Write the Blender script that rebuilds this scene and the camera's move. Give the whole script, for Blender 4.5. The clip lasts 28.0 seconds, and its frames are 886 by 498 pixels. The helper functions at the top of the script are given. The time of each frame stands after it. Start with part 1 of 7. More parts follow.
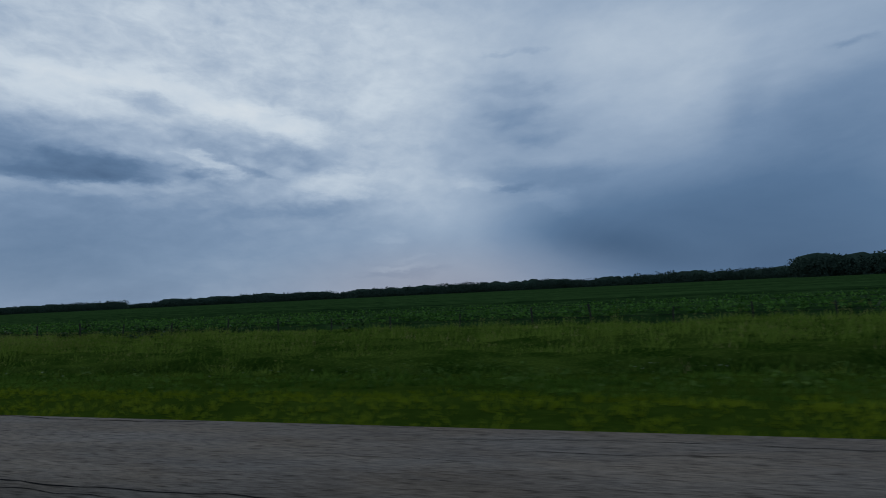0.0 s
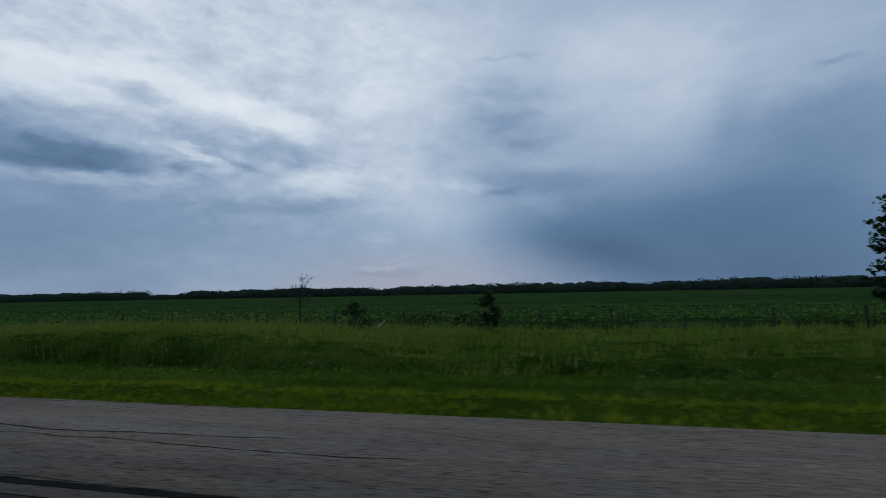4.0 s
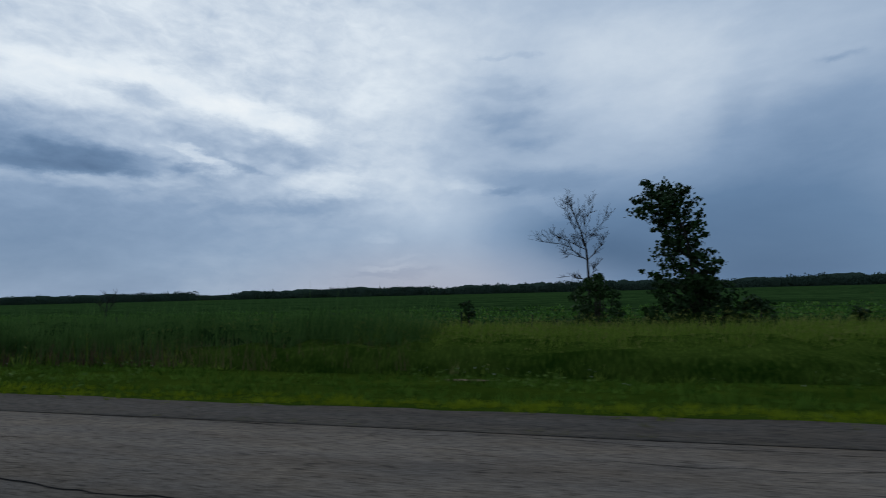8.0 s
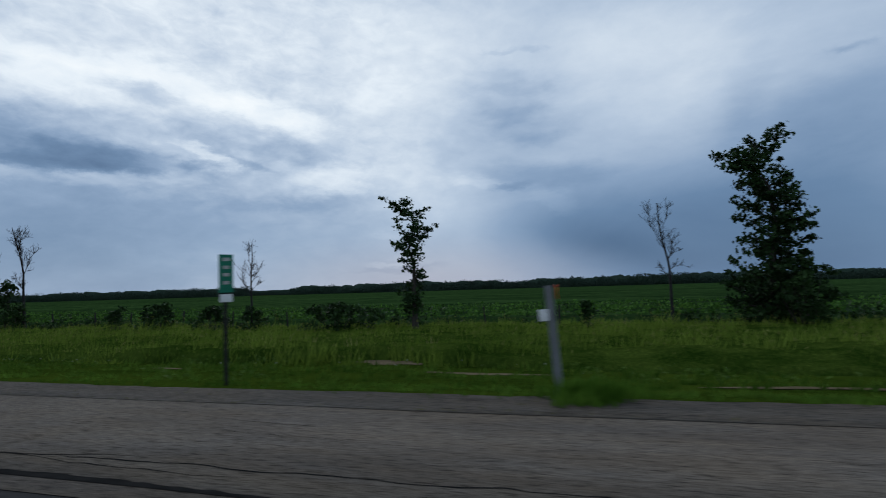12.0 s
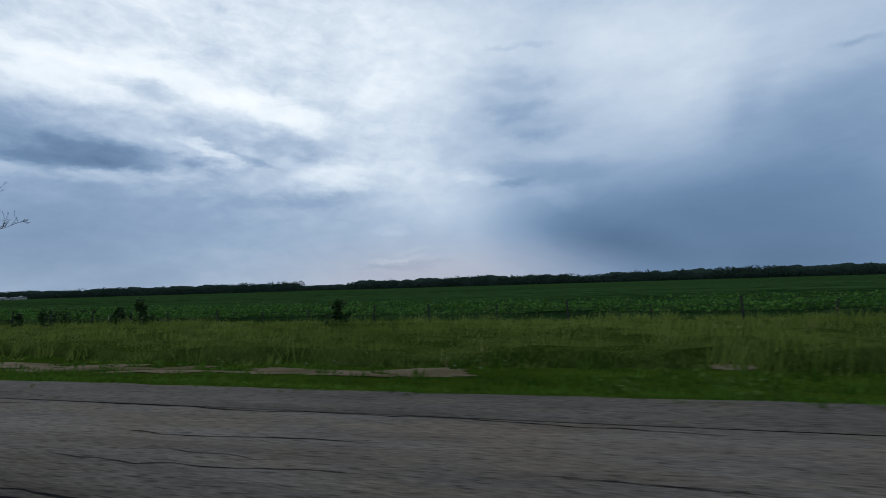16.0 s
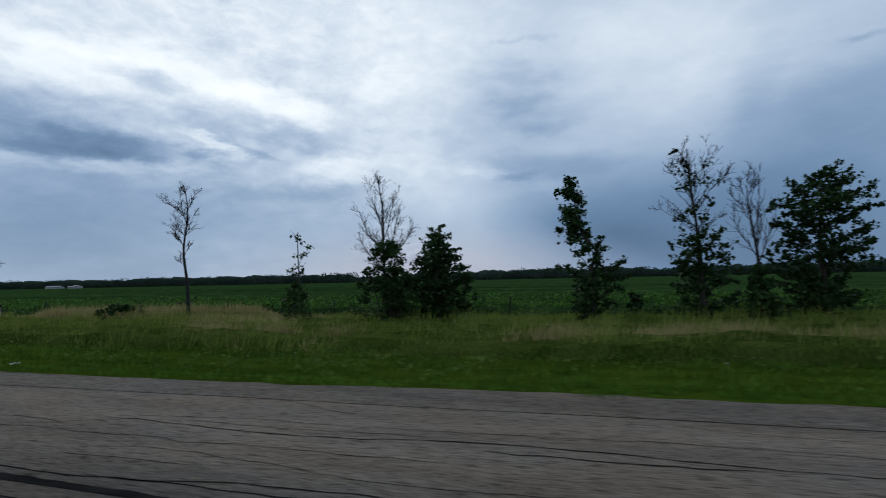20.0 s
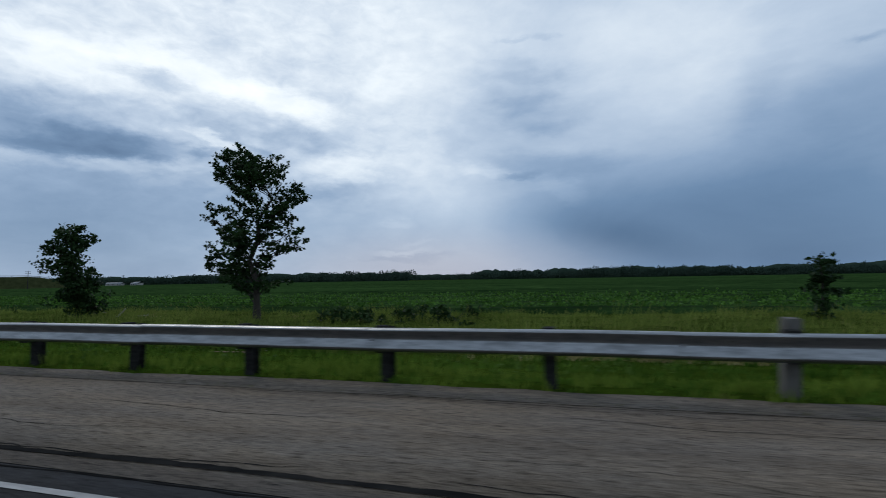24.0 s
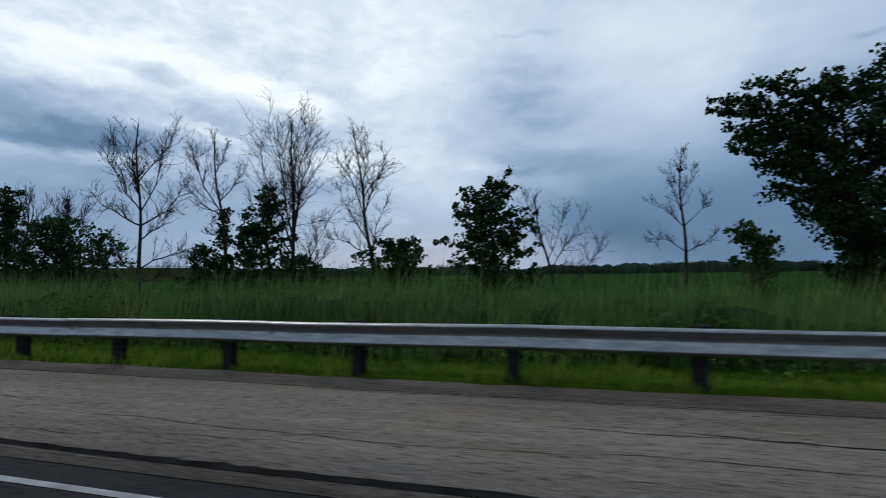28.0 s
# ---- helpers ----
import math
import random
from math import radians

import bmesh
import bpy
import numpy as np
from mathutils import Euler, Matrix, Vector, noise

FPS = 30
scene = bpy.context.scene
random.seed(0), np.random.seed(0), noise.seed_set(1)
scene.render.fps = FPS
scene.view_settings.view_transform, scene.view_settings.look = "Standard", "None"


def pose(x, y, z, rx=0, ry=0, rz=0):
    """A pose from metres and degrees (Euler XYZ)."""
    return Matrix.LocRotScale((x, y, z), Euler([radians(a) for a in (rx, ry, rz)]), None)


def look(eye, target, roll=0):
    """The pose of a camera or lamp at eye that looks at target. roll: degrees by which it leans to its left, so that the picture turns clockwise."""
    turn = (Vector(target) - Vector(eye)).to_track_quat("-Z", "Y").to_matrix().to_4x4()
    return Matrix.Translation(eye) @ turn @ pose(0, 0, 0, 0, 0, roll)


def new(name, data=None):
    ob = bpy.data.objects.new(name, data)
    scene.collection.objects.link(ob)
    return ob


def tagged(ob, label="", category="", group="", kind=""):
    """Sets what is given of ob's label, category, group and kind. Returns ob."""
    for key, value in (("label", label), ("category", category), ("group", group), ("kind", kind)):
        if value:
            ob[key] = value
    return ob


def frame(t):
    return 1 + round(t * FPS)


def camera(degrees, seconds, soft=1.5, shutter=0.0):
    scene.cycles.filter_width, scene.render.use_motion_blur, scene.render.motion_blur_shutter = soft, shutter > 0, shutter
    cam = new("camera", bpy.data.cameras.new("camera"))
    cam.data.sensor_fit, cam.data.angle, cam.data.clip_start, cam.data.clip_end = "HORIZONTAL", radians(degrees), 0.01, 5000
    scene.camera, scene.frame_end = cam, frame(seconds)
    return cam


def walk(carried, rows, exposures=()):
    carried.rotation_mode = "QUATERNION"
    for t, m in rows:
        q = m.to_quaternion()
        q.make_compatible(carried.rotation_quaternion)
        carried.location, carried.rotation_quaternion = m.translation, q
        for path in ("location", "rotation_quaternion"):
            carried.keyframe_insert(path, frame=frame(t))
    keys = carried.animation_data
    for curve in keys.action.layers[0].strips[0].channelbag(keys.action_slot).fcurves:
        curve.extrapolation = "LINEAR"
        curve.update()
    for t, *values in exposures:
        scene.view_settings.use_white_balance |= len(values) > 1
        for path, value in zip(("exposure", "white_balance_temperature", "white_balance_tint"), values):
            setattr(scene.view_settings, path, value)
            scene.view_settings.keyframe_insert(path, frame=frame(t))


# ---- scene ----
# Side view from a car on a straight highway: travel along -x, the verge and fields lie towards +y.
SPEED = 32.0
cam = camera(84.0, 28.0, soft=0.95, shutter=0.08)


def car_pose(t, y, pitch, roll, yaw):
    return (t, pose(-SPEED * t, y, 1.38, 90 + pitch, roll, yaw))


PATH = [
    car_pose(0.0, 0.55, 4.9, 2.8, 15.8),
    car_pose(0.5, 0.45, 4.8, 2.6, 15.6),
    car_pose(1.0, 0.30, 4.7, 2.3, 15.2),
    car_pose(2.0, 0.10, 4.9, 1.7, 14.8),
    car_pose(2.5, 0.00, 4.9, 1.5, 14.5),
    car_pose(4.5, 0.05, 5.0, 1.1, 14.2),
    car_pose(5.0, 0.10, 5.0, 1.1, 14.2),
    car_pose(6.0, 0.30, 5.1, 1.3, 14.3),
    car_pose(8.0, 0.60, 5.0, 1.45, 14.5),
    car_pose(9.5, 0.40, 4.7, 1.6, 14.8),
    car_pose(11.5, 0.05, 4.6, 1.7, 15.2),
    car_pose(13.0, 0.12, 4.3, 1.75, 15.3),
    car_pose(16.0, 0.45, 4.1, 1.75, 15.6),
    car_pose(18.0, 0.60, 3.75, 1.6, 15.7),
    car_pose(19.5, 0.45, 3.5, 1.3, 15.8),
    car_pose(21.0, 0.25, 3.2, 1.2, 15.9),
    car_pose(24.0, 0.00, 3.3, 1.0, 16.2),
    car_pose(26.0, 0.00, 3.0, 0.9, 16.1),
    car_pose(27.0, 0.00, 2.9, 0.8, 16.1),
    car_pose(28.0, 0.00, 2.8, 0.8, 16.1),
]
EXPOSURES = [(0.0, -0.45, 6150, 9), (2.0, -0.28, 6230, 9), (5.0, -0.25, 6350, 10), (8.0, -0.1, 6450, 10), (11.0, 0.0, 6500, 10), (17.0, 0.08, 6500, 10), (20.0, 0.12, 6600, 10), (28.0, 0.15, 6600, 10)]
walk(cam, PATH, EXPOSURES)

# ---- sky and light: late overcast, broken cloud, brightest high ahead of the car ----
SUN_AZ, SUN_EL = -48.0, 42.0
world = bpy.data.worlds.new("overcast_sky")
scene.world = world
world.use_nodes = True
wt = world.node_tree
wt.nodes.clear()


def shape_node(n, operation, interpolation_type, data_type, blend_type):
    if operation:
        n.operation = operation
    if interpolation_type:
        n.interpolation_type = interpolation_type
    if data_type:
        n.data_type = data_type
    if blend_type:
        n.blend_type = blend_type
    return n


def wnode(kind, operation="", interpolation_type="", data_type="", blend_type=""):
    return shape_node(wt.nodes.new(kind), operation, interpolation_type, data_type, blend_type)


def wmath(op, a, b=0.0, c=0.0):
    n = wnode("ShaderNodeMath", operation=op)
    for i, v in enumerate((a, b, c)):
        if isinstance(v, (int, float)):
            n.inputs[i].default_value = v
        else:
            wt.links.new(v, n.inputs[i])
    return n.outputs[0]


w_coord = wnode("ShaderNodeTexCoord")
w_split = wnode("ShaderNodeSeparateXYZ")
wt.links.new(w_coord.outputs["Generated"], w_split.inputs[0])
w_az = wmath("MULTIPLY", wmath("ARCTAN2", w_split.outputs[0], w_split.outputs[1]), 57.2958)
w_el = wmath("MULTIPLY", wmath("ARCSINE", w_split.outputs[2]), 57.2958)
w_plane = wnode("ShaderNodeCombineXYZ")
wt.links.new(w_az, w_plane.inputs[0])
wt.links.new(w_el, w_plane.inputs[1])


def wnoise(scale, detail, rough, stretch=(1, 1, 1), shift=(0, 0, 0), distort=0.0, turn=0.0):
    m = wnode("ShaderNodeMapping")
    m.inputs["Location"].default_value = shift
    m.inputs["Rotation"].default_value = (0, 0, radians(turn))
    m.inputs["Scale"].default_value = stretch
    wt.links.new(w_plane.outputs[0], m.inputs[0])
    n = wnode("ShaderNodeTexNoise")
    n.inputs["Scale"].default_value = scale
    n.inputs["Detail"].default_value = detail
    n.inputs["Roughness"].default_value = rough
    n.inputs["Distortion"].default_value = distort
    wt.links.new(m.outputs[0], n.inputs["Vector"])
    return n


# cloud banks have frayed edges: their coordinates are pushed about by noise
w_warp = wnoise(0.26, 9, 0.62, (0.6, 1.5, 1))
w_push = wnode("ShaderNodeVectorMath", operation="MULTIPLY_ADD")
wt.links.new(w_warp.outputs["Color"], w_push.inputs[0])
w_push.inputs[1].default_value = (8.0, 3.6, 0)
wt.links.new(w_plane.outputs[0], w_push.inputs[2])
w_bent = wnode("ShaderNodeVectorMath", operation="SUBTRACT")
wt.links.new(w_push.outputs[0], w_bent.inputs[0])
w_bent.inputs[1].default_value = (4.0, 1.8, 0)
w_sum = 0.63


def cloud_bank(az, el, width, height, tilt, amount, core, soft=False):
    """Lightens (or darkens) the cloud deck in one patch, degrees across; a soft one has no frayed edge."""
    global w_sum
    m = wnode("ShaderNodeMapping")
    m.vector_type = "TEXTURE"
    m.inputs["Location"].default_value = (az, el, 0)
    m.inputs["Rotation"].default_value = (0, 0, radians(tilt))
    m.inputs["Scale"].default_value = (width, height, 1)
    wt.links.new((w_plane if soft else w_bent).outputs[0], m.inputs[0])
    d = wnode("ShaderNodeVectorMath", operation="LENGTH")
    wt.links.new(m.outputs[0], d.inputs[0])
    r = wnode("ShaderNodeMapRange", interpolation_type="SMOOTHERSTEP")
    r.inputs["From Min"].default_value, r.inputs["From Max"].default_value = core, 1.0
    r.inputs["To Min"].default_value, r.inputs["To Max"].default_value = amount, 0.0
    wt.links.new(d.outputs["Value"], r.inputs["Value"])
    w_sum = wmath("ADD", w_sum, r.outputs[0])


cloud_bank(-43.2, 26.2, 60.2, 17.3, 2, 0.24, 0, soft=True)
cloud_bank(-52.0, 20.3, 17.3, 4.4, 2, 0.18, 0.05)
cloud_bank(-56.4, 14.0, 13.5, 3.9, -5, -0.25, 0.1)
cloud_bank(-48.9, 13.4, 9.5, 2, -5, -0.19, 0.1)
cloud_bank(-55.5, 12.6, 10.1, 1.6, 2, -0.12, 0.07)
cloud_bank(-51.8, 11.5, 20, 1.2, 2, 0.12, 0.05)
cloud_bank(-46.9, 19.7, 5.2, 1.6, -8, -0.17, 0.1)
cloud_bank(-51.9, 16.5, 9, 2, 0, -0.07, 0.05)
cloud_bank(-44.8, 21.7, 11, 1.8, 4, 0.1, 0.05)
cloud_bank(-35.6, 19.3, 7.5, 2.8, -8, 0.22, 0.05)
cloud_bank(-31.1, 18.3, 6, 2.4, -4, 0.16, 0)
cloud_bank(-39.6, 20.2, 5.8, 1.8, -6, 0.16, 0.05)
cloud_bank(-41.5, 16.2, 5.2, 2.4, -6, -0.1, 0.05)
cloud_bank(-41.5, 13.4, 3.4, 0.9, 2, -0.16, 0.07)
cloud_bank(-42.0, 14.9, 4, 1.1, -24, 0.2, 0.05)
cloud_bank(-39.4, 13.3, 3.4, 1.4, -10, 0.18, 0.06)
cloud_bank(-33.3, 15.8, 8.5, 1.9, -4, -0.09, 0.05)
cloud_bank(-36.7, 13.6, 4.6, 0.8, -12, -0.12, 0.05)
cloud_bank(-28.3, 12.8, 9.5, 2.4, 0, 0.24, 0)
cloud_bank(-32.4, 11.2, 13, 1.6, 2, 0.08, 0.05)
cloud_bank(-31.7, 10.2, 15, 1.6, 2, -0.08, 0.05)
cloud_bank(-21.4, 19.6, 16.1, 22.6, -28, 0.08, 0, soft=True)
cloud_bank(-20.8, 16.4, 9, 13, 38, 0.06, 0, soft=True)
cloud_bank(-16.5, 11.4, 11.4, 6.9, -8, 0.1, 0.03, soft=True)
cloud_bank(-11.5, 28.7, 24.8, 14.8, 2, 0.07, 0, soft=True)
cloud_bank(8.9, 22.1, 20, 13, -14, 0.15, 0)
cloud_bank(11.5, 25.5, 24.4, 8.3, 2, 0.06, 0, soft=True)
cloud_bank(-7.2, 21.4, 6.6, 5, 2, -0.07, 0.03)
cloud_bank(-5.4, 17.6, 9.3, 3.9, -4, -0.07, 0.03)
cloud_bank(-7.2, 12.8, 7.5, 2.6, -4, -0.09, 0.03)
cloud_bank(-0.9, 12.2, 7.5, 2.6, 2, -0.1, 0)
cloud_bank(-11.2, 12.3, 4.6, 1.3, -8, 0.09, 0.05)
cloud_bank(-1.9, 9.5, 4.5, 1.6, -20, 0.06, 0.05)
cloud_bank(-6.9, 22.0, 9.5, 1.2, 2, -0.06, 0)
cloud_bank(-6.3, 19.6, 7.5, 1.1, 2, -0.05, 0)
cloud_bank(-8.0, 18.3, 6.5, 1.2, 4, -0.05, 0)
cloud_bank(-3.8, 16.6, 7, 1.1, 2, -0.05, 0)
cloud_bank(-6.8, 23.6, 7, 0.9, 2, -0.03, 0)
cloud_bank(-7.6, 11.6, 4, 0.8, 2, -0.11, 0.05)
cloud_bank(-4.0, 26.2, 2.6, 0.7, -4, -0.07, 0)
cloud_bank(-7.3, 26.0, 2.6, 0.5, 4, -0.06, 0.05)
cloud_bank(26.3, 20.0, 2.6, 0.8, -6, -0.1, 0)
cloud_bank(2.2, 5.8, 19, 10, -6, -0.17, 0, soft=True)
cloud_bank(-4.1, 4.2, 12, 7, 0, -0.06, 0, soft=True)
cloud_bank(3.0, 4.8, 11, 4.2, -14, -0.11, 0, soft=True)
cloud_bank(5.6, 3.6, 10, 3, -10, -0.08, 0, soft=True)
cloud_bank(12.2, 4.5, 28, 12, -4, -0.22, 0.03, soft=True)
cloud_bank(23.0, 6.2, 22.5, 18, 4, -0.25, 0, soft=True)
cloud_bank(22.4, 15.6, 16, 5, -6, -0.07, 0.03)
cloud_bank(24.5, 21.5, 11, 6, 2, 0.07, 0.03, soft=True)
cloud_bank(17.6, 18.2, 3, 9, -20, -0.05, 0, soft=True)
cloud_bank(-43.2, 5.7, 36.5, 11.9, 2, -0.14, 0, soft=True)
cloud_bank(-55.4, 5.8, 20.1, 10.6, 2, -0.14, 0, soft=True)
cloud_bank(-37.7, 6.8, 26, 9, 2, 0.04, 0, soft=True)
cloud_bank(-21.1, 3.1, 5.5, 0.6, 1, 0.09, 0.05)
cloud_bank(-18.8, 4.0, 4.5, 0.45, 1, 0.04, 0.05)
cloud_bank(-20.3, 2.4, 8, 0.6, 1, -0.08, 0.05)
cloud_bank(-21.7, 6.4, 3.6, 0.7, 2, 0.05, 0.05)
cloud_bank(15.1, 0.4, 31.7, 4.5, 2, -0.1, 0, soft=True)
w_streak = wnoise(0.10, 8, 0.6, (0.6, 1.4, 1), (3, 8, 0), 0.5, -6)
w_puff = wnoise(0.30, 8, 0.56, (0.55, 1.25, 1), (11, 2, 5), 0.25, 8)
w_sum = wmath("ADD", w_sum, wmath("MULTIPLY", wmath("SUBTRACT", w_streak.outputs["Fac"], 0.5), 0.20))
# the deck breaks into small ragged puffs in the brighter part, ahead of the car; elsewhere it is smooth rain cloud
w_left = wnode("ShaderNodeMapRange", interpolation_type="SMOOTHSTEP")
w_left.inputs["From Min"].default_value, w_left.inputs["From Max"].default_value = 2.0, -40.0
w_left.inputs["To Min"].default_value, w_left.inputs["To Max"].default_value = 0.06, 0.36
wt.links.new(w_az, w_left.inputs["Value"])
w_high = wnode("ShaderNodeMapRange", interpolation_type="SMOOTHSTEP")
w_high.inputs["From Min"].default_value, w_high.inputs["From Max"].default_value = 5.0, 15.0
w_high.inputs["To Min"].default_value, w_high.inputs["To Max"].default_value = 0.25, 1.0
wt.links.new(w_el, w_high.inputs["Value"])
w_ragged = wmath("MULTIPLY", w_left.outputs[0], w_high.outputs[0])
w_sum = wmath("ADD", w_sum, wmath("MULTIPLY", wmath("SUBTRACT", w_puff.outputs["Fac"], 0.5), w_ragged))
w_shred = wnoise(0.62, 7, 0.56, (0.62, 1.2, 1), (5, 9, 2), 0.4, 5)
w_sum = wmath("ADD", w_sum, wmath("MULTIPLY", wmath("SUBTRACT", w_shred.outputs["Fac"], 0.5), wmath("MULTIPLY", w_ragged, 0.95)))
w_ramp = wnode("ShaderNodeValToRGB")
wt.links.new(wmath("MULTIPLY", w_sum, 0.8), w_ramp.inputs[0])
stops = w_ramp.color_ramp
stops.elements[0].position, stops.elements[0].color = 0.02, (0.07, 0.14, 0.26, 1)
stops.elements[1].position, stops.elements[1].color = 1.0, (1.0, 1.04, 1.05, 1)
for at, colour in ((0.24, (0.135, 0.232, 0.385, 1)), (0.40, (0.25, 0.362, 0.53, 1)), (0.58, (0.475, 0.585, 0.73, 1)), (0.78, (0.80, 0.885, 0.96, 1))):
    stops.elements.new(at).color = colour
# the faint warm light low over the horizon
w_glow = wnode("ShaderNodeMapping")
w_glow.vector_type = "TEXTURE"
w_glow.inputs["Location"].default_value = (-17, 0.5, 0)
w_glow.inputs["Scale"].default_value = (26, 7, 1)
wt.links.new(w_plane.outputs[0], w_glow.inputs[0])
w_far = wnode("ShaderNodeVectorMath", operation="LENGTH")
wt.links.new(w_glow.outputs[0], w_far.inputs[0])
w_near = wnode("ShaderNodeMapRange", interpolation_type="SMOOTHSTEP")
w_near.inputs["To Min"].default_value, w_near.inputs["To Max"].default_value = 0.55, 0.0
wt.links.new(w_far.outputs["Value"], w_near.inputs["Value"])
w_warm = wnode("ShaderNodeMix", data_type="RGBA", blend_type="MIX")
wt.links.new(w_near.outputs[0], w_warm.inputs[0])
wt.links.new(w_ramp.outputs[0], w_warm.inputs[6])
w_warm.inputs[7].default_value = (0.43, 0.42, 0.50, 1)
w_sky = wnode("ShaderNodeTexSky")
w_sky.sky_type, w_sky.sun_disc = "NISHITA", False
w_sky.sun_elevation, w_sky.sun_rotation = radians(SUN_EL), radians(SUN_AZ)
w_clear = wnode("ShaderNodeBackground")
wt.links.new(w_sky.outputs[0], w_clear.inputs[0])
w_clear.inputs[1].default_value = 0.06
w_deck = wnode("ShaderNodeBackground")
wt.links.new(w_warm.outputs[2], w_deck.inputs[0])
w_deck.inputs[1].default_value = 1.0
w_cover = wnode("ShaderNodeMixShader")
w_cover.inputs[0].default_value = 0.93
wt.links.new(w_clear.outputs[0], w_cover.inputs[1])
wt.links.new(w_deck.outputs[0], w_cover.inputs[2])
w_out = wnode("ShaderNodeOutputWorld")
wt.links.new(w_cover.outputs[0], w_out.inputs[0])

sun_data = bpy.data.lights.new("sun", "SUN")
sun_data.energy, sun_data.angle, sun_data.color = 0.5, radians(25), (1.0, 0.96, 0.9)
sun = new("sun", sun_data)
sun.matrix_world = look((300 * math.sin(radians(SUN_AZ)), 300 * math.cos(radians(SUN_AZ)), 300 * math.tan(radians(SUN_EL))), (0, 0, 0))


# ---- materials ----
def material(name, rough=0.8, metal=0.0, spec=0.3):
    m = bpy.data.materials.new(name)
    m.use_nodes = True
    b = m.node_tree.nodes["Principled BSDF"]
    b.inputs["Roughness"].default_value = rough
    b.inputs["Metallic"].default_value = metal
    b.inputs["Specular IOR Level"].default_value = spec
    return m, m.node_tree, b


def mnode(t, kind, data_type="", blend_type=""):
    return shape_node(t.nodes.new(kind), "", "", data_type, blend_type)


def ground_coords(t, stretch=(1, 1, 1)):
    g = mnode(t, "ShaderNodeNewGeometry")
    m = mnode(t, "ShaderNodeMapping")
    m.inputs["Scale"].default_value = stretch
    t.links.new(g.outputs["Position"], m.inputs[0])
    return m.outputs[0]


def mnoise(t, vector, scale, detail=4, rough=0.55):
    n = mnode(t, "ShaderNodeTexNoise")
    n.inputs["Scale"].default_value = scale
    n.inputs["Detail"].default_value = detail
    n.inputs["Roughness"].default_value = rough
    t.links.new(vector, n.inputs["Vector"])
    return n.outputs["Fac"]


def mramp(t, fac, *stops):
    r = mnode(t, "ShaderNodeValToRGB")
    t.links.new(fac, r.inputs[0])
    e = r.color_ramp.elements
    e[0].position, e[0].color = stops[0][0], (*stops[0][1], 1)
    e[1].position, e[1].color = stops[-1][0], (*stops[-1][1], 1)
    for at, colour in stops[1:-1]:
        e.new(at).color = (*colour, 1)
    return r.outputs[0]


def mmix(t, fac, a, b, blend="MIX"):
    n = mnode(t, "ShaderNodeMix", data_type="RGBA", blend_type=blend)
    for i, v in ((0, fac), (6, a), (7, b)):
        if isinstance(v, (int, float)):
            n.inputs[i].default_value = v
        elif isinstance(v, tuple):
            n.inputs[i].default_value = (*v, 1)
        else:
            t.links.new(v, n.inputs[i])
    return n.outputs[2]


def mbump(t, b, height, strength=0.4, distance=0.02):
    n = mnode(t, "ShaderNodeBump")
    n.inputs["Strength"].default_value = strength
    n.inputs["Distance"].default_value = distance
    t.links.new(height, n.inputs["Height"])
    t.links.new(n.outputs[0], b.inputs["Normal"])


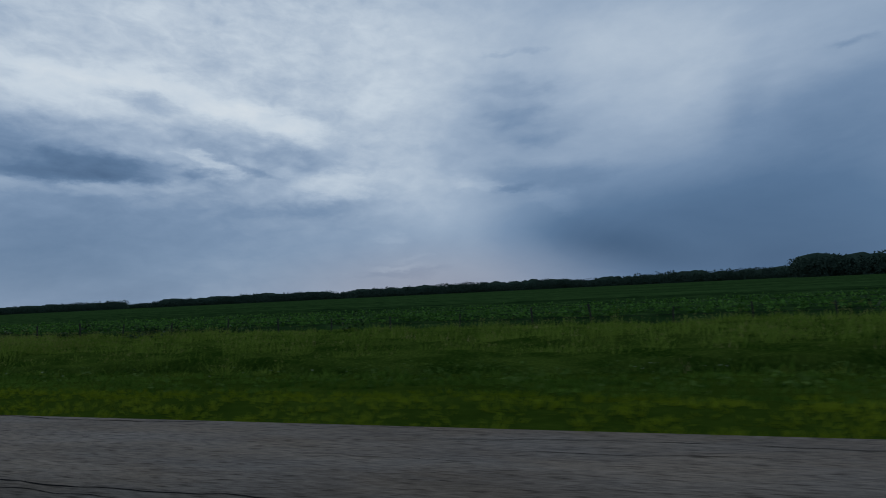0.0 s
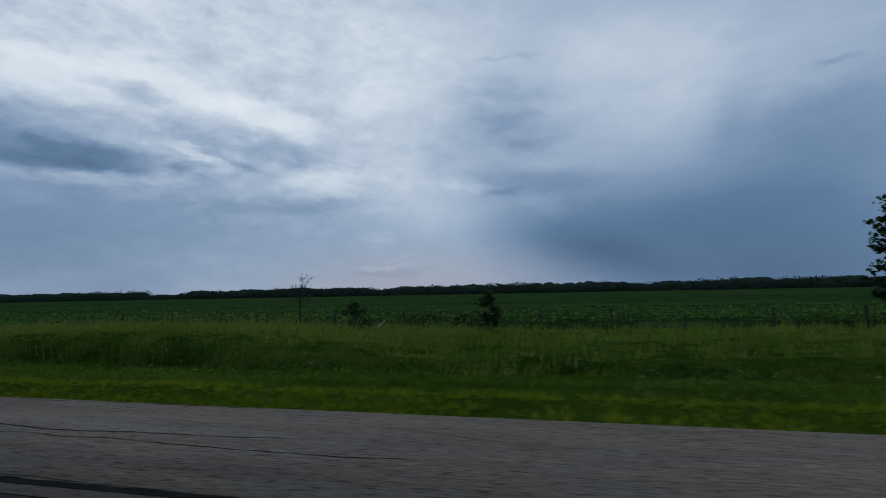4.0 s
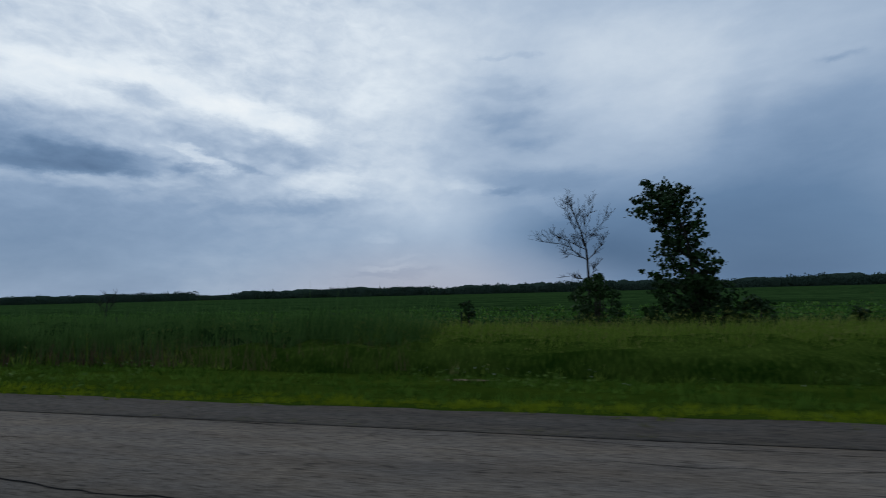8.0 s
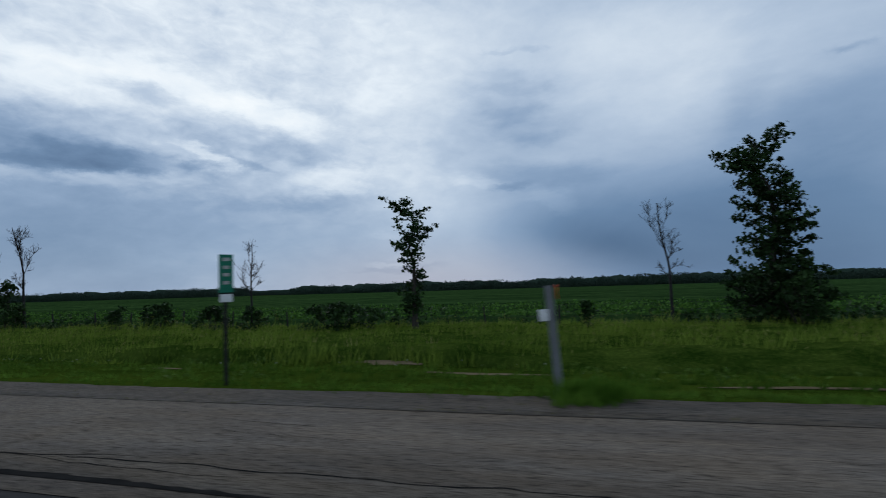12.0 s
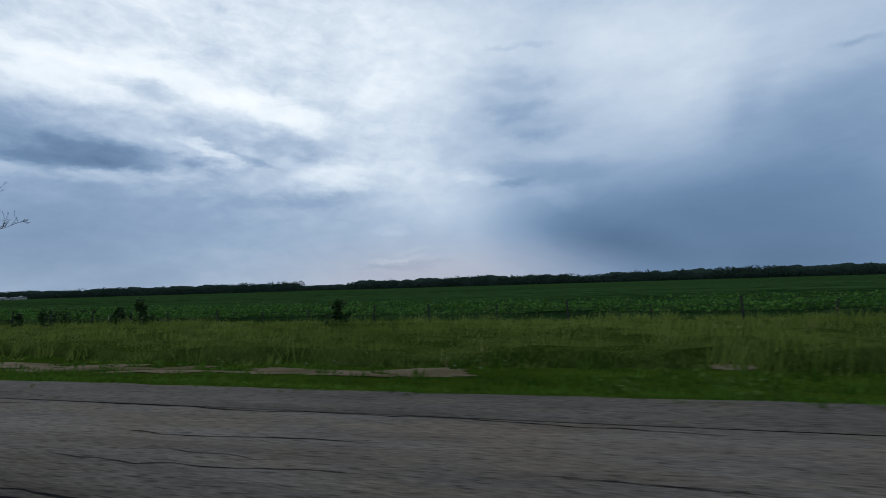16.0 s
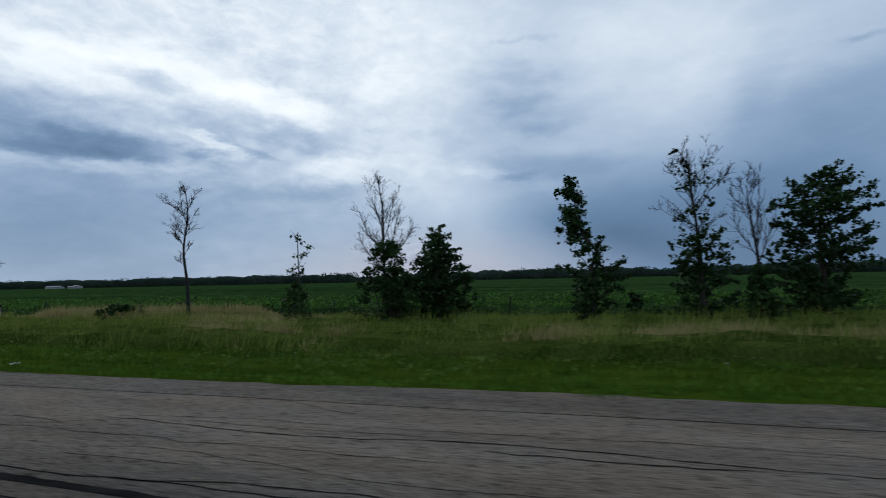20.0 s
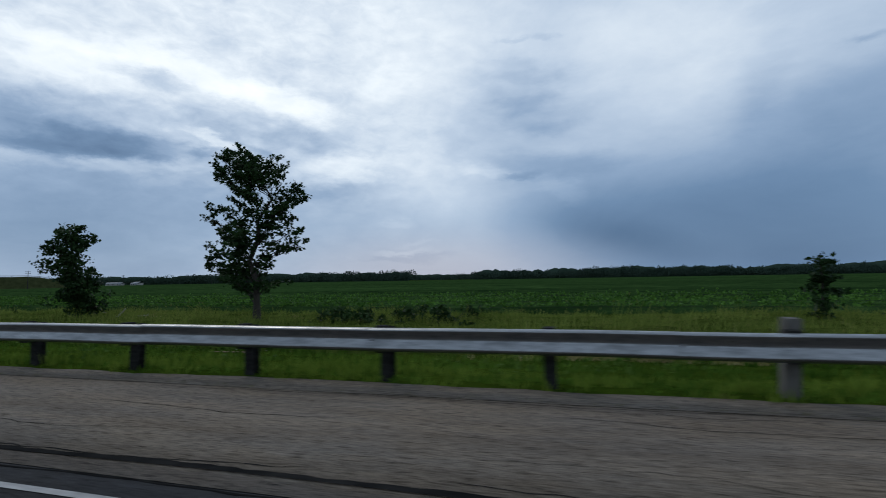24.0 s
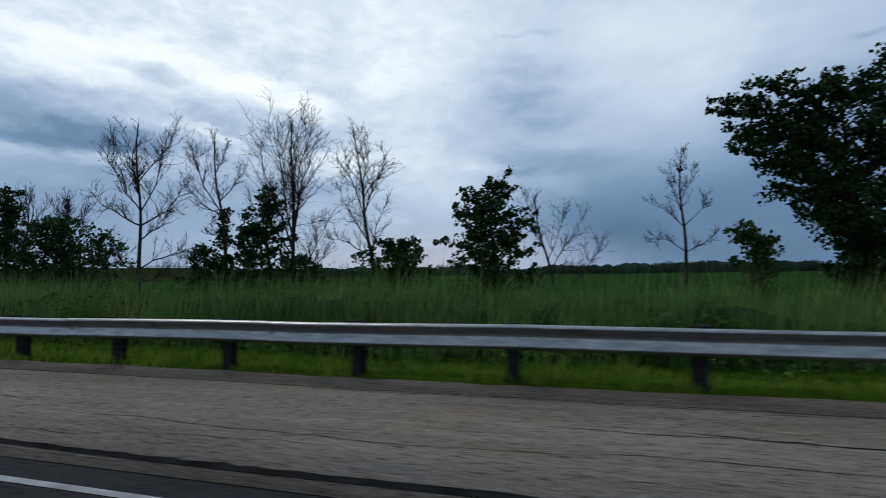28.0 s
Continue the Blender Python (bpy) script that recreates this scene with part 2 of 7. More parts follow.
def asphalt(name, dark, light, tint, stretch_tones=()):
    m, t, b = material(name, 0.9, 0, 0.08)
    grit = mnoise(t, ground_coords(t, (0.6, 1.0, 1)), 80, 3, 0.7)
    stones = mnoise(t, ground_coords(t, (0.6, 1.0, 1)), 38, 4, 0.75)
    blotch = mnoise(t, ground_coords(t, (0.25, 0.9, 1)), 0.8, 5, 0.6)
    lanes = mnoise(t, ground_coords(t, (0.06, 1.6, 1)), 1.0, 4, 0.6)
    dashes = mnoise(t, ground_coords(t, (0.42, 1.0, 1)), 15, 5, 0.78)
    c = mramp(t, stones, (0.38, tuple(v * 0.12 for v in dark)), (0.47, tint), (0.60, tuple(v * 1.7 for v in light)))
    c = mmix(t, 0.34, c, mramp(t, dashes, (0.38, tuple(v * 0.15 for v in dark)), (0.48, tint), (0.62, tuple(v * 1.5 for v in light))))
    c = mmix(t, 0.2, c, mramp(t, grit, (0.3, dark), (0.7, light)))
    c = mmix(t, 0.25, c, mramp(t, blotch, (0.3, dark), (0.7, tint)))
    c = mmix(t, 0.18, c, mramp(t, lanes, (0.35, dark), (0.65, light)), "OVERLAY")
    rust = mnoise(t, ground_coords(t, (0.3, 1.0, 1)), 1.7, 5, 0.65)
    c = mmix(t, 1.0, c, mramp(t, rust, (0.36, (0.97, 0.99, 1.02)), (0.62, (1.05, 1.0, 0.93))), "MULTIPLY")
    pits = mnoise(t, ground_coords(t, (0.22, 1.0, 1)), 26, 2, 0.6)
    c = mmix(t, 1.0, c, mramp(t, pits, (0.58, (1.0, 1.0, 1.0)), (0.66, (0.45, 0.44, 0.43))), "MULTIPLY")
    worn = mnoise(t, ground_coords(t, (0.12, 0.8, 1)), 2.6, 4, 0.65)
    c = mmix(t, 1.0, c, mramp(t, worn, (0.36, (0.84, 0.82, 0.80)), (0.64, (1.18, 1.17, 1.15))), "MULTIPLY")
    if stretch_tones:  # tone multiplied by a factor set stretch by stretch along the road
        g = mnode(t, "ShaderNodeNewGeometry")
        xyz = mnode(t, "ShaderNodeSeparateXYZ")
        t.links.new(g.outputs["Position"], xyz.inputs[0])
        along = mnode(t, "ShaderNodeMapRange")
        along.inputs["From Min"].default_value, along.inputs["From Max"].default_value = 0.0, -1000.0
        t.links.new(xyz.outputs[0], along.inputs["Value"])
        c = mmix(t, 1.0, c, mramp(t, along.outputs[0], *((-x / 1000.0, (v, v * warm, v * warm * warm)) for x, v, warm in stretch_tones)), "MULTIPLY")
    t.links.new(c, b.inputs["Base Color"])
    mbump(t, b, stones, 0.5, 0.012)
    return m


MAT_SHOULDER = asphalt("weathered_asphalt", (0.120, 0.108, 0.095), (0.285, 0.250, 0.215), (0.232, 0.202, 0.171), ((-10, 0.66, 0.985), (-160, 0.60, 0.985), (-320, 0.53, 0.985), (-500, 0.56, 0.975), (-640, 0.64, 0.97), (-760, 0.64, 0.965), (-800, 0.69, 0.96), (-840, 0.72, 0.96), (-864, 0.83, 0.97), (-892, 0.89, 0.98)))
MAT_LANE = asphalt("dark_lane_asphalt", (0.014, 0.015, 0.017), (0.036, 0.038, 0.042), (0.025, 0.026, 0.029))
MAT_SEAL = asphalt("patched_joint", (0.034, 0.030, 0.026), (0.115, 0.100, 0.086), (0.068, 0.059, 0.051))
MAT_SEAM = asphalt("seam_grit", (0.018, 0.017, 0.015), (0.062, 0.055, 0.046), (0.034, 0.030, 0.026))
MAT_STRIP = asphalt("rough_edge_asphalt", (0.052, 0.046, 0.039), (0.165, 0.142, 0.118), (0.108, 0.093, 0.078), ((-10, 0.58, 1.01), (-320, 0.6, 1.01), (-450, 0.75, 1.01), (-640, 1.0, 1.0)))


def soil(name, low, mid, high):
    m, t, b = material(name, 1.0, 0, 0.0)
    p = ground_coords(t)
    fine = mnoise(t, p, 9, 6, 0.65)
    broad = mnoise(t, p, 0.35, 4, 0.6)
    c = mramp(t, fine, (0.3, low), (0.55, mid), (0.75, high))
    c = mmix(t, 0.5, c, mramp(t, broad, (0.3, low), (0.7, high)))
    t.links.new(c, b.inputs["Base Color"])
    mbump(t, b, fine, 0.7, 0.05)
    return m


MAT_TURF = soil("grassy_soil", (0.011, 0.025, 0.003), (0.026, 0.048, 0.005), (0.056, 0.084, 0.010))
MAT_BANK = soil("bank_grass", (0.016, 0.022, 0.008), (0.034, 0.041, 0.016), (0.066, 0.070, 0.030))
MAT_DIRT = soil("bare_dirt", (0.055, 0.048, 0.022), (0.145, 0.110, 0.068), (0.25, 0.195, 0.135))


def field_material():
    m, t, b = material("soybean_canopy", 1.0, 0, 0.0)
    rows = mnoise(t, ground_coords(t, (0.35, 1.3, 1)), 1.0, 6, 0.7)
    broad = mnoise(t, ground_coords(t, (0.008, 0.09, 1)), 1.0, 8, 0.72)
    c = mramp(t, rows, (0.40, (0.004, 0.013, 0.004)), (0.50, (0.019, 0.043, 0.012)), (0.62, (0.060, 0.110, 0.030)))
    c = mmix(t, 0.55, c, mramp(t, broad, (0.38, (0.006, 0.018, 0.006)), (0.62, (0.038, 0.080, 0.023))))
    t.links.new(c, b.inputs["Base Color"])
    mbump(t, b, rows, 0.8, 0.4)
    return m


MAT_FIELD = field_material()


def foliage(name, dark, light, rough=0.6, spec=0.1, sheen=0.3):
    """Leaves: colour differs leaf by leaf and clump by clump, some light passes through."""
    m, t, b = material(name, rough, 0, spec)
    g = mnode(t, "ShaderNodeNewGeometry")
    c1 = mramp(t, g.outputs["Random Per Island"], (0.0, dark), (1.0, light))
    patch = mnoise(t, ground_coords(t, (0.24, 2.2, 1.3)), 0.5, 5, 0.65)
    mean = tuple((a + c) / 2 for a, c in zip(dark, light))
    c = mmix(t, 0.72, c1, mramp(t, patch, (0.40, dark), (0.60, light)))
    t.links.new(c, b.inputs["Base Color"])
    tr = mnode(t, "ShaderNodeBsdfTranslucent")
    t.links.new(mmix(t, 0.5, c, tuple(min(1, v * 1.6) for v in mean)), tr.inputs[0])
    mix = mnode(t, "ShaderNodeMixShader")
    mix.inputs[0].default_value = sheen
    t.links.new(b.outputs[0], mix.inputs[1])
    t.links.new(tr.outputs[0], mix.inputs[2])
    t.links.new(mix.outputs[0], t.nodes["Material Output"].inputs[0])
    return m


MAT_LEAF = foliage("elm_leaves", (0.007, 0.021, 0.005), (0.026, 0.056, 0.015), sheen=0.10)
MAT_LEAF_LIGHT = foliage("young_leaves", (0.010, 0.028, 0.006), (0.042, 0.082, 0.020), sheen=0.14)
MAT_VINE = foliage("vine_leaves", (0.007, 0.020, 0.005), (0.034, 0.070, 0.018), sheen=0.10)
# haze is put into this leaf colour: paler and bluer than near trees
MAT_WOOD_LINE = foliage("hazed_leaves", (0.026, 0.045, 0.034), (0.044, 0.066, 0.047), 0.9, 0.0, 0.06)
MAT_LAWN = foliage("verge_blades", (0.092, 0.132, 0.005), (0.180, 0.222, 0.018), 0.7, 0.0, 0.25)
MAT_FRESH = foliage("fresh_verge_blades", (0.022, 0.070, 0.006), (0.135, 0.240, 0.034), 0.7, 0.0, 0.25)
MAT_DRY_TUFT = foliage("dry_tuft_blades", (0.055, 0.058, 0.016), (0.16, 0.15, 0.05), 0.8, 0.0, 0.2)
MAT_SWARD = foliage("sward_blades", (0.016, 0.050, 0.005), (0.112, 0.190, 0.028), 0.7, 0.0, 0.25)
MAT_SEED = foliage("grass_seed_heads", (0.08, 0.10, 0.02), (0.23, 0.235, 0.072), 0.8, 0.0, 0.3)
MAT_FLOWER = foliage("clover_flowers", (0.22, 0.25, 0.18), (0.40, 0.42, 0.33), 0.8, 0.0, 0.2)
MAT_TALL = foliage("tall_grass_blades", (0.046, 0.096, 0.010), (0.200, 0.270, 0.044), 0.7, 0.0, 0.25)
MAT_TALL_DRY = foliage("drying_grass_blades", (0.058, 0.096, 0.014), (0.215, 0.258, 0.060), 0.7, 0.0, 0.25)
MAT_STRAW = foliage("straw_blades", (0.22, 0.185, 0.078), (0.46, 0.385, 0.180), 0.8, 0.0, 0.2)
MAT_REED = foliage("reed_blades", (0.012, 0.042, 0.009), (0.105, 0.185, 0.048), 0.6, 0.02, 0.2)
MAT_OLIVE = foliage("olive_reed_blades", (0.040, 0.094, 0.024), (0.165, 0.255, 0.080), 0.6, 0.02, 0.25)
MAT_CANE = foliage("dead_canes", (0.07, 0.045, 0.026), (0.20, 0.13, 0.08), 0.85, 0.05, 0.1)
MAT_CROP = foliage("soybean_leaves", (0.012, 0.045, 0.007), (0.10, 0.21, 0.038), 0.6, 0.02, 0.2)
MAT_WEED = foliage("broad_weeds", (0.022, 0.06, 0.006), (0.11, 0.17, 0.035), 0.6, 0.02, 0.2)


def shaded_stems(name, dark, light):
    """Matted stems: upright streaks, lighter and darker by the clump; shade between blades is in the colour."""
    m, t, b = material(name, 0.95, 0, 0.0)
    stems = mnoise(t, ground_coords(t, (5, 3, 0.8)), 3.0, 5, 0.7)
    clumps = mnoise(t, ground_coords(t, (0.6, 1.2, 1.0)), 0.9, 4, 0.6)
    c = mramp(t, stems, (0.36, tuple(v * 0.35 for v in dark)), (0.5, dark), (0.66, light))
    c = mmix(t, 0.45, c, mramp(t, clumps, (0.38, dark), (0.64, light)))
    t.links.new(c, b.inputs["Base Color"])
    mbump(t, b, stems, 1.0, 0.12)
    return m


# darker than the blades: the shade deep in the growth is painted in
MAT_SHADED_GRASS = shaded_stems("shaded_matted_grass", (0.018, 0.044, 0.005), (0.092, 0.135, 0.022))
MAT_SHADED_DRY_GRASS = shaded_stems("shaded_matted_drying_grass", (0.030, 0.052, 0.008), (0.115, 0.142, 0.032))
MAT_SHADED_REEDS = shaded_stems("shaded_matted_reeds", (0.006, 0.020, 0.005), (0.036, 0.074, 0.020))
MAT_SHADED_OLIVE_REEDS = shaded_stems("shaded_matted_olive_reeds", (0.022, 0.048, 0.014), (0.105, 0.145, 0.058))


def bark(name, dark, light):
    m, t, b = material(name, 0.9, 0, 0.2)
    p = ground_coords(t, (1, 1, 0.25))
    n = mnoise(t, p, 14, 6, 0.7)
    t.links.new(mramp(t, n, (0.3, dark), (0.7, light)), b.inputs["Base Color"])
    mbump(t, b, n, 0.8, 0.02)
    return m


MAT_BARK = bark("living_bark", (0.022, 0.019, 0.015), (0.062, 0.052, 0.043))
MAT_DEAD = bark("dead_grey_wood", (0.011, 0.0105, 0.010), (0.036, 0.033, 0.032))
MAT_POST = bark("weathered_post_wood", (0.014, 0.013, 0.012), (0.046, 0.042, 0.038))
MAT_TIMBER = bark("grey_square_timber", (0.065, 0.060, 0.054), (0.155, 0.145, 0.130))
MAT_PLASTIC_GREY = bark("weathered_grey_plastic", (0.12, 0.125, 0.13), (0.20, 0.205, 0.21))
MAT_PALE = bark("bleached_timber", (0.22, 0.2, 0.17), (0.42, 0.39, 0.34))


def metal_paint(name, low, high, rough, metal, spec=0.3):
    m, t, b = material(name, rough, metal, spec)
    g = mnoise(t, ground_coords(t, (0.6, 1, 3)), 6, 6, 0.65)
    t.links.new(mramp(t, g, (0.35, low), (0.7, high)), b.inputs["Base Color"])
    r = mramp(t, g, (0.3, (rough + 0.12,) * 3), (0.7, (rough - 0.1,) * 3))
    t.links.new(r, b.inputs["Roughness"])
    return m


MAT_GALV = metal_paint("galvanised_steel", (0.195, 0.200, 0.203), (0.335, 0.342, 0.346), 0.36, 0.9)
MAT_STEEL_POST = metal_paint("dull_post_steel", (0.016, 0.016, 0.015), (0.036, 0.036, 0.034), 0.85, 0.0, 0.03)
MAT_BLACK = metal_paint("groove_black", (0.012, 0.012, 0.013), (0.03, 0.03, 0.032), 0.7, 0.0)
MAT_WHITE = metal_paint("white_paint", (0.62, 0.62, 0.6), (0.8, 0.8, 0.79), 0.5, 0.0)
MAT_LINE = metal_paint("worn_white_line", (0.16, 0.16, 0.16), (0.36, 0.36, 0.355), 0.6, 0.0)
MAT_GREEN = metal_paint("sign_green", (0.0, 0.13, 0.075), (0.0, 0.18, 0.1), 0.4, 0.0)
MAT_ORANGE = metal_paint("orange_reflector", (0.75, 0.09, 0.015), (0.85, 0.13, 0.02), 0.35, 0.0)
MAT_TAR = metal_paint("crack_tar", (0.010, 0.010, 0.010), (0.024, 0.023, 0.022), 0.88, 0.0, 0.0)
MAT_ROOF = metal_paint("pale_roofing", (0.16, 0.17, 0.185), (0.27, 0.28, 0.29), 0.6, 0.0)
MAT_SIDING = metal_paint("farm_siding", (0.24, 0.23, 0.215), (0.42, 0.405, 0.385), 0.7, 0.0)
MAT_GLASS = metal_paint("dark_window", (0.02, 0.025, 0.03), (0.04, 0.045, 0.05), 0.2, 0.0)
MAT_TAR_STAIN = asphalt("stained_asphalt", (0.020, 0.018, 0.016), (0.055, 0.048, 0.042), (0.036, 0.031, 0.027))
MAT_SCRAP = metal_paint("dirty_paper", (0.28, 0.27, 0.25), (0.5, 0.49, 0.47), 0.8, 0.0)


# ---- mesh helpers ----
def mesh_of(name, verts, faces, mat, smooth=False):
    """A mesh from arrays; faces all triangles or all quads."""
    verts = np.asarray(verts, dtype=np.float32).reshape(-1, 3)
    faces = np.asarray(faces, dtype=np.int32)
    n, k = faces.shape
    me = bpy.data.meshes.new(name)
    me.vertices.add(len(verts))
    me.vertices.foreach_set("co", verts.ravel())
    me.loops.add(n * k)
    me.loops.foreach_set("vertex_index", faces.ravel())
    me.polygons.add(n)
    me.polygons.foreach_set("loop_start", np.arange(0, n * k, k, dtype=np.int32))
    me.polygons.foreach_set("loop_total", np.full(n, k, dtype=np.int32))
    if smooth:
        me.polygons.foreach_set("use_smooth", np.ones(n, dtype=bool))
    me.materials.append(mat)
    me.update(calc_edges=True)
    return me


def part(name, me, parent, label="", at=None):
    ob = new(name, me)
    ob.parent = parent
    if at is not None:
        ob.matrix_basis = at
    if label:
        tagged(ob, label)
    return ob


def bm_mesh(name, bm, mat):
    me = bpy.data.meshes.new(name)
    bm.to_mesh(me)
    bm.free()
    me.materials.append(mat)
    return me


def box_bm(sx, sy, sz, at=(0, 0, 0), bevel=0.0, bm=None):
    bm = bm or bmesh.new()
    r = bmesh.ops.create_cube(bm, size=1, matrix=Matrix.Translation(at) @ Matrix.Diagonal((sx, sy, sz, 1)))
    if bevel:
        edges = list({e for v in r["verts"] for e in v.link_edges})
        bmesh.ops.bevel(bm, geom=edges, offset=bevel, segments=2, affect="EDGES")
    return bm


def box_mesh(name, sx, sy, sz, mat, at=(0, 0, 0), bevel=0.0):
    return bm_mesh(name, box_bm(sx, sy, sz, at, bevel), mat)


def grid_mesh(name, xs, ys, z_of, mat, smooth=True):
    gx, gy = np.meshgrid(xs, ys, indexing="ij")
    gz = z_of(gx, gy)
    v = np.stack([gx, gy, gz], -1).reshape(-1, 3)
    i = np.arange(len(xs) * len(ys)).reshape(len(xs), len(ys))
    f = np.stack([i[:-1, :-1], i[1:, :-1], i[1:, 1:], i[:-1, 1:]], -1).reshape(-1, 4)
    return mesh_of(name, v, f, mat, smooth)




def waves(x, y, scale, seed=0.0):
    """Smooth unevenness between about -1 and 1."""
    x, y = x / scale, y / scale
    return (np.sin(1.3 * x + 0.7 * y + seed) + np.sin(-0.6 * x + 1.7 * y + 2.1 * seed + 1.0)
            + np.sin(2.3 * x - 1.1 * y + 0.4 * seed + 2.0) + np.sin(0.31 * x + 2.9 * y + 3.3 * seed)) / 3.0


# ---- the lie of the land ----
SEAM, EDGE, RAIL = 5.5, 6.3, 6.25
PLAIN = -0.75


def fall(y):
    """The fields sink very gently away from the road."""
    return 0.004 * np.clip(y - 60.0, 0.0, 1000.0)


def land(x, y):
    z = np.interp(y, [-60, -22, -16, -11.5, -9.5, 6.1, 6.5, 9, 12, 15, 20, 24, 28, 60], [-0.75, -0.8, -0.9, -0.3, -0.07, -0.07, -0.03, -0.4, -0.8, -1.1, -0.85, -0.7, -0.75, -0.75])
    soft = np.clip((y - 6.4) / 3.0, 0, 1) * np.clip((300 - y) / 200, 0, 1)
    return z - fall(y) + soft * (0.05 * waves(x, y, 2.1) + 0.09 * waves(x, y, 9.0, 2.0))


x_near = np.arange(-980, 61, 2.0)
xs = np.concatenate([np.arange(-3600, -1000, 80.0), x_near, np.arange(90, 1600, 80.0)])
ys = np.concatenate([[-900, -400, -150, -60, -22, -16, -11.5, -9.5], [0.0, 5.9, 6.1, 6.3, 6.5], np.arange(7, 29.1, 0.55), [31, 35, 42, 52, 66, 85, 110, 150, 210, 300, 450, 700, 1100, 1700, 2600]])
tagged(new("ground", grid_mesh("ground", xs, ys, land, MAT_TURF)), "dark green grassy ground falling to a shallow roadside ditch", "ground", kind="structure")

# paved lane, wide weathered shoulder, and the rough strip along its outer edge
xr = np.arange(-1400, 401, 10.0)


def slab(name, y0, y1, top, mat, label, category, thick=0.12):
    """A long paved strip with thickness and a slightly ragged outer edge."""
    n = len(xr)
    prof = [(y0, top - thick), (y0, top), ((y0 + y1) / 2, top), (y1, top), (y1 + 0.03, top - thick)]
    v = np.array([[x, y, z] for x in xr for y, z in prof])
    k = len(prof)
    f = [[i * k + j, (i + 1) * k + j, (i + 1) * k + j + 1, i * k + j + 1] for i in range(n - 1) for j in range(k - 1)]
    return tagged(new(name, mesh_of(name, v, np.array(f)[:, ::-1], mat)), label, category, kind="structure")


slab("road", -9.2, 2.96, 0.0, MAT_LANE, "dark asphalt highway lanes", "road")
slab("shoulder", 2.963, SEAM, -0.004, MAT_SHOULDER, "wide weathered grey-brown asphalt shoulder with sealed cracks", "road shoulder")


def ragged_strip(name, x0, x1, step, inner, outer, top, mat, label, category, jag, seed, drop=0.14, lip=0.01):
    r = np.random.default_rng(seed)
    x = np.arange(x0, x1, step)
    n = len(x)
    o = outer + jag * (waves(x, x * 0, 3.0, seed) * 0.6 + waves(x, x * 0, 0.9, seed + 1) * 0.3) + r.normal(0, jag * 0.2, n)
    v = np.concatenate([np.stack([x, np.broadcast_to(inner, n), np.full(n, top)], 1), np.stack([x, o, np.full(n, top - lip)], 1), np.stack([x, o + 0.05, np.full(n, top - drop)], 1)])
    i = np.arange(n - 1)
    f = np.concatenate([np.stack([i + a * n, i + 1 + a * n, i + 1 + (a + 1) * n, i + (a + 1) * n], 1) for a in (0, 1)])
    return tagged(new(name, mesh_of(name, v, f, mat)), label, category, kind="structure")


def verge_line(x):
    """Where the grass begins: the strip beside the shoulder is not equally wide all along."""
    return np.interp(x, [-990, -765, -745, -640, -590, -545, -510, -450, -160, -148], [6.22, 6.22, 6.38, 6.42, 6.58, 6.72, 6.66, 6.46, 6.38, 5.6])


ragged_strip("pavement_edge", -1000, -150, 0.4, SEAM + 0.003, verge_line(np.arange(-1000, -150, 0.4)), -0.012, MAT_STRIP, "crumbling dark strip of asphalt and grit beside the grass", "pavement", 0.12, 3)

# old tar that seals the joint between lane and shoulder, spilt unevenly over the shoulder
ragged_strip("joint_seal", -1000, 60, 0.12, 2.80, 3.03, 0.0045, MAT_SEAL, "darker ragged patching along the joint of lane and shoulder", "pavement", 0.10, 5, 0.02, 0.001)

seam_x = np.arange(-985, -150, 0.2)
seam_y, seam_w = SEAM + 0.02 * waves(seam_x, 0.0, 1.4, 4), np.clip(0.010 + 0.012 * waves(seam_x, 0.0, 3.1, 6), 0.001, 0.03)
ragged_strip("shoulder_seam", -985, -150, 0.2, seam_y - seam_w, seam_y + seam_w, 0.0, MAT_SEAM, "thin dark seam along the outer edge of the shoulder", "pavement", 0.02, 12, 0.02, 0.001)
ragged_strip("joint_crack", -1000, 60, 0.12, 3.00 + 0.05 * waves(np.arange(-1000, 60, 0.12), 0.0, 2.3, 9), 3.07 + 0.05 * waves(np.arange(-1000, 60, 0.12), 0.0, 2.3, 9), 0.008, MAT_TAR, "ragged dark crack along the joint of lane and shoulder", "pavement", 0.05, 8, 0.02, 0.001)

# white edge line, a raised paint film worn in places
line_v, line_f = [], []
lx = -1200.0
while lx < 200:
    ln_len = 14.0
    k = len(line_v)
    line_v += [(lx, 2.46, 0.004), (lx + ln_len, 2.46, 0.004), (lx + ln_len, 2.53, 0.004), (lx, 2.53, 0.004)]
    line_f.append((k, k + 1, k + 2, k + 3))
    lx += ln_len + 0.02
tagged(new("edge_line", mesh_of("edge_line", line_v, line_f, MAT_LINE)), "worn white painted line along the lane edge", "road marking", kind="structure")


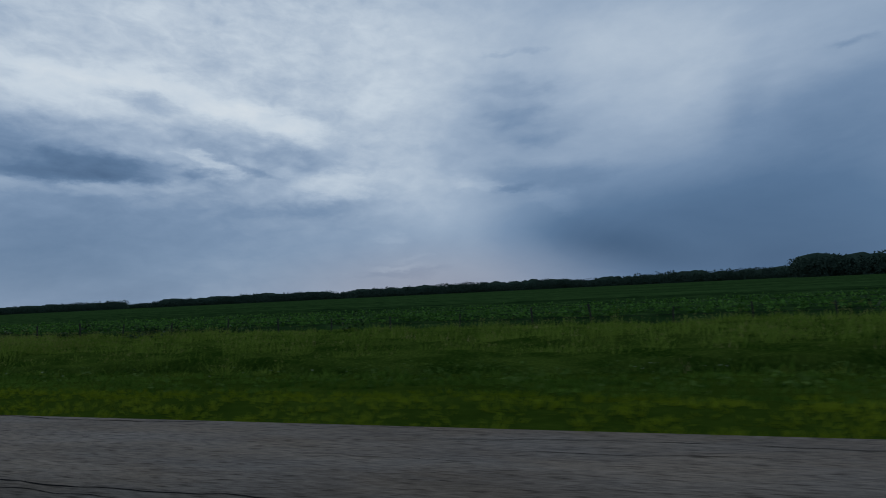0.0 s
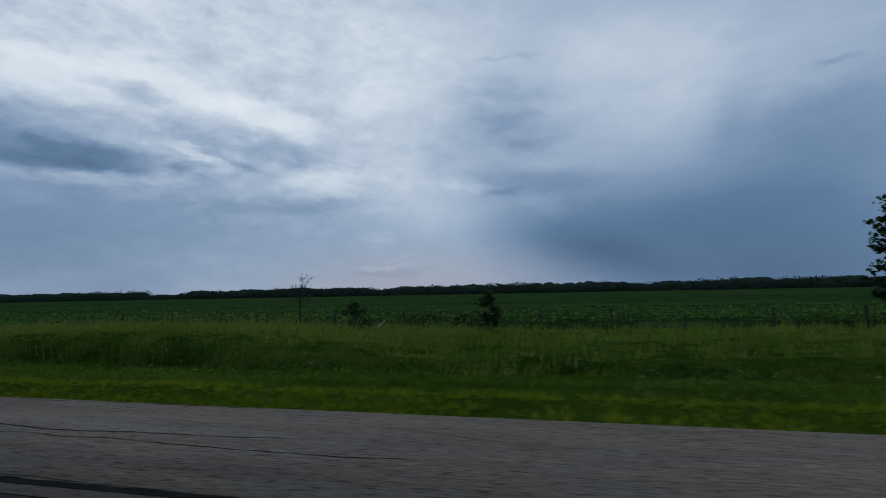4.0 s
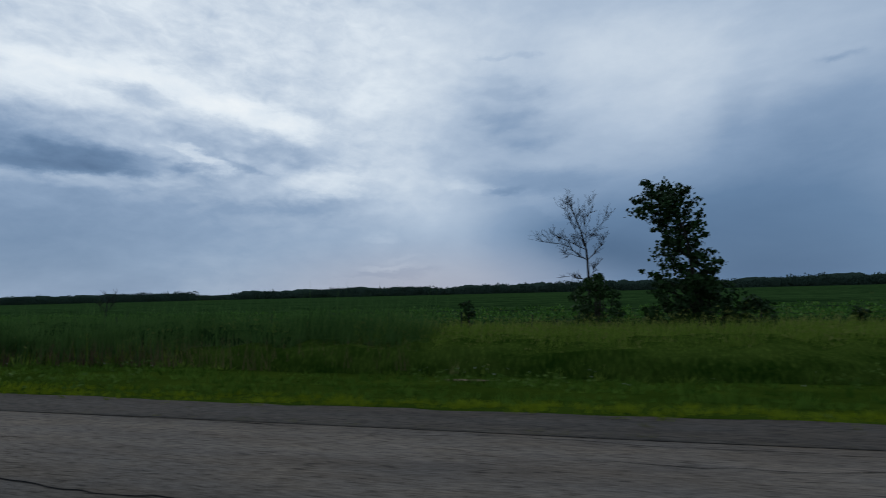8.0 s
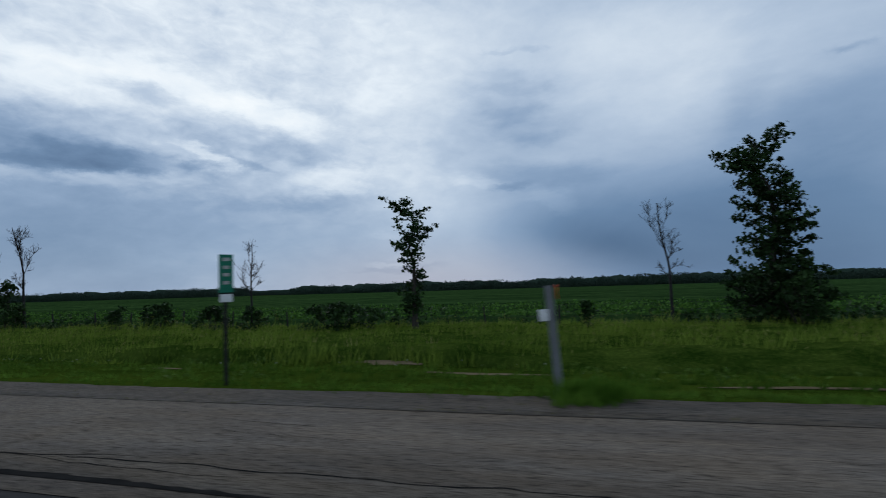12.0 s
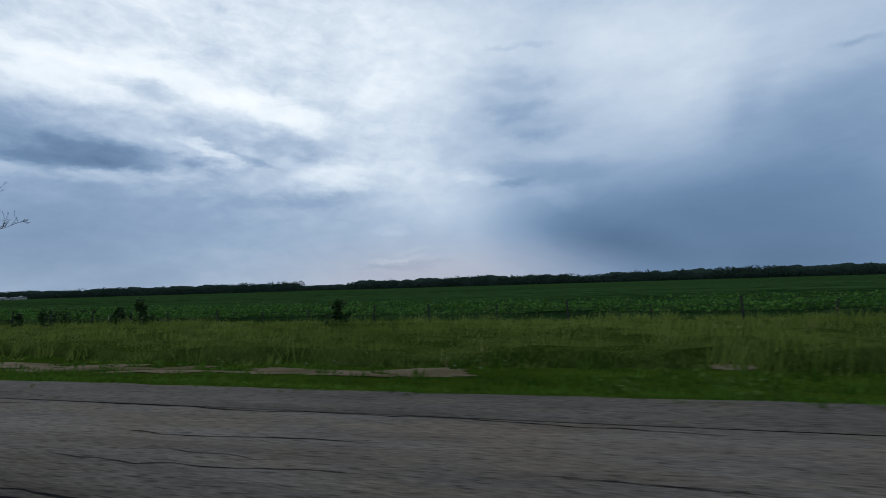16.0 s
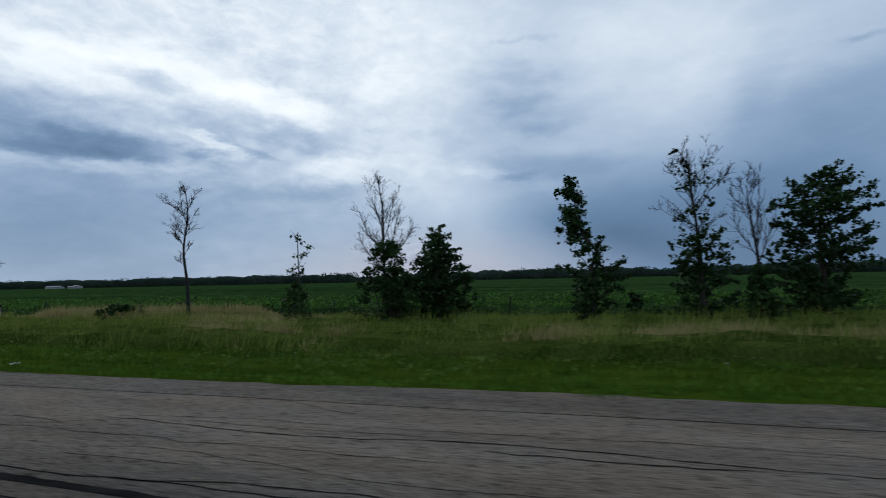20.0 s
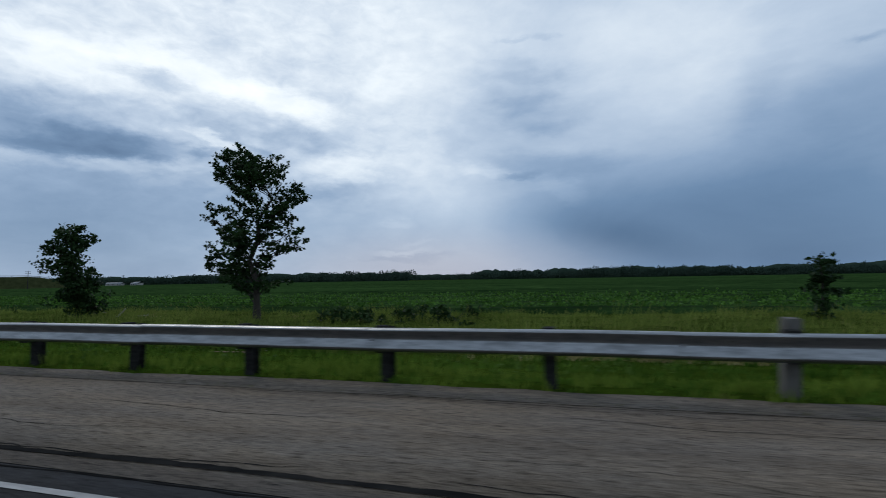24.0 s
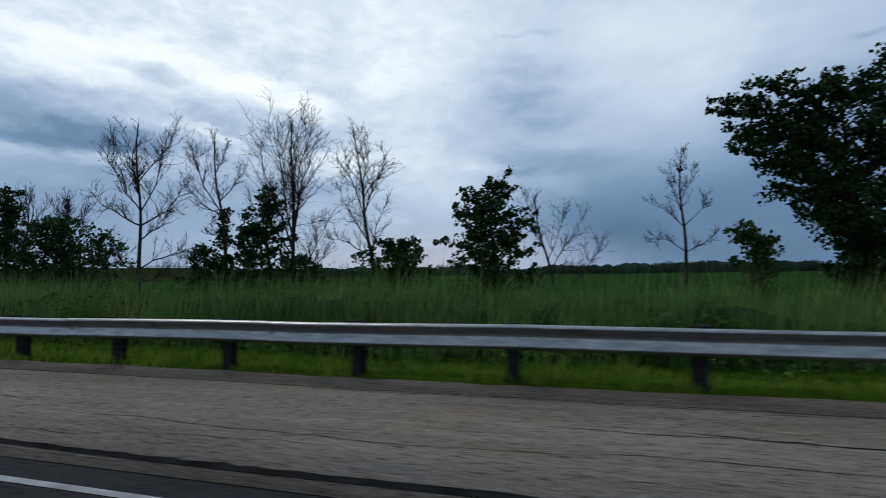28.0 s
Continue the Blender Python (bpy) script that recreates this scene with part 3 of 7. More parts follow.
# wandering cracks, filled with tar, mostly lengthwise
def crack_field():
    r = np.random.default_rng(21)
    v, f = [], []

    def crack(x, y, length, wander, width, slant):
        step = 0.16
        n = max(4, int(length / step))
        t = np.arange(n)
        px = x - t * step
        py = y + slant * t * step + np.cumsum(r.normal(0, wander, n)) + 0.04 * np.sin(t * 0.21 + x)
        py = np.clip(py, 0.6, SEAM - 0.03)
        w = width * (0.45 + 0.9 * r.random(n)) * np.clip(np.minimum(t, n - 1 - t) / 3.0 + 0.15, 0, 1)
        k = sum(len(a) for a in v)
        z = np.where(py < 3.0, 0.003, 0.0)
        v.append(np.concatenate([np.stack([px, py - w, z], 1), np.stack([px, py + w, z], 1)]))
        i = np.arange(n - 1)
        f.append(np.stack([k + i + 1, k + i, k + i + n, k + i + 1 + n], 1))

    x = 60.0
    while x > -960:
        crack(x, r.uniform(2.9, 5.4), r.uniform(2, 9), 0.016, r.uniform(0.0035, 0.0095), r.normal(0, 0.006))
        x -= r.exponential(2.4)
    x = 60.0
    while x > -960:
        crack(x, r.uniform(3.4, 5.4), r.uniform(0.6, 3), 0.03, r.uniform(0.002, 0.005), r.normal(0, 0.12))
        x -= r.exponential(2.0)
    x = 60.0
    while x > -960:
        crack(x, r.choice([2.90, 2.93, 3.2]) + r.normal(0, 0.03), r.uniform(10, 30), 0.012, r.uniform(0.007, 0.015), r.normal(0, 0.002))
        x -= r.exponential(16.0)
    x = 60.0
    while x > -960:  # the joint along the shoulder's outer edge, open in places only
        crack(x, SEAM - 0.06, r.uniform(3, 10), 0.010, r.uniform(0.004, 0.009), r.normal(0, 0.004))
        x -= r.uniform(9, 26)
    return mesh_of("cracks", np.concatenate(v), np.concatenate(f), MAT_TAR)


tagged(new("sealed_cracks", crack_field()), "dark wandering cracks in the shoulder asphalt", "pavement cracks", kind="stuff")


# oily stains and tar patches on the shoulder
DIRT = []


def blot(name, x, y, sx, sy, z, mat, seed, label, category, drape=False):
    r = np.random.default_rng(seed)
    n = 26
    a = np.linspace(0, 2 * math.pi, n, endpoint=False)
    rad = 1 + 0.22 * np.sin(2 * a + r.random() * 6) + 0.16 * np.sin(5 * a + r.random() * 6) + r.normal(0, 0.08, n)
    px, py = x + sx * rad * np.cos(a), y + sy * rad * np.sin(a)
    if drape:
        DIRT.append((x, y, sx, sy))
    v, f = [], []
    for ring, s in enumerate((1.0, 0.6)):
        qx, qy = x + (px - x) * s, y + (py - y) * s
        qz = land(qx, qy) + 0.012 + 0.015 * ring if drape else np.full(n, z)
        v += list(zip(qx, qy, qz))
    v.append((x, y, float(land(np.array([x]), np.array([y]))[0]) + 0.035 if drape else z))
    for i in range(n):
        j = (i + 1) % n
        f += [(i, j, n + j), (i, n + j, n + i), (n + i, n + j, 2 * n)]
    return tagged(new(name, mesh_of(name, v, f, mat, True)), label, category, kind="structure")


blot("dirt_patch", -543.0, 15.4, 2.2, 0.43, 0, MAT_DIRT, 51, "patch of bare pale soil in the verge", "bare ground", True)
blot("dirt_patch", -539.7, 15.5, 1.7, 0.37, 0, MAT_DIRT, 52, "patch of bare pale soil in the verge", "bare ground", True)
blot("dirt_patch", -537.4, 15.3, 0.8, 0.34, 0, MAT_DIRT, 53, "patch of bare pale soil in the verge", "bare ground", True)
blot("dirt_patch", -422.8, 15.5, 1.6, 0.31, 0, MAT_DIRT, 54, "patch of bare pale soil in the verge", "bare ground", True)
blot("dirt_patch", -428.3, 15.3, 0.3, 0.28, 0, MAT_DIRT, 55, "patch of bare pale soil in the verge", "bare ground", True)
blot("dirt_patch", -416.9, 15.3, 0.7, 0.28, 0, MAT_DIRT, 56, "patch of bare pale soil in the verge", "bare ground", True)
blot("dirt_patch", -386.5, 13.2, 1.8, 0.37, 0, MAT_DIRT, 57, "patch of bare pale soil in the verge", "bare ground", True)
blot("dirt_patch", -380.1, 10.1, 1.4, 0.40, 0, MAT_DIRT, 58, "patch of bare pale soil in the verge", "bare ground", True)
blot("dirt_patch", -377.1, 10.5, 1.1, 0.37, 0, MAT_DIRT, 59, "patch of bare pale soil in the verge", "bare ground", True)
blot("dirt_patch", -373.3, 15.4, 2.4, 0.52, 0, MAT_DIRT, 60, "patch of bare pale soil in the verge", "bare ground", True)
blot("dirt_patch", -370.0, 15.2, 0.9, 0.31, 0, MAT_DIRT, 61, "patch of bare pale soil in the verge", "bare ground", True)
blot("dirt_patch", -390.2, 15.6, 1.2, 0.34, 0, MAT_DIRT, 62, "patch of bare pale soil in the verge", "bare ground", True)
blot("dirt_patch", -395.9, 12.1, 0.7, 0.28, 0, MAT_DIRT, 63, "patch of bare pale soil in the verge", "bare ground", True)
blot("dirt_patch", -520.2, 11.6, 2.0, 0.37, 0, MAT_DIRT, 64, "patch of bare pale soil in the verge", "bare ground", True)
blot("dirt_patch", -517.0, 13.3, 1.7, 0.46, 0, MAT_DIRT, 65, "patch of bare pale soil in the verge", "bare ground", True)
blot("dirt_patch", -508.1, 15.6, 0.8, 0.34, 0, MAT_DIRT, 66, "patch of bare pale soil in the verge", "bare ground", True)
blot("dirt_patch", -504.0, 12.3, 1.2, 0.40, 0, MAT_DIRT, 67, "patch of bare pale soil in the verge", "bare ground", True)
blot("dirt_patch", -593.0, 9.2, 1.7, 0.34, 0, MAT_DIRT, 68, "patch of bare pale soil in the verge", "bare ground", True)
blot("dirt_patch", -603.1, 8.4, 0.6, 0.31, 0, MAT_DIRT, 69, "patch of bare pale soil in the verge", "bare ground", True)
blot("dirt_patch", -669.1, 11.4, 1.2, 0.37, 0, MAT_DIRT, 70, "patch of bare pale soil in the verge", "bare ground", True)
blot("dirt_patch", -670.7, 13.9, 1.2, 0.34, 0, MAT_DIRT, 71, "patch of bare pale soil in the verge", "bare ground", True)
blot("dirt_patch", -308.4, 12.3, 0.9, 0.34, 0, MAT_DIRT, 72, "patch of bare pale soil in the verge", "bare ground", True)
blot("dirt_patch", -258.7, 13.6, 0.6, 0.28, 0, MAT_DIRT, 73, "patch of bare pale soil in the verge", "bare ground", True)
blot("dirt_patch", -779.7, 14.2, 0.9, 0.31, 0, MAT_DIRT, 74, "patch of bare pale soil in the verge", "bare ground", True)
blot("tar_stain", -755.3, 4.84, 0.53, 0.39, 0.0, MAT_TAR_STAIN, 75, "dark oily stain on the shoulder", "stain")
blot("tar_stain", -752.1, 5.10, 0.45, 0.42, 0.0, MAT_TAR_STAIN, 76, "dark oily stain on the shoulder", "stain")
blot("tar_stain", -798.2, 5.28, 0.24, 0.16, 0.0, MAT_TAR_STAIN, 77, "dark oily stain on the shoulder", "stain")
blot("tar_stain", -614.6, 4.72, 0.13, 0.11, 0.0, MAT_TAR_STAIN, 78, "dark oily stain on the shoulder", "stain")
blot("tar_stain", -799.2, 4.85, 0.14, 0.06, 0.0, MAT_TAR_STAIN, 79, "dark oily stain on the shoulder", "stain")
blot("tar_stain", -834.4, 4.30, 0.17, 0.05, 0.0, MAT_TAR_STAIN, 80, "dark oily stain on the shoulder", "stain")
blot("tar_stain", -754.4, 5.10, 0.43, 0.29, 0.0, MAT_TAR_STAIN, 81, "dark oily stain on the shoulder", "stain")
blot("tar_stain", -757.5, 4.59, 0.22, 0.09, 0.0, MAT_TAR_STAIN, 82, "dark oily stain on the shoulder", "stain")
blot("dirt_patch", -540.6, 11.6, 1.5, 0.74, 0, MAT_DIRT, 90, "patch of bare brown soil in the verge", "bare ground", True)
blot("dirt_patch", -540.4, 12.2, 1.1, 0.53, 0, MAT_DIRT, 91, "patch of bare brown soil in the verge", "bare ground", True)
blot("dirt_patch", -522.4, 11.2, 1.0, 0.71, 0, MAT_DIRT, 92, "patch of bare brown soil in the verge", "bare ground", True)
blot("dirt_patch", -530.9, 12.7, 1.4, 0.93, 0, MAT_DIRT, 93, "patch of bare brown soil in the verge", "bare ground", True)
blot("dirt_patch", -535.0, 12.9, 1.4, 0.60, 0, MAT_DIRT, 94, "patch of bare brown soil in the verge", "bare ground", True)
blot("dirt_patch", -543.0, 13.9, 0.9, 0.61, 0, MAT_DIRT, 95, "patch of bare brown soil in the verge", "bare ground", True)
blot("dirt_patch", -518.0, 12.7, 1.1, 0.84, 0, MAT_DIRT, 96, "patch of bare brown soil in the verge", "bare ground", True)
blot("dirt_patch", -542.2, 13.1, 1.0, 0.50, 0, MAT_DIRT, 97, "patch of bare brown soil in the verge", "bare ground", True)
blot("dirt_patch", -524.5, 13.8, 0.8, 0.77, 0, MAT_DIRT, 98, "patch of bare brown soil in the verge", "bare ground", True)
blot("dirt_patch", -534.7, 13.2, 1.4, 0.56, 0, MAT_DIRT, 99, "patch of bare brown soil in the verge", "bare ground", True)
blot("dirt_patch", -519.8, 12.9, 1.4, 0.86, 0, MAT_DIRT, 100, "patch of bare brown soil in the verge", "bare ground", True)
blot("dirt_patch", -531.0, 13.2, 1.6, 0.50, 0, MAT_DIRT, 101, "patch of bare brown soil in the verge", "bare ground", True)
blot("dirt_patch", -519.2, 12.1, 1.1, 0.52, 0, MAT_DIRT, 102, "patch of bare brown soil in the verge", "bare ground", True)
blot("dirt_patch", -523.4, 11.7, 1.6, 0.59, 0, MAT_DIRT, 103, "patch of bare brown soil in the verge", "bare ground", True)
blot("dirt_patch", -527.3, 12.1, 1.3, 0.55, 0, MAT_DIRT, 104, "patch of bare brown soil in the verge", "bare ground", True)
blot("dirt_patch", -538.0, 13.2, 1.4, 0.73, 0, MAT_DIRT, 105, "patch of bare brown soil in the verge", "bare ground", True)
blot("dirt_patch", -517.2, 11.5, 1.5, 0.53, 0, MAT_DIRT, 106, "patch of bare brown soil in the verge", "bare ground", True)
blot("dirt_patch", -516.0, 12.8, 1.3, 0.94, 0, MAT_DIRT, 107, "patch of bare brown soil in the verge", "bare ground", True)
blot("dirt_patch", -521.0, 13.3, 0.7, 0.63, 0, MAT_DIRT, 108, "patch of bare brown soil in the verge", "bare ground", True)
blot("dirt_patch", -540.6, 11.4, 0.8, 0.88, 0, MAT_DIRT, 109, "patch of bare brown soil in the verge", "bare ground", True)
blot("dirt_patch", -539.5, 11.7, 1.1, 0.87, 0, MAT_DIRT, 110, "patch of bare brown soil in the verge", "bare ground", True)
blot("dirt_patch", -516.0, 13.1, 0.8, 0.72, 0, MAT_DIRT, 111, "patch of bare brown soil in the verge", "bare ground", True)
blot("dirt_patch", -523.2, 11.0, 1.3, 0.63, 0, MAT_DIRT, 112, "patch of bare brown soil in the verge", "bare ground", True)
blot("dirt_patch", -526.5, 12.9, 1.3, 0.71, 0, MAT_DIRT, 113, "patch of bare brown soil in the verge", "bare ground", True)
blot("dirt_patch", -527.5, 11.4, 1.1, 0.51, 0, MAT_DIRT, 114, "patch of bare brown soil in the verge", "bare ground", True)
blot("dirt_patch", -529.5, 12.5, 1.5, 0.65, 0, MAT_DIRT, 115, "patch of bare brown soil in the verge", "bare ground", True)
blot("dirt_patch", -542.5, 12.5, 0.8, 0.82, 0, MAT_DIRT, 116, "patch of bare brown soil in the verge", "bare ground", True)
blot("dirt_patch", -532.1, 12.0, 1.6, 0.65, 0, MAT_DIRT, 117, "patch of bare brown soil in the verge", "bare ground", True)
blot("dirt_patch", -533.2, 11.9, 1.1, 0.50, 0, MAT_DIRT, 118, "patch of bare brown soil in the verge", "bare ground", True)
blot("dirt_patch", -527.7, 13.7, 1.2, 0.82, 0, MAT_DIRT, 119, "patch of bare brown soil in the verge", "bare ground", True)
blot("dirt_patch", -516.5, 13.5, 1.4, 0.86, 0, MAT_DIRT, 120, "patch of bare brown soil in the verge", "bare ground", True)
blot("dirt_patch", -520.0, 11.6, 1.1, 0.62, 0, MAT_DIRT, 121, "patch of bare brown soil in the verge", "bare ground", True)


# ---- far fields, woods and skyline ----
def soy_canopy(x, y):
    ridge = 0.10 * np.sin(y / 0.76 * 2 * math.pi) * (y < 52)
    return PLAIN - fall(y) + 0.32 + ridge * 0.6 + 0.06 * waves(x, y, 1.7, 5) + 0.05 * waves(x, y, 0.7, 9) - 0.5 * (y < 28.2)


fx = np.concatenate([np.arange(-3400, -1040, 40.0), np.arange(-1040, 80, 1.6), np.arange(90, 1500, 40.0)])
fy = np.concatenate([[28.0], np.arange(28.3, 52, 0.38), np.arange(52.5, 100, 2.5), [105, 115, 130, 150, 180, 220, 280, 360, 470, 600, 760, 905]])
tagged(new("soybean_field", grid_mesh("soybean_field", fx, fy, soy_canopy, MAT_FIELD)), "wide flat dark green soybean field in rows", "crop field", kind="structure")


def leaf_quads(centres, size, r, aspect=0.6, droop=0.0):
    """Kite-shaped leaves, one quad each, turned at random."""
    n = len(centres)
    a = r.normal(0, 1, (n, 3))
    a[:, 2] -= droop
    a /= np.linalg.norm(a, axis=1, keepdims=True)
    b = np.cross(a, r.normal(0, 1, (n, 3)))
    b /= np.linalg.norm(b, axis=1, keepdims=True) + 1e-9
    s = (size * r.uniform(0.6, 1.35, n))[:, None]
    p0, p2 = centres - a * s * 0.5, centres + a * s * 0.5
    side = b * s * aspect * 0.5
    mid = centres - a * s * 0.06
    v = np.stack([p0, mid + side, p2, mid - side], 1).reshape(-1, 3)
    return v, np.arange(4 * n).reshape(n, 4)


def woods(name, x0, x1, y, depth, height, spacing, seed, label, gaps=0.0, leaf=2.1, per=96):
    """A far wood edge: rows of rounded crowns of many leaf clumps, their trunks lost in the undergrowth."""
    r = np.random.default_rng(seed)
    cs = []
    foot = PLAIN - float(fall(y))
    for row in range(3):
        x = x0
        while x < x1:
            x += spacing * r.uniform(0.3, 1.4)
            if r.random() < gaps:
                continue
            roll = 0.09 * math.sin(x / 71.0 + seed) + 0.08 * math.sin(x / 27.0 + 2 * seed) + 0.06 * math.sin(x / 11.3) + (0.16 if r.random() < 0.05 else 0.0)
            h = height * (0.63 + 0.30 * r.random() ** 1.5 + roll + 0.05 * row) * (0.55 if row == 0 and r.random() < 0.4 else 1.0)
            w = spacing * r.uniform(0.5, 1.7)
            p = r.normal(0, 1, (per, 3))
            p /= np.linalg.norm(p, axis=1, keepdims=True)
            p *= r.uniform(0.4, 1.0, (per, 1)) ** 0.5
            cs.append(np.stack([x + p[:, 0] * w, y + row * depth / 4 + p[:, 1] * w, foot + h * 0.43 + p[:, 2] * h * 0.27], 1))
            n = per // 3
            cs.append(np.stack([x + r.uniform(-w, w, n), y + row * depth / 4 + r.uniform(-w, w, n), foot + r.uniform(0.02, 0.45, n) * h], 1))
    v, f = leaf_quads(np.concatenate(cs), leaf, r, 0.85)
    v[:, 2] = np.maximum(v[:, 2], foot - 0.1)
    # the close-set inner growth, lower than the crowns and uneven on top
    xm = np.arange(x0 + 6, x1 - 2, 2.0)
    if gaps == 0.0:
        crowns = np.arange(x0, x1, 6.0) + r.normal(0, 3.0, len(np.arange(x0, x1, 6.0)))
        wide, tall = r.uniform(5.0, 12.0, len(crowns)), r.uniform(0.46, 0.62, len(crowns)) + 0.10 * waves(crowns, crowns * 0, 26.0, seed)
        dome = np.sqrt(np.clip(1 - ((xm[:, None] - crowns[None, :]) / wide[None, :]) ** 2, 0, 1))
        top = foot + height * (np.max(tall[None, :] * (0.70 + 0.30 * dome) * (dome > 0), axis=1, initial=0.36) + 0.05 * r.random(len(xm))) * np.clip(np.minimum(xm - x0, x1 - xm) / 14.0, 0.25, 1)
        yy = y + depth * 0.3 + 3 * waves(xm, xm * 0, 9.0, seed)
        n, k = len(xm), len(v)
        inner = np.concatenate([np.stack([xm, yy, np.full(n, foot - 0.2)], 1), np.stack([xm, yy + 2, top], 1), np.stack([xm, yy + 30, top - 1], 1)])
        i = np.arange(n - 1)
        g = np.concatenate([np.stack([i + a * n, i + 1 + a * n, i + 1 + (a + 1) * n, i + (a + 1) * n], 1) for a in (0, 1)])
        v, f = np.concatenate([v, inner]), np.concatenate([f, g + k])
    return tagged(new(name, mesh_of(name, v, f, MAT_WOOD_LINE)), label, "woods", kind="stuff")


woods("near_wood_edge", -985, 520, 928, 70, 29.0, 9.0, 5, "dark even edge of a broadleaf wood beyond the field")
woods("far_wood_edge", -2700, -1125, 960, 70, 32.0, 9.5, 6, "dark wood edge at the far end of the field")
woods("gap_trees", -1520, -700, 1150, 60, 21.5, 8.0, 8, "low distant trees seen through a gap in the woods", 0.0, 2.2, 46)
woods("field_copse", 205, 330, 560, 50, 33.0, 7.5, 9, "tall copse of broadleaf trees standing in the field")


# ---- steel guardrail ----
def beam_profile():
    """Outline of a W-shaped rail, (towards the road, up), 0.31 m high."""
    low = [(0.004, -0.158), (-0.010, -0.154), (-0.050, -0.138), (-0.078, -0.116), (-0.083, -0.104), (-0.080, -0.092), (-0.050, -0.050), (-0.018, -0.006)]
    high = [(-0.012, 0.010), (-0.036, 0.056), (-0.068, 0.106), (-0.080, 0.124), (-0.078, 0.136), (-0.066, 0.144), (-0.02, 0.156), (0.004, 0.158)]
    return low + high


def rail_panel_mesh(length, seed):
    r = np.random.default_rng(seed)
    prof = beam_profile()
    back = [(a + 0.006, b) for a, b in reversed(prof)]
    loop = prof + back
    n = 13
    v, f = [], []
    for i in range(n):
        s = i / (n - 1)
        bow = 0.006 * math.sin(s * math.pi * 2 + seed) + 0.004 * r.normal()
        sag = 0.007 * math.sin(s * math.pi + 2.0 * seed)
        for a, b in loop:
            v.append((s * length, a + bow, b + sag))
    k = len(loop)
    for i in range(n - 1):
        for j in range(k):
            f.append((i * k + j, i * k + (j + 1) % k, (i + 1) * k + (j + 1) % k, (i + 1) * k + j))
    return mesh_of("rail_panel", v, f, MAT_GALV)


POST_START, POST_STEP = -801.86, 2.226


def guardrail(x_end, x_far):
    r = random.Random(4)
    g = new("guardrail")
    g.location = (x_end, RAIL, 0)
    tagged(g, "galvanised W-beam guardrail on dark posts beside the shoulder", "guardrail")
    panels = [rail_panel_mesh(3.87, s) for s in range(5)]
    ibeam = bmesh.new()
    for sy, at in ((0.012, -0.075), (0.012, 0.075)):
        box_bm(0.15, sy, 1.25, (0, at, 0.08), bm=ibeam)
    box_bm(0.02, 0.14, 1.25, (0, 0, 0.08), bm=ibeam)
    post = bm_mesh("post", ibeam, MAT_STEEL_POST)
    block = box_mesh("spacer_block", 0.15, 0.19, 0.36, MAT_STEEL_POST, bevel=0.008)
    timber = box_mesh("timber_post", 0.16, 0.2, 1.56, MAT_TIMBER, (0, 0, 0.08), 0.01)
    bolt_bm = bmesh.new()
    bmesh.ops.create_uvsphere(bolt_bm, u_segments=8, v_segments=5, radius=0.022)
    bolt = bm_mesh("bolt", bolt_bm, MAT_GALV)
    x = 0.0
    i = 0
    while x_end + x > x_far:
        x -= 3.81
        part("rail_panel", panels[i % 5], g, at=pose(x, -0.10 + r.uniform(-0.002, 0.002), 0.565 + r.uniform(-0.004, 0.004), r.uniform(-0.5, 0.5), r.uniform(-0.05, 0.05), 0))
        part("bolt", bolt, g, at=pose(x + 0.1, -0.115, 0.565))
        i += 1
    places = [-1.81, -3.85, -5.25, -6.85, -8.25, -10.2]
    x = POST_START - x_end + POST_STEP * math.floor((places[-1] - 1.2 + x_end - POST_START) / POST_STEP)
    while x_end + x > x_far:
        places.append(x)
        x -= POST_STEP if x_end + x > -850 else 2.195
    for n, x in enumerate(places):
        wooden = n < 6
        lean = 4.0 if wooden else 1.6
        part("timber_post" if wooden else "post", timber if wooden else post, g, "weathered square timber post" if wooden else "", pose(x, 0.21, 0, r.uniform(-lean, lean), r.uniform(-lean, lean), r.uniform(-5, 5)))
        part("spacer_block", block, g, "", pose(x, 0.03, 0.56))
    # rounded corrugated end shell, buried foot block and ground strut
    prof_v, prof_f = [], []
    rings, segs = 41, 22
    for i in range(rings):
        z = 0.22 + 0.60 * i / (rings - 1)
        rad = 0.285 + 0.014 * math.sin(i / (rings - 1) * 2 * math.pi * 10)
        for j in range(segs):
            a = math.pi * (0.62 - 1.75 * j / (segs - 1))
            prof_v.append((0.18 + rad * math.cos(a), -0.06 + rad * math.sin(a), z))
    for i in range(rings - 1):
        for j in range(segs - 1):
            prof_f.append((i * segs + j, i * segs + j + 1, (i + 1) * segs + j + 1, (i + 1) * segs + j))
    shell = part("end_shell", mesh_of("end_shell", prof_v, prof_f, MAT_GALV, True), g, "rounded corrugated steel end cap, striped light and dark")
    solid = shell.modifiers.new("thickness", "SOLIDIFY")
    solid.thickness = 0.008
    # a black strip lies along each groove of the shell
    for i in range(10):
        band = []
        for zz in (-0.0155, 0.0155):
            for j in range(segs):
                a = math.pi * (0.62 - 1.75 * j / (segs - 1))
                z = 0.22 + 0.6 * (i + 0.75) / 10 + zz
                band.append((0.18 + 0.282 * math.cos(a), -0.06 + 0.282 * math.sin(a), z))
        bf = [(j, j + 1, segs + j + 1, segs + j) for j in range(segs - 1)]
        part("dark_band", mesh_of("dark_band", band, bf, MAT_BLACK, True), shell, "black groove of the corrugated cap")
    part("foot_block", box_mesh("foot_block", 0.25, 0.24, 0.42, MAT_TIMBER, (0.05, 0.12, 0.02), 0.015), g, "dark timber foot block")
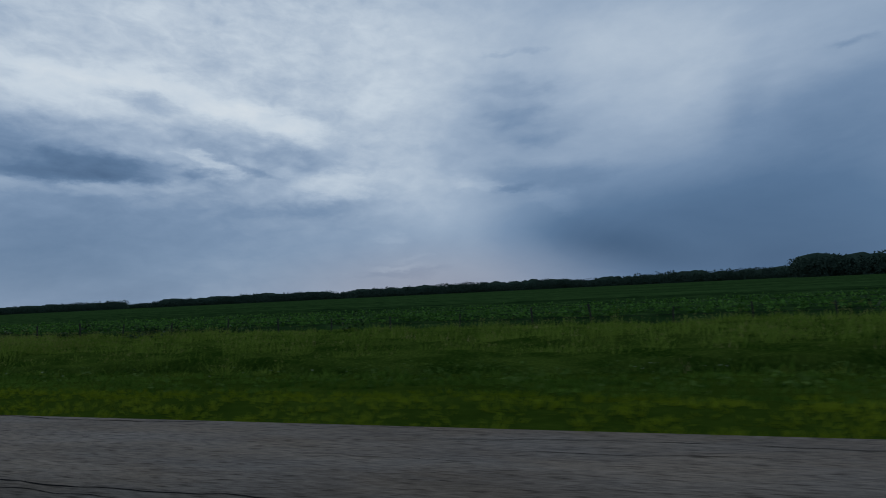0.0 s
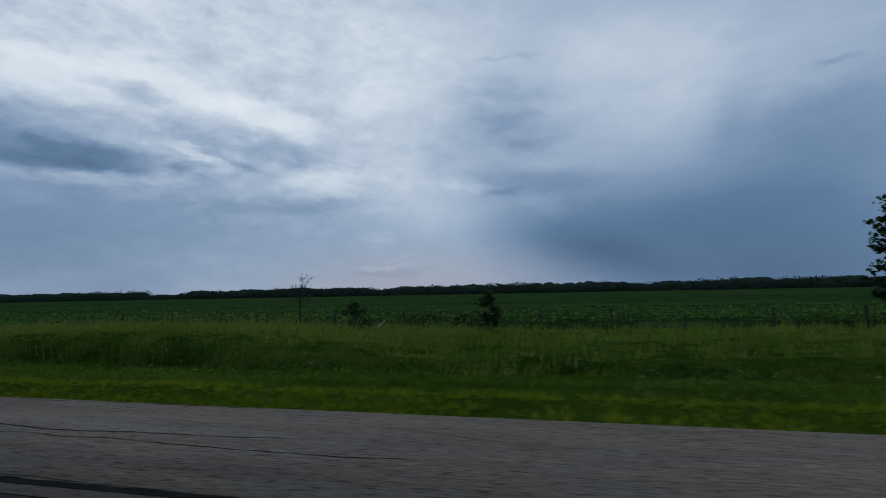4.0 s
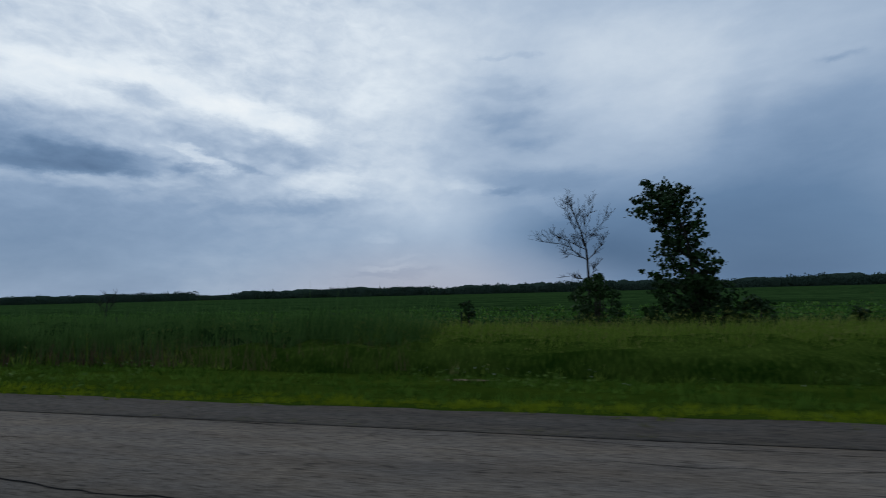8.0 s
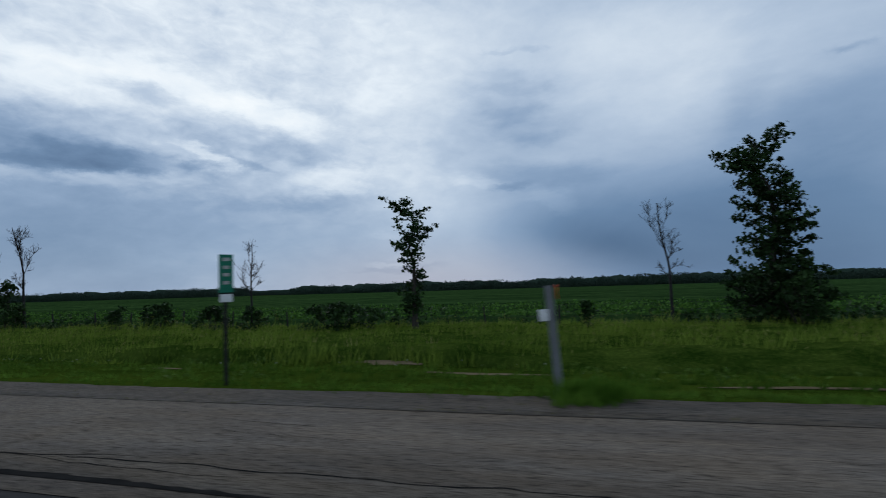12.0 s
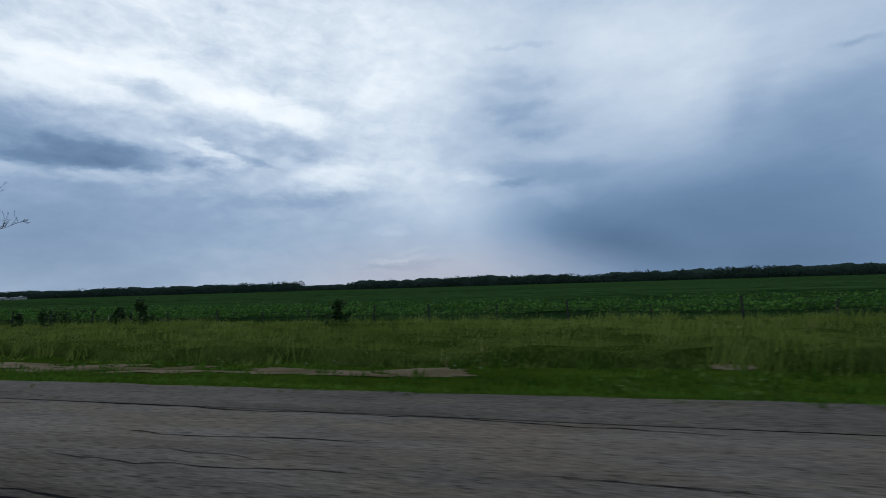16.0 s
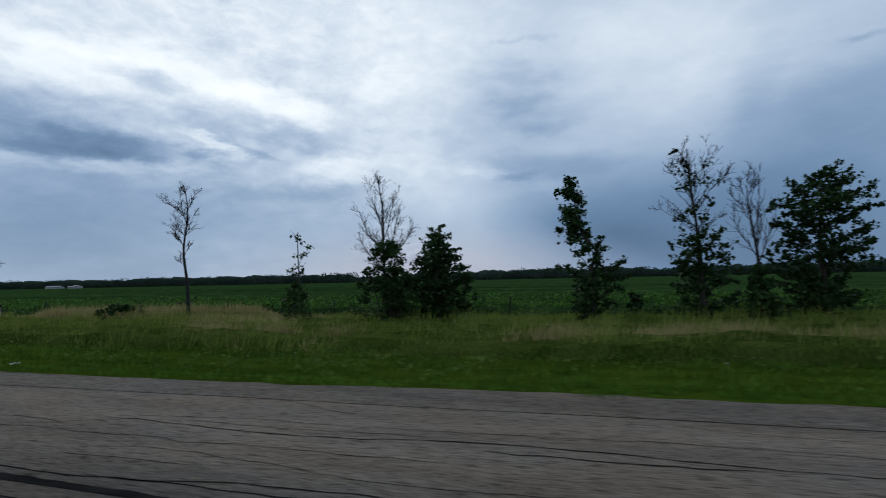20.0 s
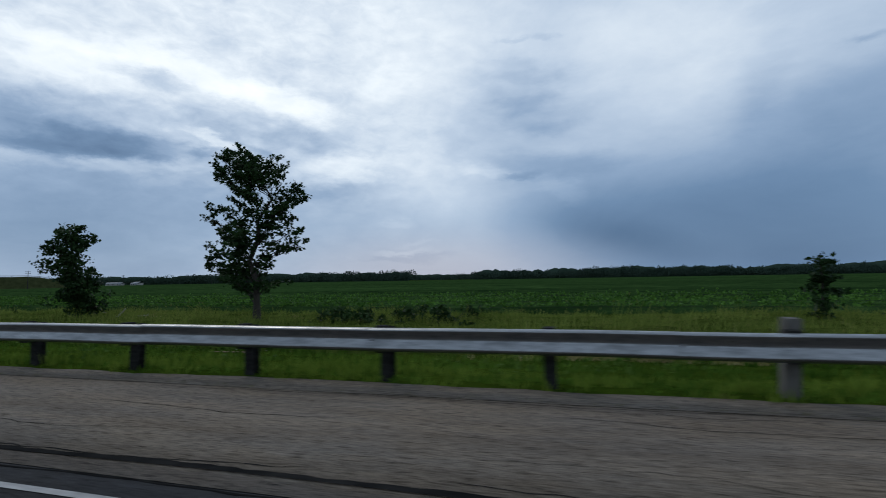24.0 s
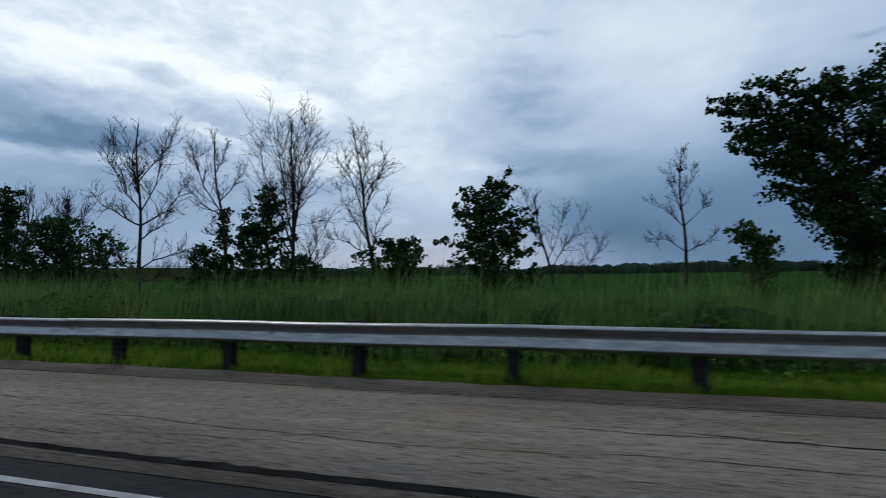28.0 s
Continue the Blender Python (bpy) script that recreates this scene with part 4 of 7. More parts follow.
    part("ground_strut", box_mesh("ground_strut", 1.9, 0.07, 0.07, MAT_GALV, (-0.95, 0.05, 0.085), 0.01), g, "pale steel strut lying near the ground")


guardrail(-755.65, -985)


def utility_post(x, y):
    """Grey marker stake by the shoulder with a white box and an orange disc."""
    d = new("marker_stake")
    d.matrix_basis = pose(x, y, float(land(np.array([x]), np.array([y]))[0]), -1, -3.5, 2)
    tagged(d, "weathered grey timber stake with white box and orange disc", "marker post")
    part("stake", box_mesh("stake", 0.11, 0.10, 1.54, MAT_PLASTIC_GREY, (0, 0, 0.71), 0.012), d)
    part("white_box", box_mesh("white_box", 0.13, 0.06, 0.16, MAT_WHITE, (-0.10, -0.075, 1.08), 0.006), d, "small white box screwed to the stake")
    bm = bmesh.new()
    bmesh.ops.create_cone(bm, cap_ends=True, segments=24, radius1=0.105, radius2=0.105, depth=0.012, matrix=Matrix.Translation((0.04, 0.0, 1.38)) @ Matrix.Rotation(radians(90), 4, "Z") @ Matrix.Rotation(radians(90), 4, "X") @ Matrix.Translation((0, 0, 0.066)))
    part("orange_disc", bm_mesh("orange_disc", bm, MAT_ORANGE), d, "bright orange reflector disc facing traffic")


def mile_marker(x, y):
    d = new("mile_marker")
    d.matrix_basis = pose(x, y, float(land(np.array([x]), np.array([y]))[0]), 0, -1, 70)
    tagged(d, "narrow green mile marker sign on a steel post", "road sign")
    part("post", box_mesh("post", 0.06, 0.035, 2.15, MAT_STEEL_POST, (0, 0.03, 0.97), 0.004), d)
    plate = part("sign_plate", box_mesh("sign_plate", 0.25, 0.006, 0.62, MAT_GREEN, (0, 0, 1.80), 0.002), d, "tall green plate with white marks")
    for z, w in ((2.03, 0.16), (1.90, 0.13), (1.78, 0.13), (1.65, 0.13)):
        part("white_mark", box_mesh("white_mark", w * 0.8, 0.004, 0.055, MAT_SCRAP, (0, -0.006, z)), plate, "white mark too blurred to read")
    part("small_plate", box_mesh("small_plate", 0.22, 0.006, 0.13, MAT_WHITE, (0, 0, 1.40), 0.002), d, "small white plate below the sign")


def flexible_post(x, y):
    """Flexible grey plastic marker post, slightly hollow in section and tapering to its foot."""
    d = new("flexible_marker_post")
    d.matrix_basis = pose(x, y, float(land(np.array([x]), np.array([y]))[0]), 0, 2.5, 0)
    tagged(d, "weathered grey flexible plastic marker post in the grass", "marker post")
    v, f = [], []
    rows, cols = 9, 7
    for i in range(rows):
        s = i / (rows - 1)
        for j in range(cols):
            u = j / (cols - 1) - 0.5
            v.append((u * (0.22 + 0.08 * s), 0.05 * (2 * u) ** 2 - 0.025, 2.0 * s - 0.1 - 0.05 * (i == rows - 1) * (2 * u) ** 2))
    for i in range(rows - 1):
        for j in range(cols - 1):
            f.append((i * cols + j, i * cols + j + 1, (i + 1) * cols + j + 1, (i + 1) * cols + j))
    blade = part("post_blade", mesh_of("post_blade", v, f, MAT_PLASTIC_GREY, True), d)
    blade.modifiers.new("thickness", "SOLIDIFY").thickness = 0.012


flexible_post(-751.3, 13.5)
utility_post(-384.3, 7.0)
mile_marker(-389.5, 6.9)


# ---- farm fence along the field edge ----
def fence(spans):
    fr = new("farm_fence")
    fr.location = (0, 26.4, -0.72)
    tagged(fr, "old wire farm fence with slim weathered posts", "fence")
    r = np.random.default_rng(31)
    posts = []
    for s in range(4):
        h = 0.86 + 0.09 * s
        bm = bmesh.new()
        bmesh.ops.create_cone(bm, cap_ends=True, segments=7, radius1=0.052, radius2=0.034 + 0.006 * s, depth=h + 0.4, matrix=Matrix.Translation((0, 0, h / 2 - 0.2)))
        for v in bm.verts:
            v.co.x += 0.012 * math.sin(v.co.z * 5 + s)
        posts.append(bm_mesh("fence_post", bm, MAT_POST))
    for x0, x1 in spans:
        x = x0
        while x > x1:
            part("fence_post", posts[r.integers(4)], fr, at=pose(x, r.normal(0, 0.08), 0, r.normal(0, 3), r.normal(0, 4), 0))
            x -= 3.7 + r.normal(0, 0.35)
    for hgt in (0.45, 0.75, 1.05):
        v, f = [], []
        xw = np.arange(-1000, 60, 1.85)
        for x in xw:
            z = hgt + 0.03 * math.sin(x * 1.7 + hgt * 9)
            v += [(x, -0.006, z - 0.004), (x, 0.006, z - 0.004), (x, 0, z + 0.006)]
        for i in range(len(xw) - 1):
            for j in range(3):
                f.append((3 * i + j, 3 * i + (j + 1) % 3, 3 * i + 3 + (j + 1) % 3, 3 * i + 3 + j))
        part("fence_wire", mesh_of("fence_wire", v, f, MAT_STEEL_POST), fr, "thin sagging fence wire")


fence(((30, -345), (-385, -560), (-640, -690)))


# ---- distance: farm, power poles, overpass ramp ----
def farm_building(x, y, w, d, h, turn):
    b = new("farm_building")
    b.matrix_basis = pose(x, y, PLAIN - float(fall(y)), 0, 0, turn)
    tagged(b, "low pale farm building with a metal gable roof", "farm building")
    part("wall", box_mesh("wall", w, d, h, MAT_SIDING, (0, 0, h / 2)), b)
    rv = [(-w / 2 - 0.4, -d / 2 - 0.5, h), (w / 2 + 0.4, -d / 2 - 0.5, h), (w / 2 + 0.4, 0, h + d * 0.22), (-w / 2 - 0.4, 0, h + d * 0.22), (-w / 2 - 0.4, d / 2 + 0.5, h), (w / 2 + 0.4, d / 2 + 0.5, h)]
    rf = [(0, 1, 2, 3), (3, 2, 5, 4)]
    roof = part("roof", mesh_of("roof", rv, rf, MAT_ROOF), b, "pale metal roof")
    roof.modifiers.new("thickness", "SOLIDIFY").thickness = 0.2
    for i in range(3):
        part("window", box_mesh("window", 1.6, 0.1, 1.3, MAT_GLASS, (-w * 0.3 + i * w * 0.3, -d / 2 - 0.03, h * 0.55)), b, "dark window")
    part("door", box_mesh("door", 3.2, 0.12, h * 0.75, MAT_ROOF, (w * 0.42, -d / 2 - 0.04, h * 0.38)), b, "pale sliding door")


for fxx, fyy, fw, fd, fh, ft in ((-1556, 665, 26, 11, 3.2, 20), (-1522, 680, 16, 10, 4.0, -10), (-1590, 690, 14, 9, 3, 5), (-1496, 650, 10, 8, 2.8, 30)):
    farm_building(fxx, fyy, fw, fd, fh, ft)


def power_pole(x, y, h, turn):
    p = new("power_pole")
    p.matrix_basis = pose(x, y, PLAIN - float(fall(y)) - 0.05, 0, 0.6, turn)
    tagged(p, "tall wooden power pole with crossarms", "power pole")
    bm = bmesh.new()
    bmesh.ops.create_cone(bm, cap_ends=True, segments=10, radius1=0.2, radius2=0.12, depth=h, matrix=Matrix.Translation((0, 0, h / 2)))
    part("pole", bm_mesh("pole", bm, MAT_POST), p)
    for dz in (0.5, 1.4):
        part("crossarm", box_mesh("crossarm", 2.6, 0.14, 0.16, MAT_POST, (0, -0.15, h - dz), 0.01), p)
        for dx in (-1.15, -0.5, 0.5, 1.15):
            ib = bmesh.new()
            bmesh.ops.create_cone(ib, cap_ends=True, segments=8, radius1=0.05, radius2=0.03, depth=0.22, matrix=Matrix.Translation((dx, -0.15, h - dz + 0.19)))
            part("insulator", bm_mesh("insulator", ib, MAT_GLASS), p)


for px, py, ph in ((-1035, 178, 9.5), (-1150, 330, 10), (-1120, 400, 10), (-1320, 420, 10.5), (-1700, 640, 14), (-1790, 700, 15)):
    power_pole(px, py, ph, 25)


def ramp():
    """Grassed embankment that carries a crossing road up to an overpass."""
    n = 40
    v, f = [], []
    for i in range(n):
        s = i / (n - 1)
        x, y = -1098 - 142 * s, 254 - 224 * s
        h = 7.2 * min(1, s * 9.0) - 0.8
        nx, ny = 0.845, 0.535
        for off, z in ((-26, -2.6), (-9, h * 0.8 - 0.6), (-5.5, h), (5.5, h), (9, h * 0.8 - 0.6), (26, -2.6)):
            v.append((x + nx * off, y + ny * off, z + 0.15 * math.sin(i * 1.9 + off)))
    for i in range(n - 1):
        for j in range(5):
            f.append((i * 6 + j, i * 6 + j + 1, (i + 1) * 6 + j + 1, (i + 1) * 6 + j))
    e = tagged(new("ramp_embankment", mesh_of("ramp_embankment", v, np.array(f), MAT_BANK, True)), "grassy embankment of a crossing road", "embankment", kind="structure")
    g = new("ramp_guardrail")
    tagged(g, "pale guardrail along the top of the embankment", "guardrail")
    rv, rf = [], []
    for i in range(n):
        s = i / (n - 1)
        h = 7.2 * min(1, s * 9.0) - 0.8
        x, y = -1098 - 142 * s + 0.845 * 5.2, 254 - 224 * s + 0.535 * 5.2
        if s < 0.07:
            continue
        rv += [(x, y, h + 0.45), (x, y, h + 0.8), (x + 0.08, y, h + 0.8), (x + 0.08, y, h + 0.45)]
        if i % 2 == 0:
            part("post", box_mesh("post", 0.15, 0.15, 1.0, MAT_POST, (x, y, h + 0.3)), g)
    for i in range(len(rv) // 4 - 1):
        for j in range(4):
            rf.append((4 * i + j, 4 * i + (j + 1) % 4, 4 * i + 4 + (j + 1) % 4, 4 * i + 4 + j))
    part("rail", mesh_of("rail", rv, rf, MAT_GALV), g)


ramp()


# ---- trees and shrubs ----
def tubes(paths, sides):
    """One mesh from many tapered limbs: each a list of (point, radius)."""
    vs, fs, k = [], [], 0
    ang = np.linspace(0, 2 * math.pi, sides, endpoint=False)
    ca, sa = np.cos(ang), np.sin(ang)
    for pts, rad in paths:
        n = len(pts)
        d = np.gradient(pts, axis=0)
        d /= np.linalg.norm(d, axis=1, keepdims=True) + 1e-9
        ref = np.array([0.31, 0.95, 0.05])
        a = np.cross(d, ref)
        a /= np.linalg.norm(a, axis=1, keepdims=True) + 1e-9
        b = np.cross(d, a)
        ring = pts[:, None, :] + rad[:, None, None] * (ca[None, :, None] * a[:, None, :] + sa[None, :, None] * b[:, None, :])
        vs.append(ring.reshape(-1, 3))
        i = (np.arange(n - 1)[:, None] * sides + np.arange(sides)[None, :]) + k
        j = (np.arange(n - 1)[:, None] * sides + (np.arange(sides)[None, :] + 1) % sides) + k
        fs.append(np.stack([i, j, j + sides, i + sides], -1).reshape(-1, 4))
        k += n * sides
    return np.concatenate(vs), np.concatenate(fs)


def limb(start, way, length, r0, r1, r, bend=0.18, lift=0.15, n=6):
    pts = [np.array(start, float)]
    w = np.array(way, float)
    w /= np.linalg.norm(w)
    for _ in range(n - 1):
        w = w + r.normal(0, bend, 3) * np.array([1, 1, 0.7]) + np.array([0, 0, lift])
        w /= np.linalg.norm(w)
        pts.append(pts[-1] + w * length / (n - 1))
    return np.array(pts), np.linspace(r0, r1, n)


BARE = {  # first fork, limbs, spread, upward sweep, twig density
    "round": (0.42, 11, 0.60, 0.13, 1.2), "fork": (0.36, 12, 0.46, 0.17, 1.1),
    "thin": (0.42, 11, 0.42, 0.15, 0.8), "side": (0.30, 13, 0.66, 0.10, 1.0),
}


def grow_bare(h, shape, r, widen):
    fork, limbs, spread, sweep, dense = BARE[shape]
    spread *= widen
    lean = r.normal(0, 0.03)
    n = 9
    zt = np.linspace(0, 1, n)
    trunk_top = 0.66 if shape == "round" else 0.94
    trunk = np.stack([lean * h * zt ** 1.5 + 0.02 * h * np.sin(zt * 5 + r.random() * 6) * zt, 0.02 * h * np.sin(zt * 4 + r.random() * 6) * zt, zt * h * trunk_top - 0.25 * (zt == 0)], 1)
    r0 = 0.011 * h + 0.035
    trunk_r = np.linspace(r0, r0 * (0.25 if shape == "round" else 0.12), n)
    trunk_r[0] *= 1.35
    groups = []
    for i in range(limbs):
        u = fork / trunk_top + (1 - fork / trunk_top) * (i + r.random() * 0.6) / limbs
        u = min(u, 1.0)
        base = np.array([np.interp(u, zt, trunk[:, a]) for a in range(3)])
        a = i * 2.4 + r.normal(0, 0.4)
        reach = h * (trunk_top + 0.12 - u * trunk_top * 0.72) * 0.5 * r.uniform(0.65, 1.15)
        if shape == "round":  # limbs that reach for the top themselves
            reach = (h - base[2]) * r.uniform(0.62, 1.05) * 0.7
        way = np.array([math.cos(a) * spread, 0.7 * math.sin(a) * spread, 0.62])
        p, q = limb(base, way, reach, np.interp(u, zt, trunk_r) * 0.6, 0.014, r, 0.15, sweep, 8)
        level = [(p, q)]
        for j in range(int(8 * dense) + 1):
            s = r.uniform(0.2, 0.98)
            m = min(7, max(0, int(s * 7)))
            d = p[min(m + 1, 7)] - p[max(m - 1, 0)]
            d = d / (np.linalg.norm(d) + 1e-9) + r.normal(0, 0.5, 3) + np.array([0, 0, 0.2])
            p2, q2 = limb(p[m], d, reach * r.uniform(0.2, 0.48), q[m] * 0.55 + 0.006, 0.009, r, 0.2, sweep, 5)
            level.append((p2, q2))
            for _ in range(int(3.4 * dense) + 1):
                m2 = r.integers(1, 5)
                d2 = (p2[-1] - p2[0]) / (np.linalg.norm(p2[-1] - p2[0]) + 1e-9) + r.normal(0, 0.5, 3) + np.array([0, 0, 0.15])
                level.append(limb(p2[m2], d2, reach * r.uniform(0.08, 0.22), 0.012, 0.008, r, 0.22, 0.08, 3))
        groups.append(level)
    return [(trunk, trunk_r)], groups


def fit_envelope(groups, h, left, right):
    """Stretch a grown tree to its own height and spread."""
    allp = np.concatenate([p for g in groups for p, _ in g])
    top = allp[:, 2].max()
    lo, hi = -np.percentile(allp[:, 0], 0.6), np.percentile(allp[:, 0], 99.4)
    for g in groups:
        for p, _ in g:
            p[:, 0] *= np.where(p[:, 0] < 0, left / max(lo, 0.1), right / max(hi, 0.1))
            p[:, 1] *= (left + right) / max(lo + hi, 0.2)
            p[:, 2] *= h / top


def rest(x, y):
    return float(land(np.array([x]), np.array([y]))[0]) - 0.04


def grow_boughs(h, left, right, stem, boughs, r, fine):
    """A bare tree from its stem, (share of height, reach), and its boughs: parent (-1: the stem), where it leaves it, reach, tip."""
    def across(u):
        return 0.86 * u * (left if u < 0 else right)
    zs, us = [p[0] for p in stem], [across(p[1]) for p in stem]
    zt = np.linspace(0, zs[-1], 14)
    wob = np.sin(zt * 9 + r.random() * 6) * zt * 0.014 * h
    trunk = np.stack([np.interp(zt, zs, us) + wob, 0.02 * h * np.sin(zt * 4 + r.random() * 6) * zt, zt * h * 0.955 - 0.25 * (zt == 0)], 1)
    r0 = 0.010 * h + 0.03
    trunk_r = r0 * (1 - 0.86 * (zt / zs[-1]) ** 0.8) + 0.006
    trunk_r[0] *= 1.35
    paths, groups = [(trunk, trunk_r)], []

    def twigs(level, p, q, reach, count):
        """Side boughs that carry sprays of fine upward twigs."""
        n = len(p)
        for _ in range(count):
            s_at = r.uniform(0.18, 1.0)
            m = min(n - 1, max(1, int(s_at * (n - 1))))
            d = p[m] - p[m - 1]
            d = d / (np.linalg.norm(d) + 1e-9) + r.normal(0, 0.5, 3) * np.array([1.15, 0.8, 1.0]) + np.array([0, 0, 0.2])
            p2, q2 = limb(p[m], d, reach * r.uniform(0.16, 0.42) * (1.2 - 0.55 * s_at), min(q[m] * 0.6, 0.018) + 0.004, 0.008, r, 0.18, 0.08, 6)
            level.append((p2, q2))
            for _ in range(int(6 * fine)):
                k = r.integers(1, 6)
                d2 = (p2[-1] - p2[0]) / (np.linalg.norm(p2[-1] - p2[0]) + 1e-9) + r.normal(0, 0.5, 3) + np.array([0, 0, 0.2])
                p3, q3 = limb(p2[k], d2, reach * r.uniform(0.07, 0.19), 0.010, 0.0065, r, 0.22, 0.06, 4)
                level.append((p3, q3))
                d3 = p3[-1] - p3[0] + r.normal(0, 0.5, 3) * np.linalg.norm(p3[-1] - p3[0])
                level.append(limb(p3[2], d3, reach * r.uniform(0.04, 0.09), 0.0085, 0.006, r, 0.2, 0.05, 3))

    for i, (parent, z0, u, z1) in enumerate(boughs):
        p0, q0 = paths[parent + 1]
        k = int(np.argmin(np.abs(p0[:, 2] - z0 * h)))
        base, thick = p0[k], q0[k]
        tip = np.array([across(u), base[1] + r.normal(0, 0.22) * (left + right) * 0.5, 0.955 * z1 * h])
        span = float(np.linalg.norm(tip - base))
        s = np.linspace(0, 1, 9)[:, None]
        flat = abs(tip[0] - base[0]) / (span + 1e-6)
        sag = np.array([0, 0, 1]) * np.sin(s * math.pi) * span * (0.10 if z1 < z0 + 0.15 else -0.05) * flat
        p = base * (1 - s) + tip * s + sag + np.cumsum(r.normal(0, 0.02 * span, (9, 3)), 0) * np.sin(s * math.pi)
        q = np.linspace(min(thick * 0.66, 0.009 * span + 0.018), 0.007, 9)
        paths.append((p, q))
        level = [(p, q)]
        twigs(level, p, q, max(span, 0.12 * h), int((6 + 2.6 * span) * fine))
        groups.append(level)
    crown = []
    twigs(crown, trunk[7:], trunk_r[7:], 0.3 * h, 12)
    groups.append(crown)
    return [(trunk, trunk_r)], groups


def bare_tree(x, y, h, left, right, shape, seed, stem=(), boughs=()):
    widen = 1.0
    if boughs:
        trunk, groups = grow_boughs(h, left, right, stem, boughs, np.random.default_rng(seed), 0.6 if shape == "open" else 1.0)
    else:
        for _ in range(4):  # open or close the limbs until the tree's own spread suits its height
            trunk, groups = grow_bare(h, shape, np.random.default_rng(seed), widen)
            p = np.concatenate([q for g in groups for q, _ in g])
            own = (np.percentile(p[:, 0], 99) - np.percentile(p[:, 0], 1)) / p[:, 2].max()
            widen = float(np.clip(widen * ((left + right) / h / own) ** 1.2, 0.12, 2.5))
        fit_envelope((trunk, *groups), h, left, right)
    t = new("bare_tree")
    t.location = (x, y, rest(x, y))
    size = "tall" if h > 7 else ("slender" if left + right < 2 else "small" if h < 3.5 else "mid-sized")
    tagged(t, f"{size} dead grey tree with bare twigs in the fence row", "tree", "fence-row trees")
    slim = min(1.1, 0.29 + 0.07 * h)  # small trees have finer twigs
    part("trunk", mesh_of("trunk", *tubes(trunk, 7), MAT_DEAD, True), t)
    for level in groups:
        v, f = tubes([(p, q * slim) for p, q in level], 3)
        part("limb", mesh_of("limb", v, f, MAT_DEAD, True), t)


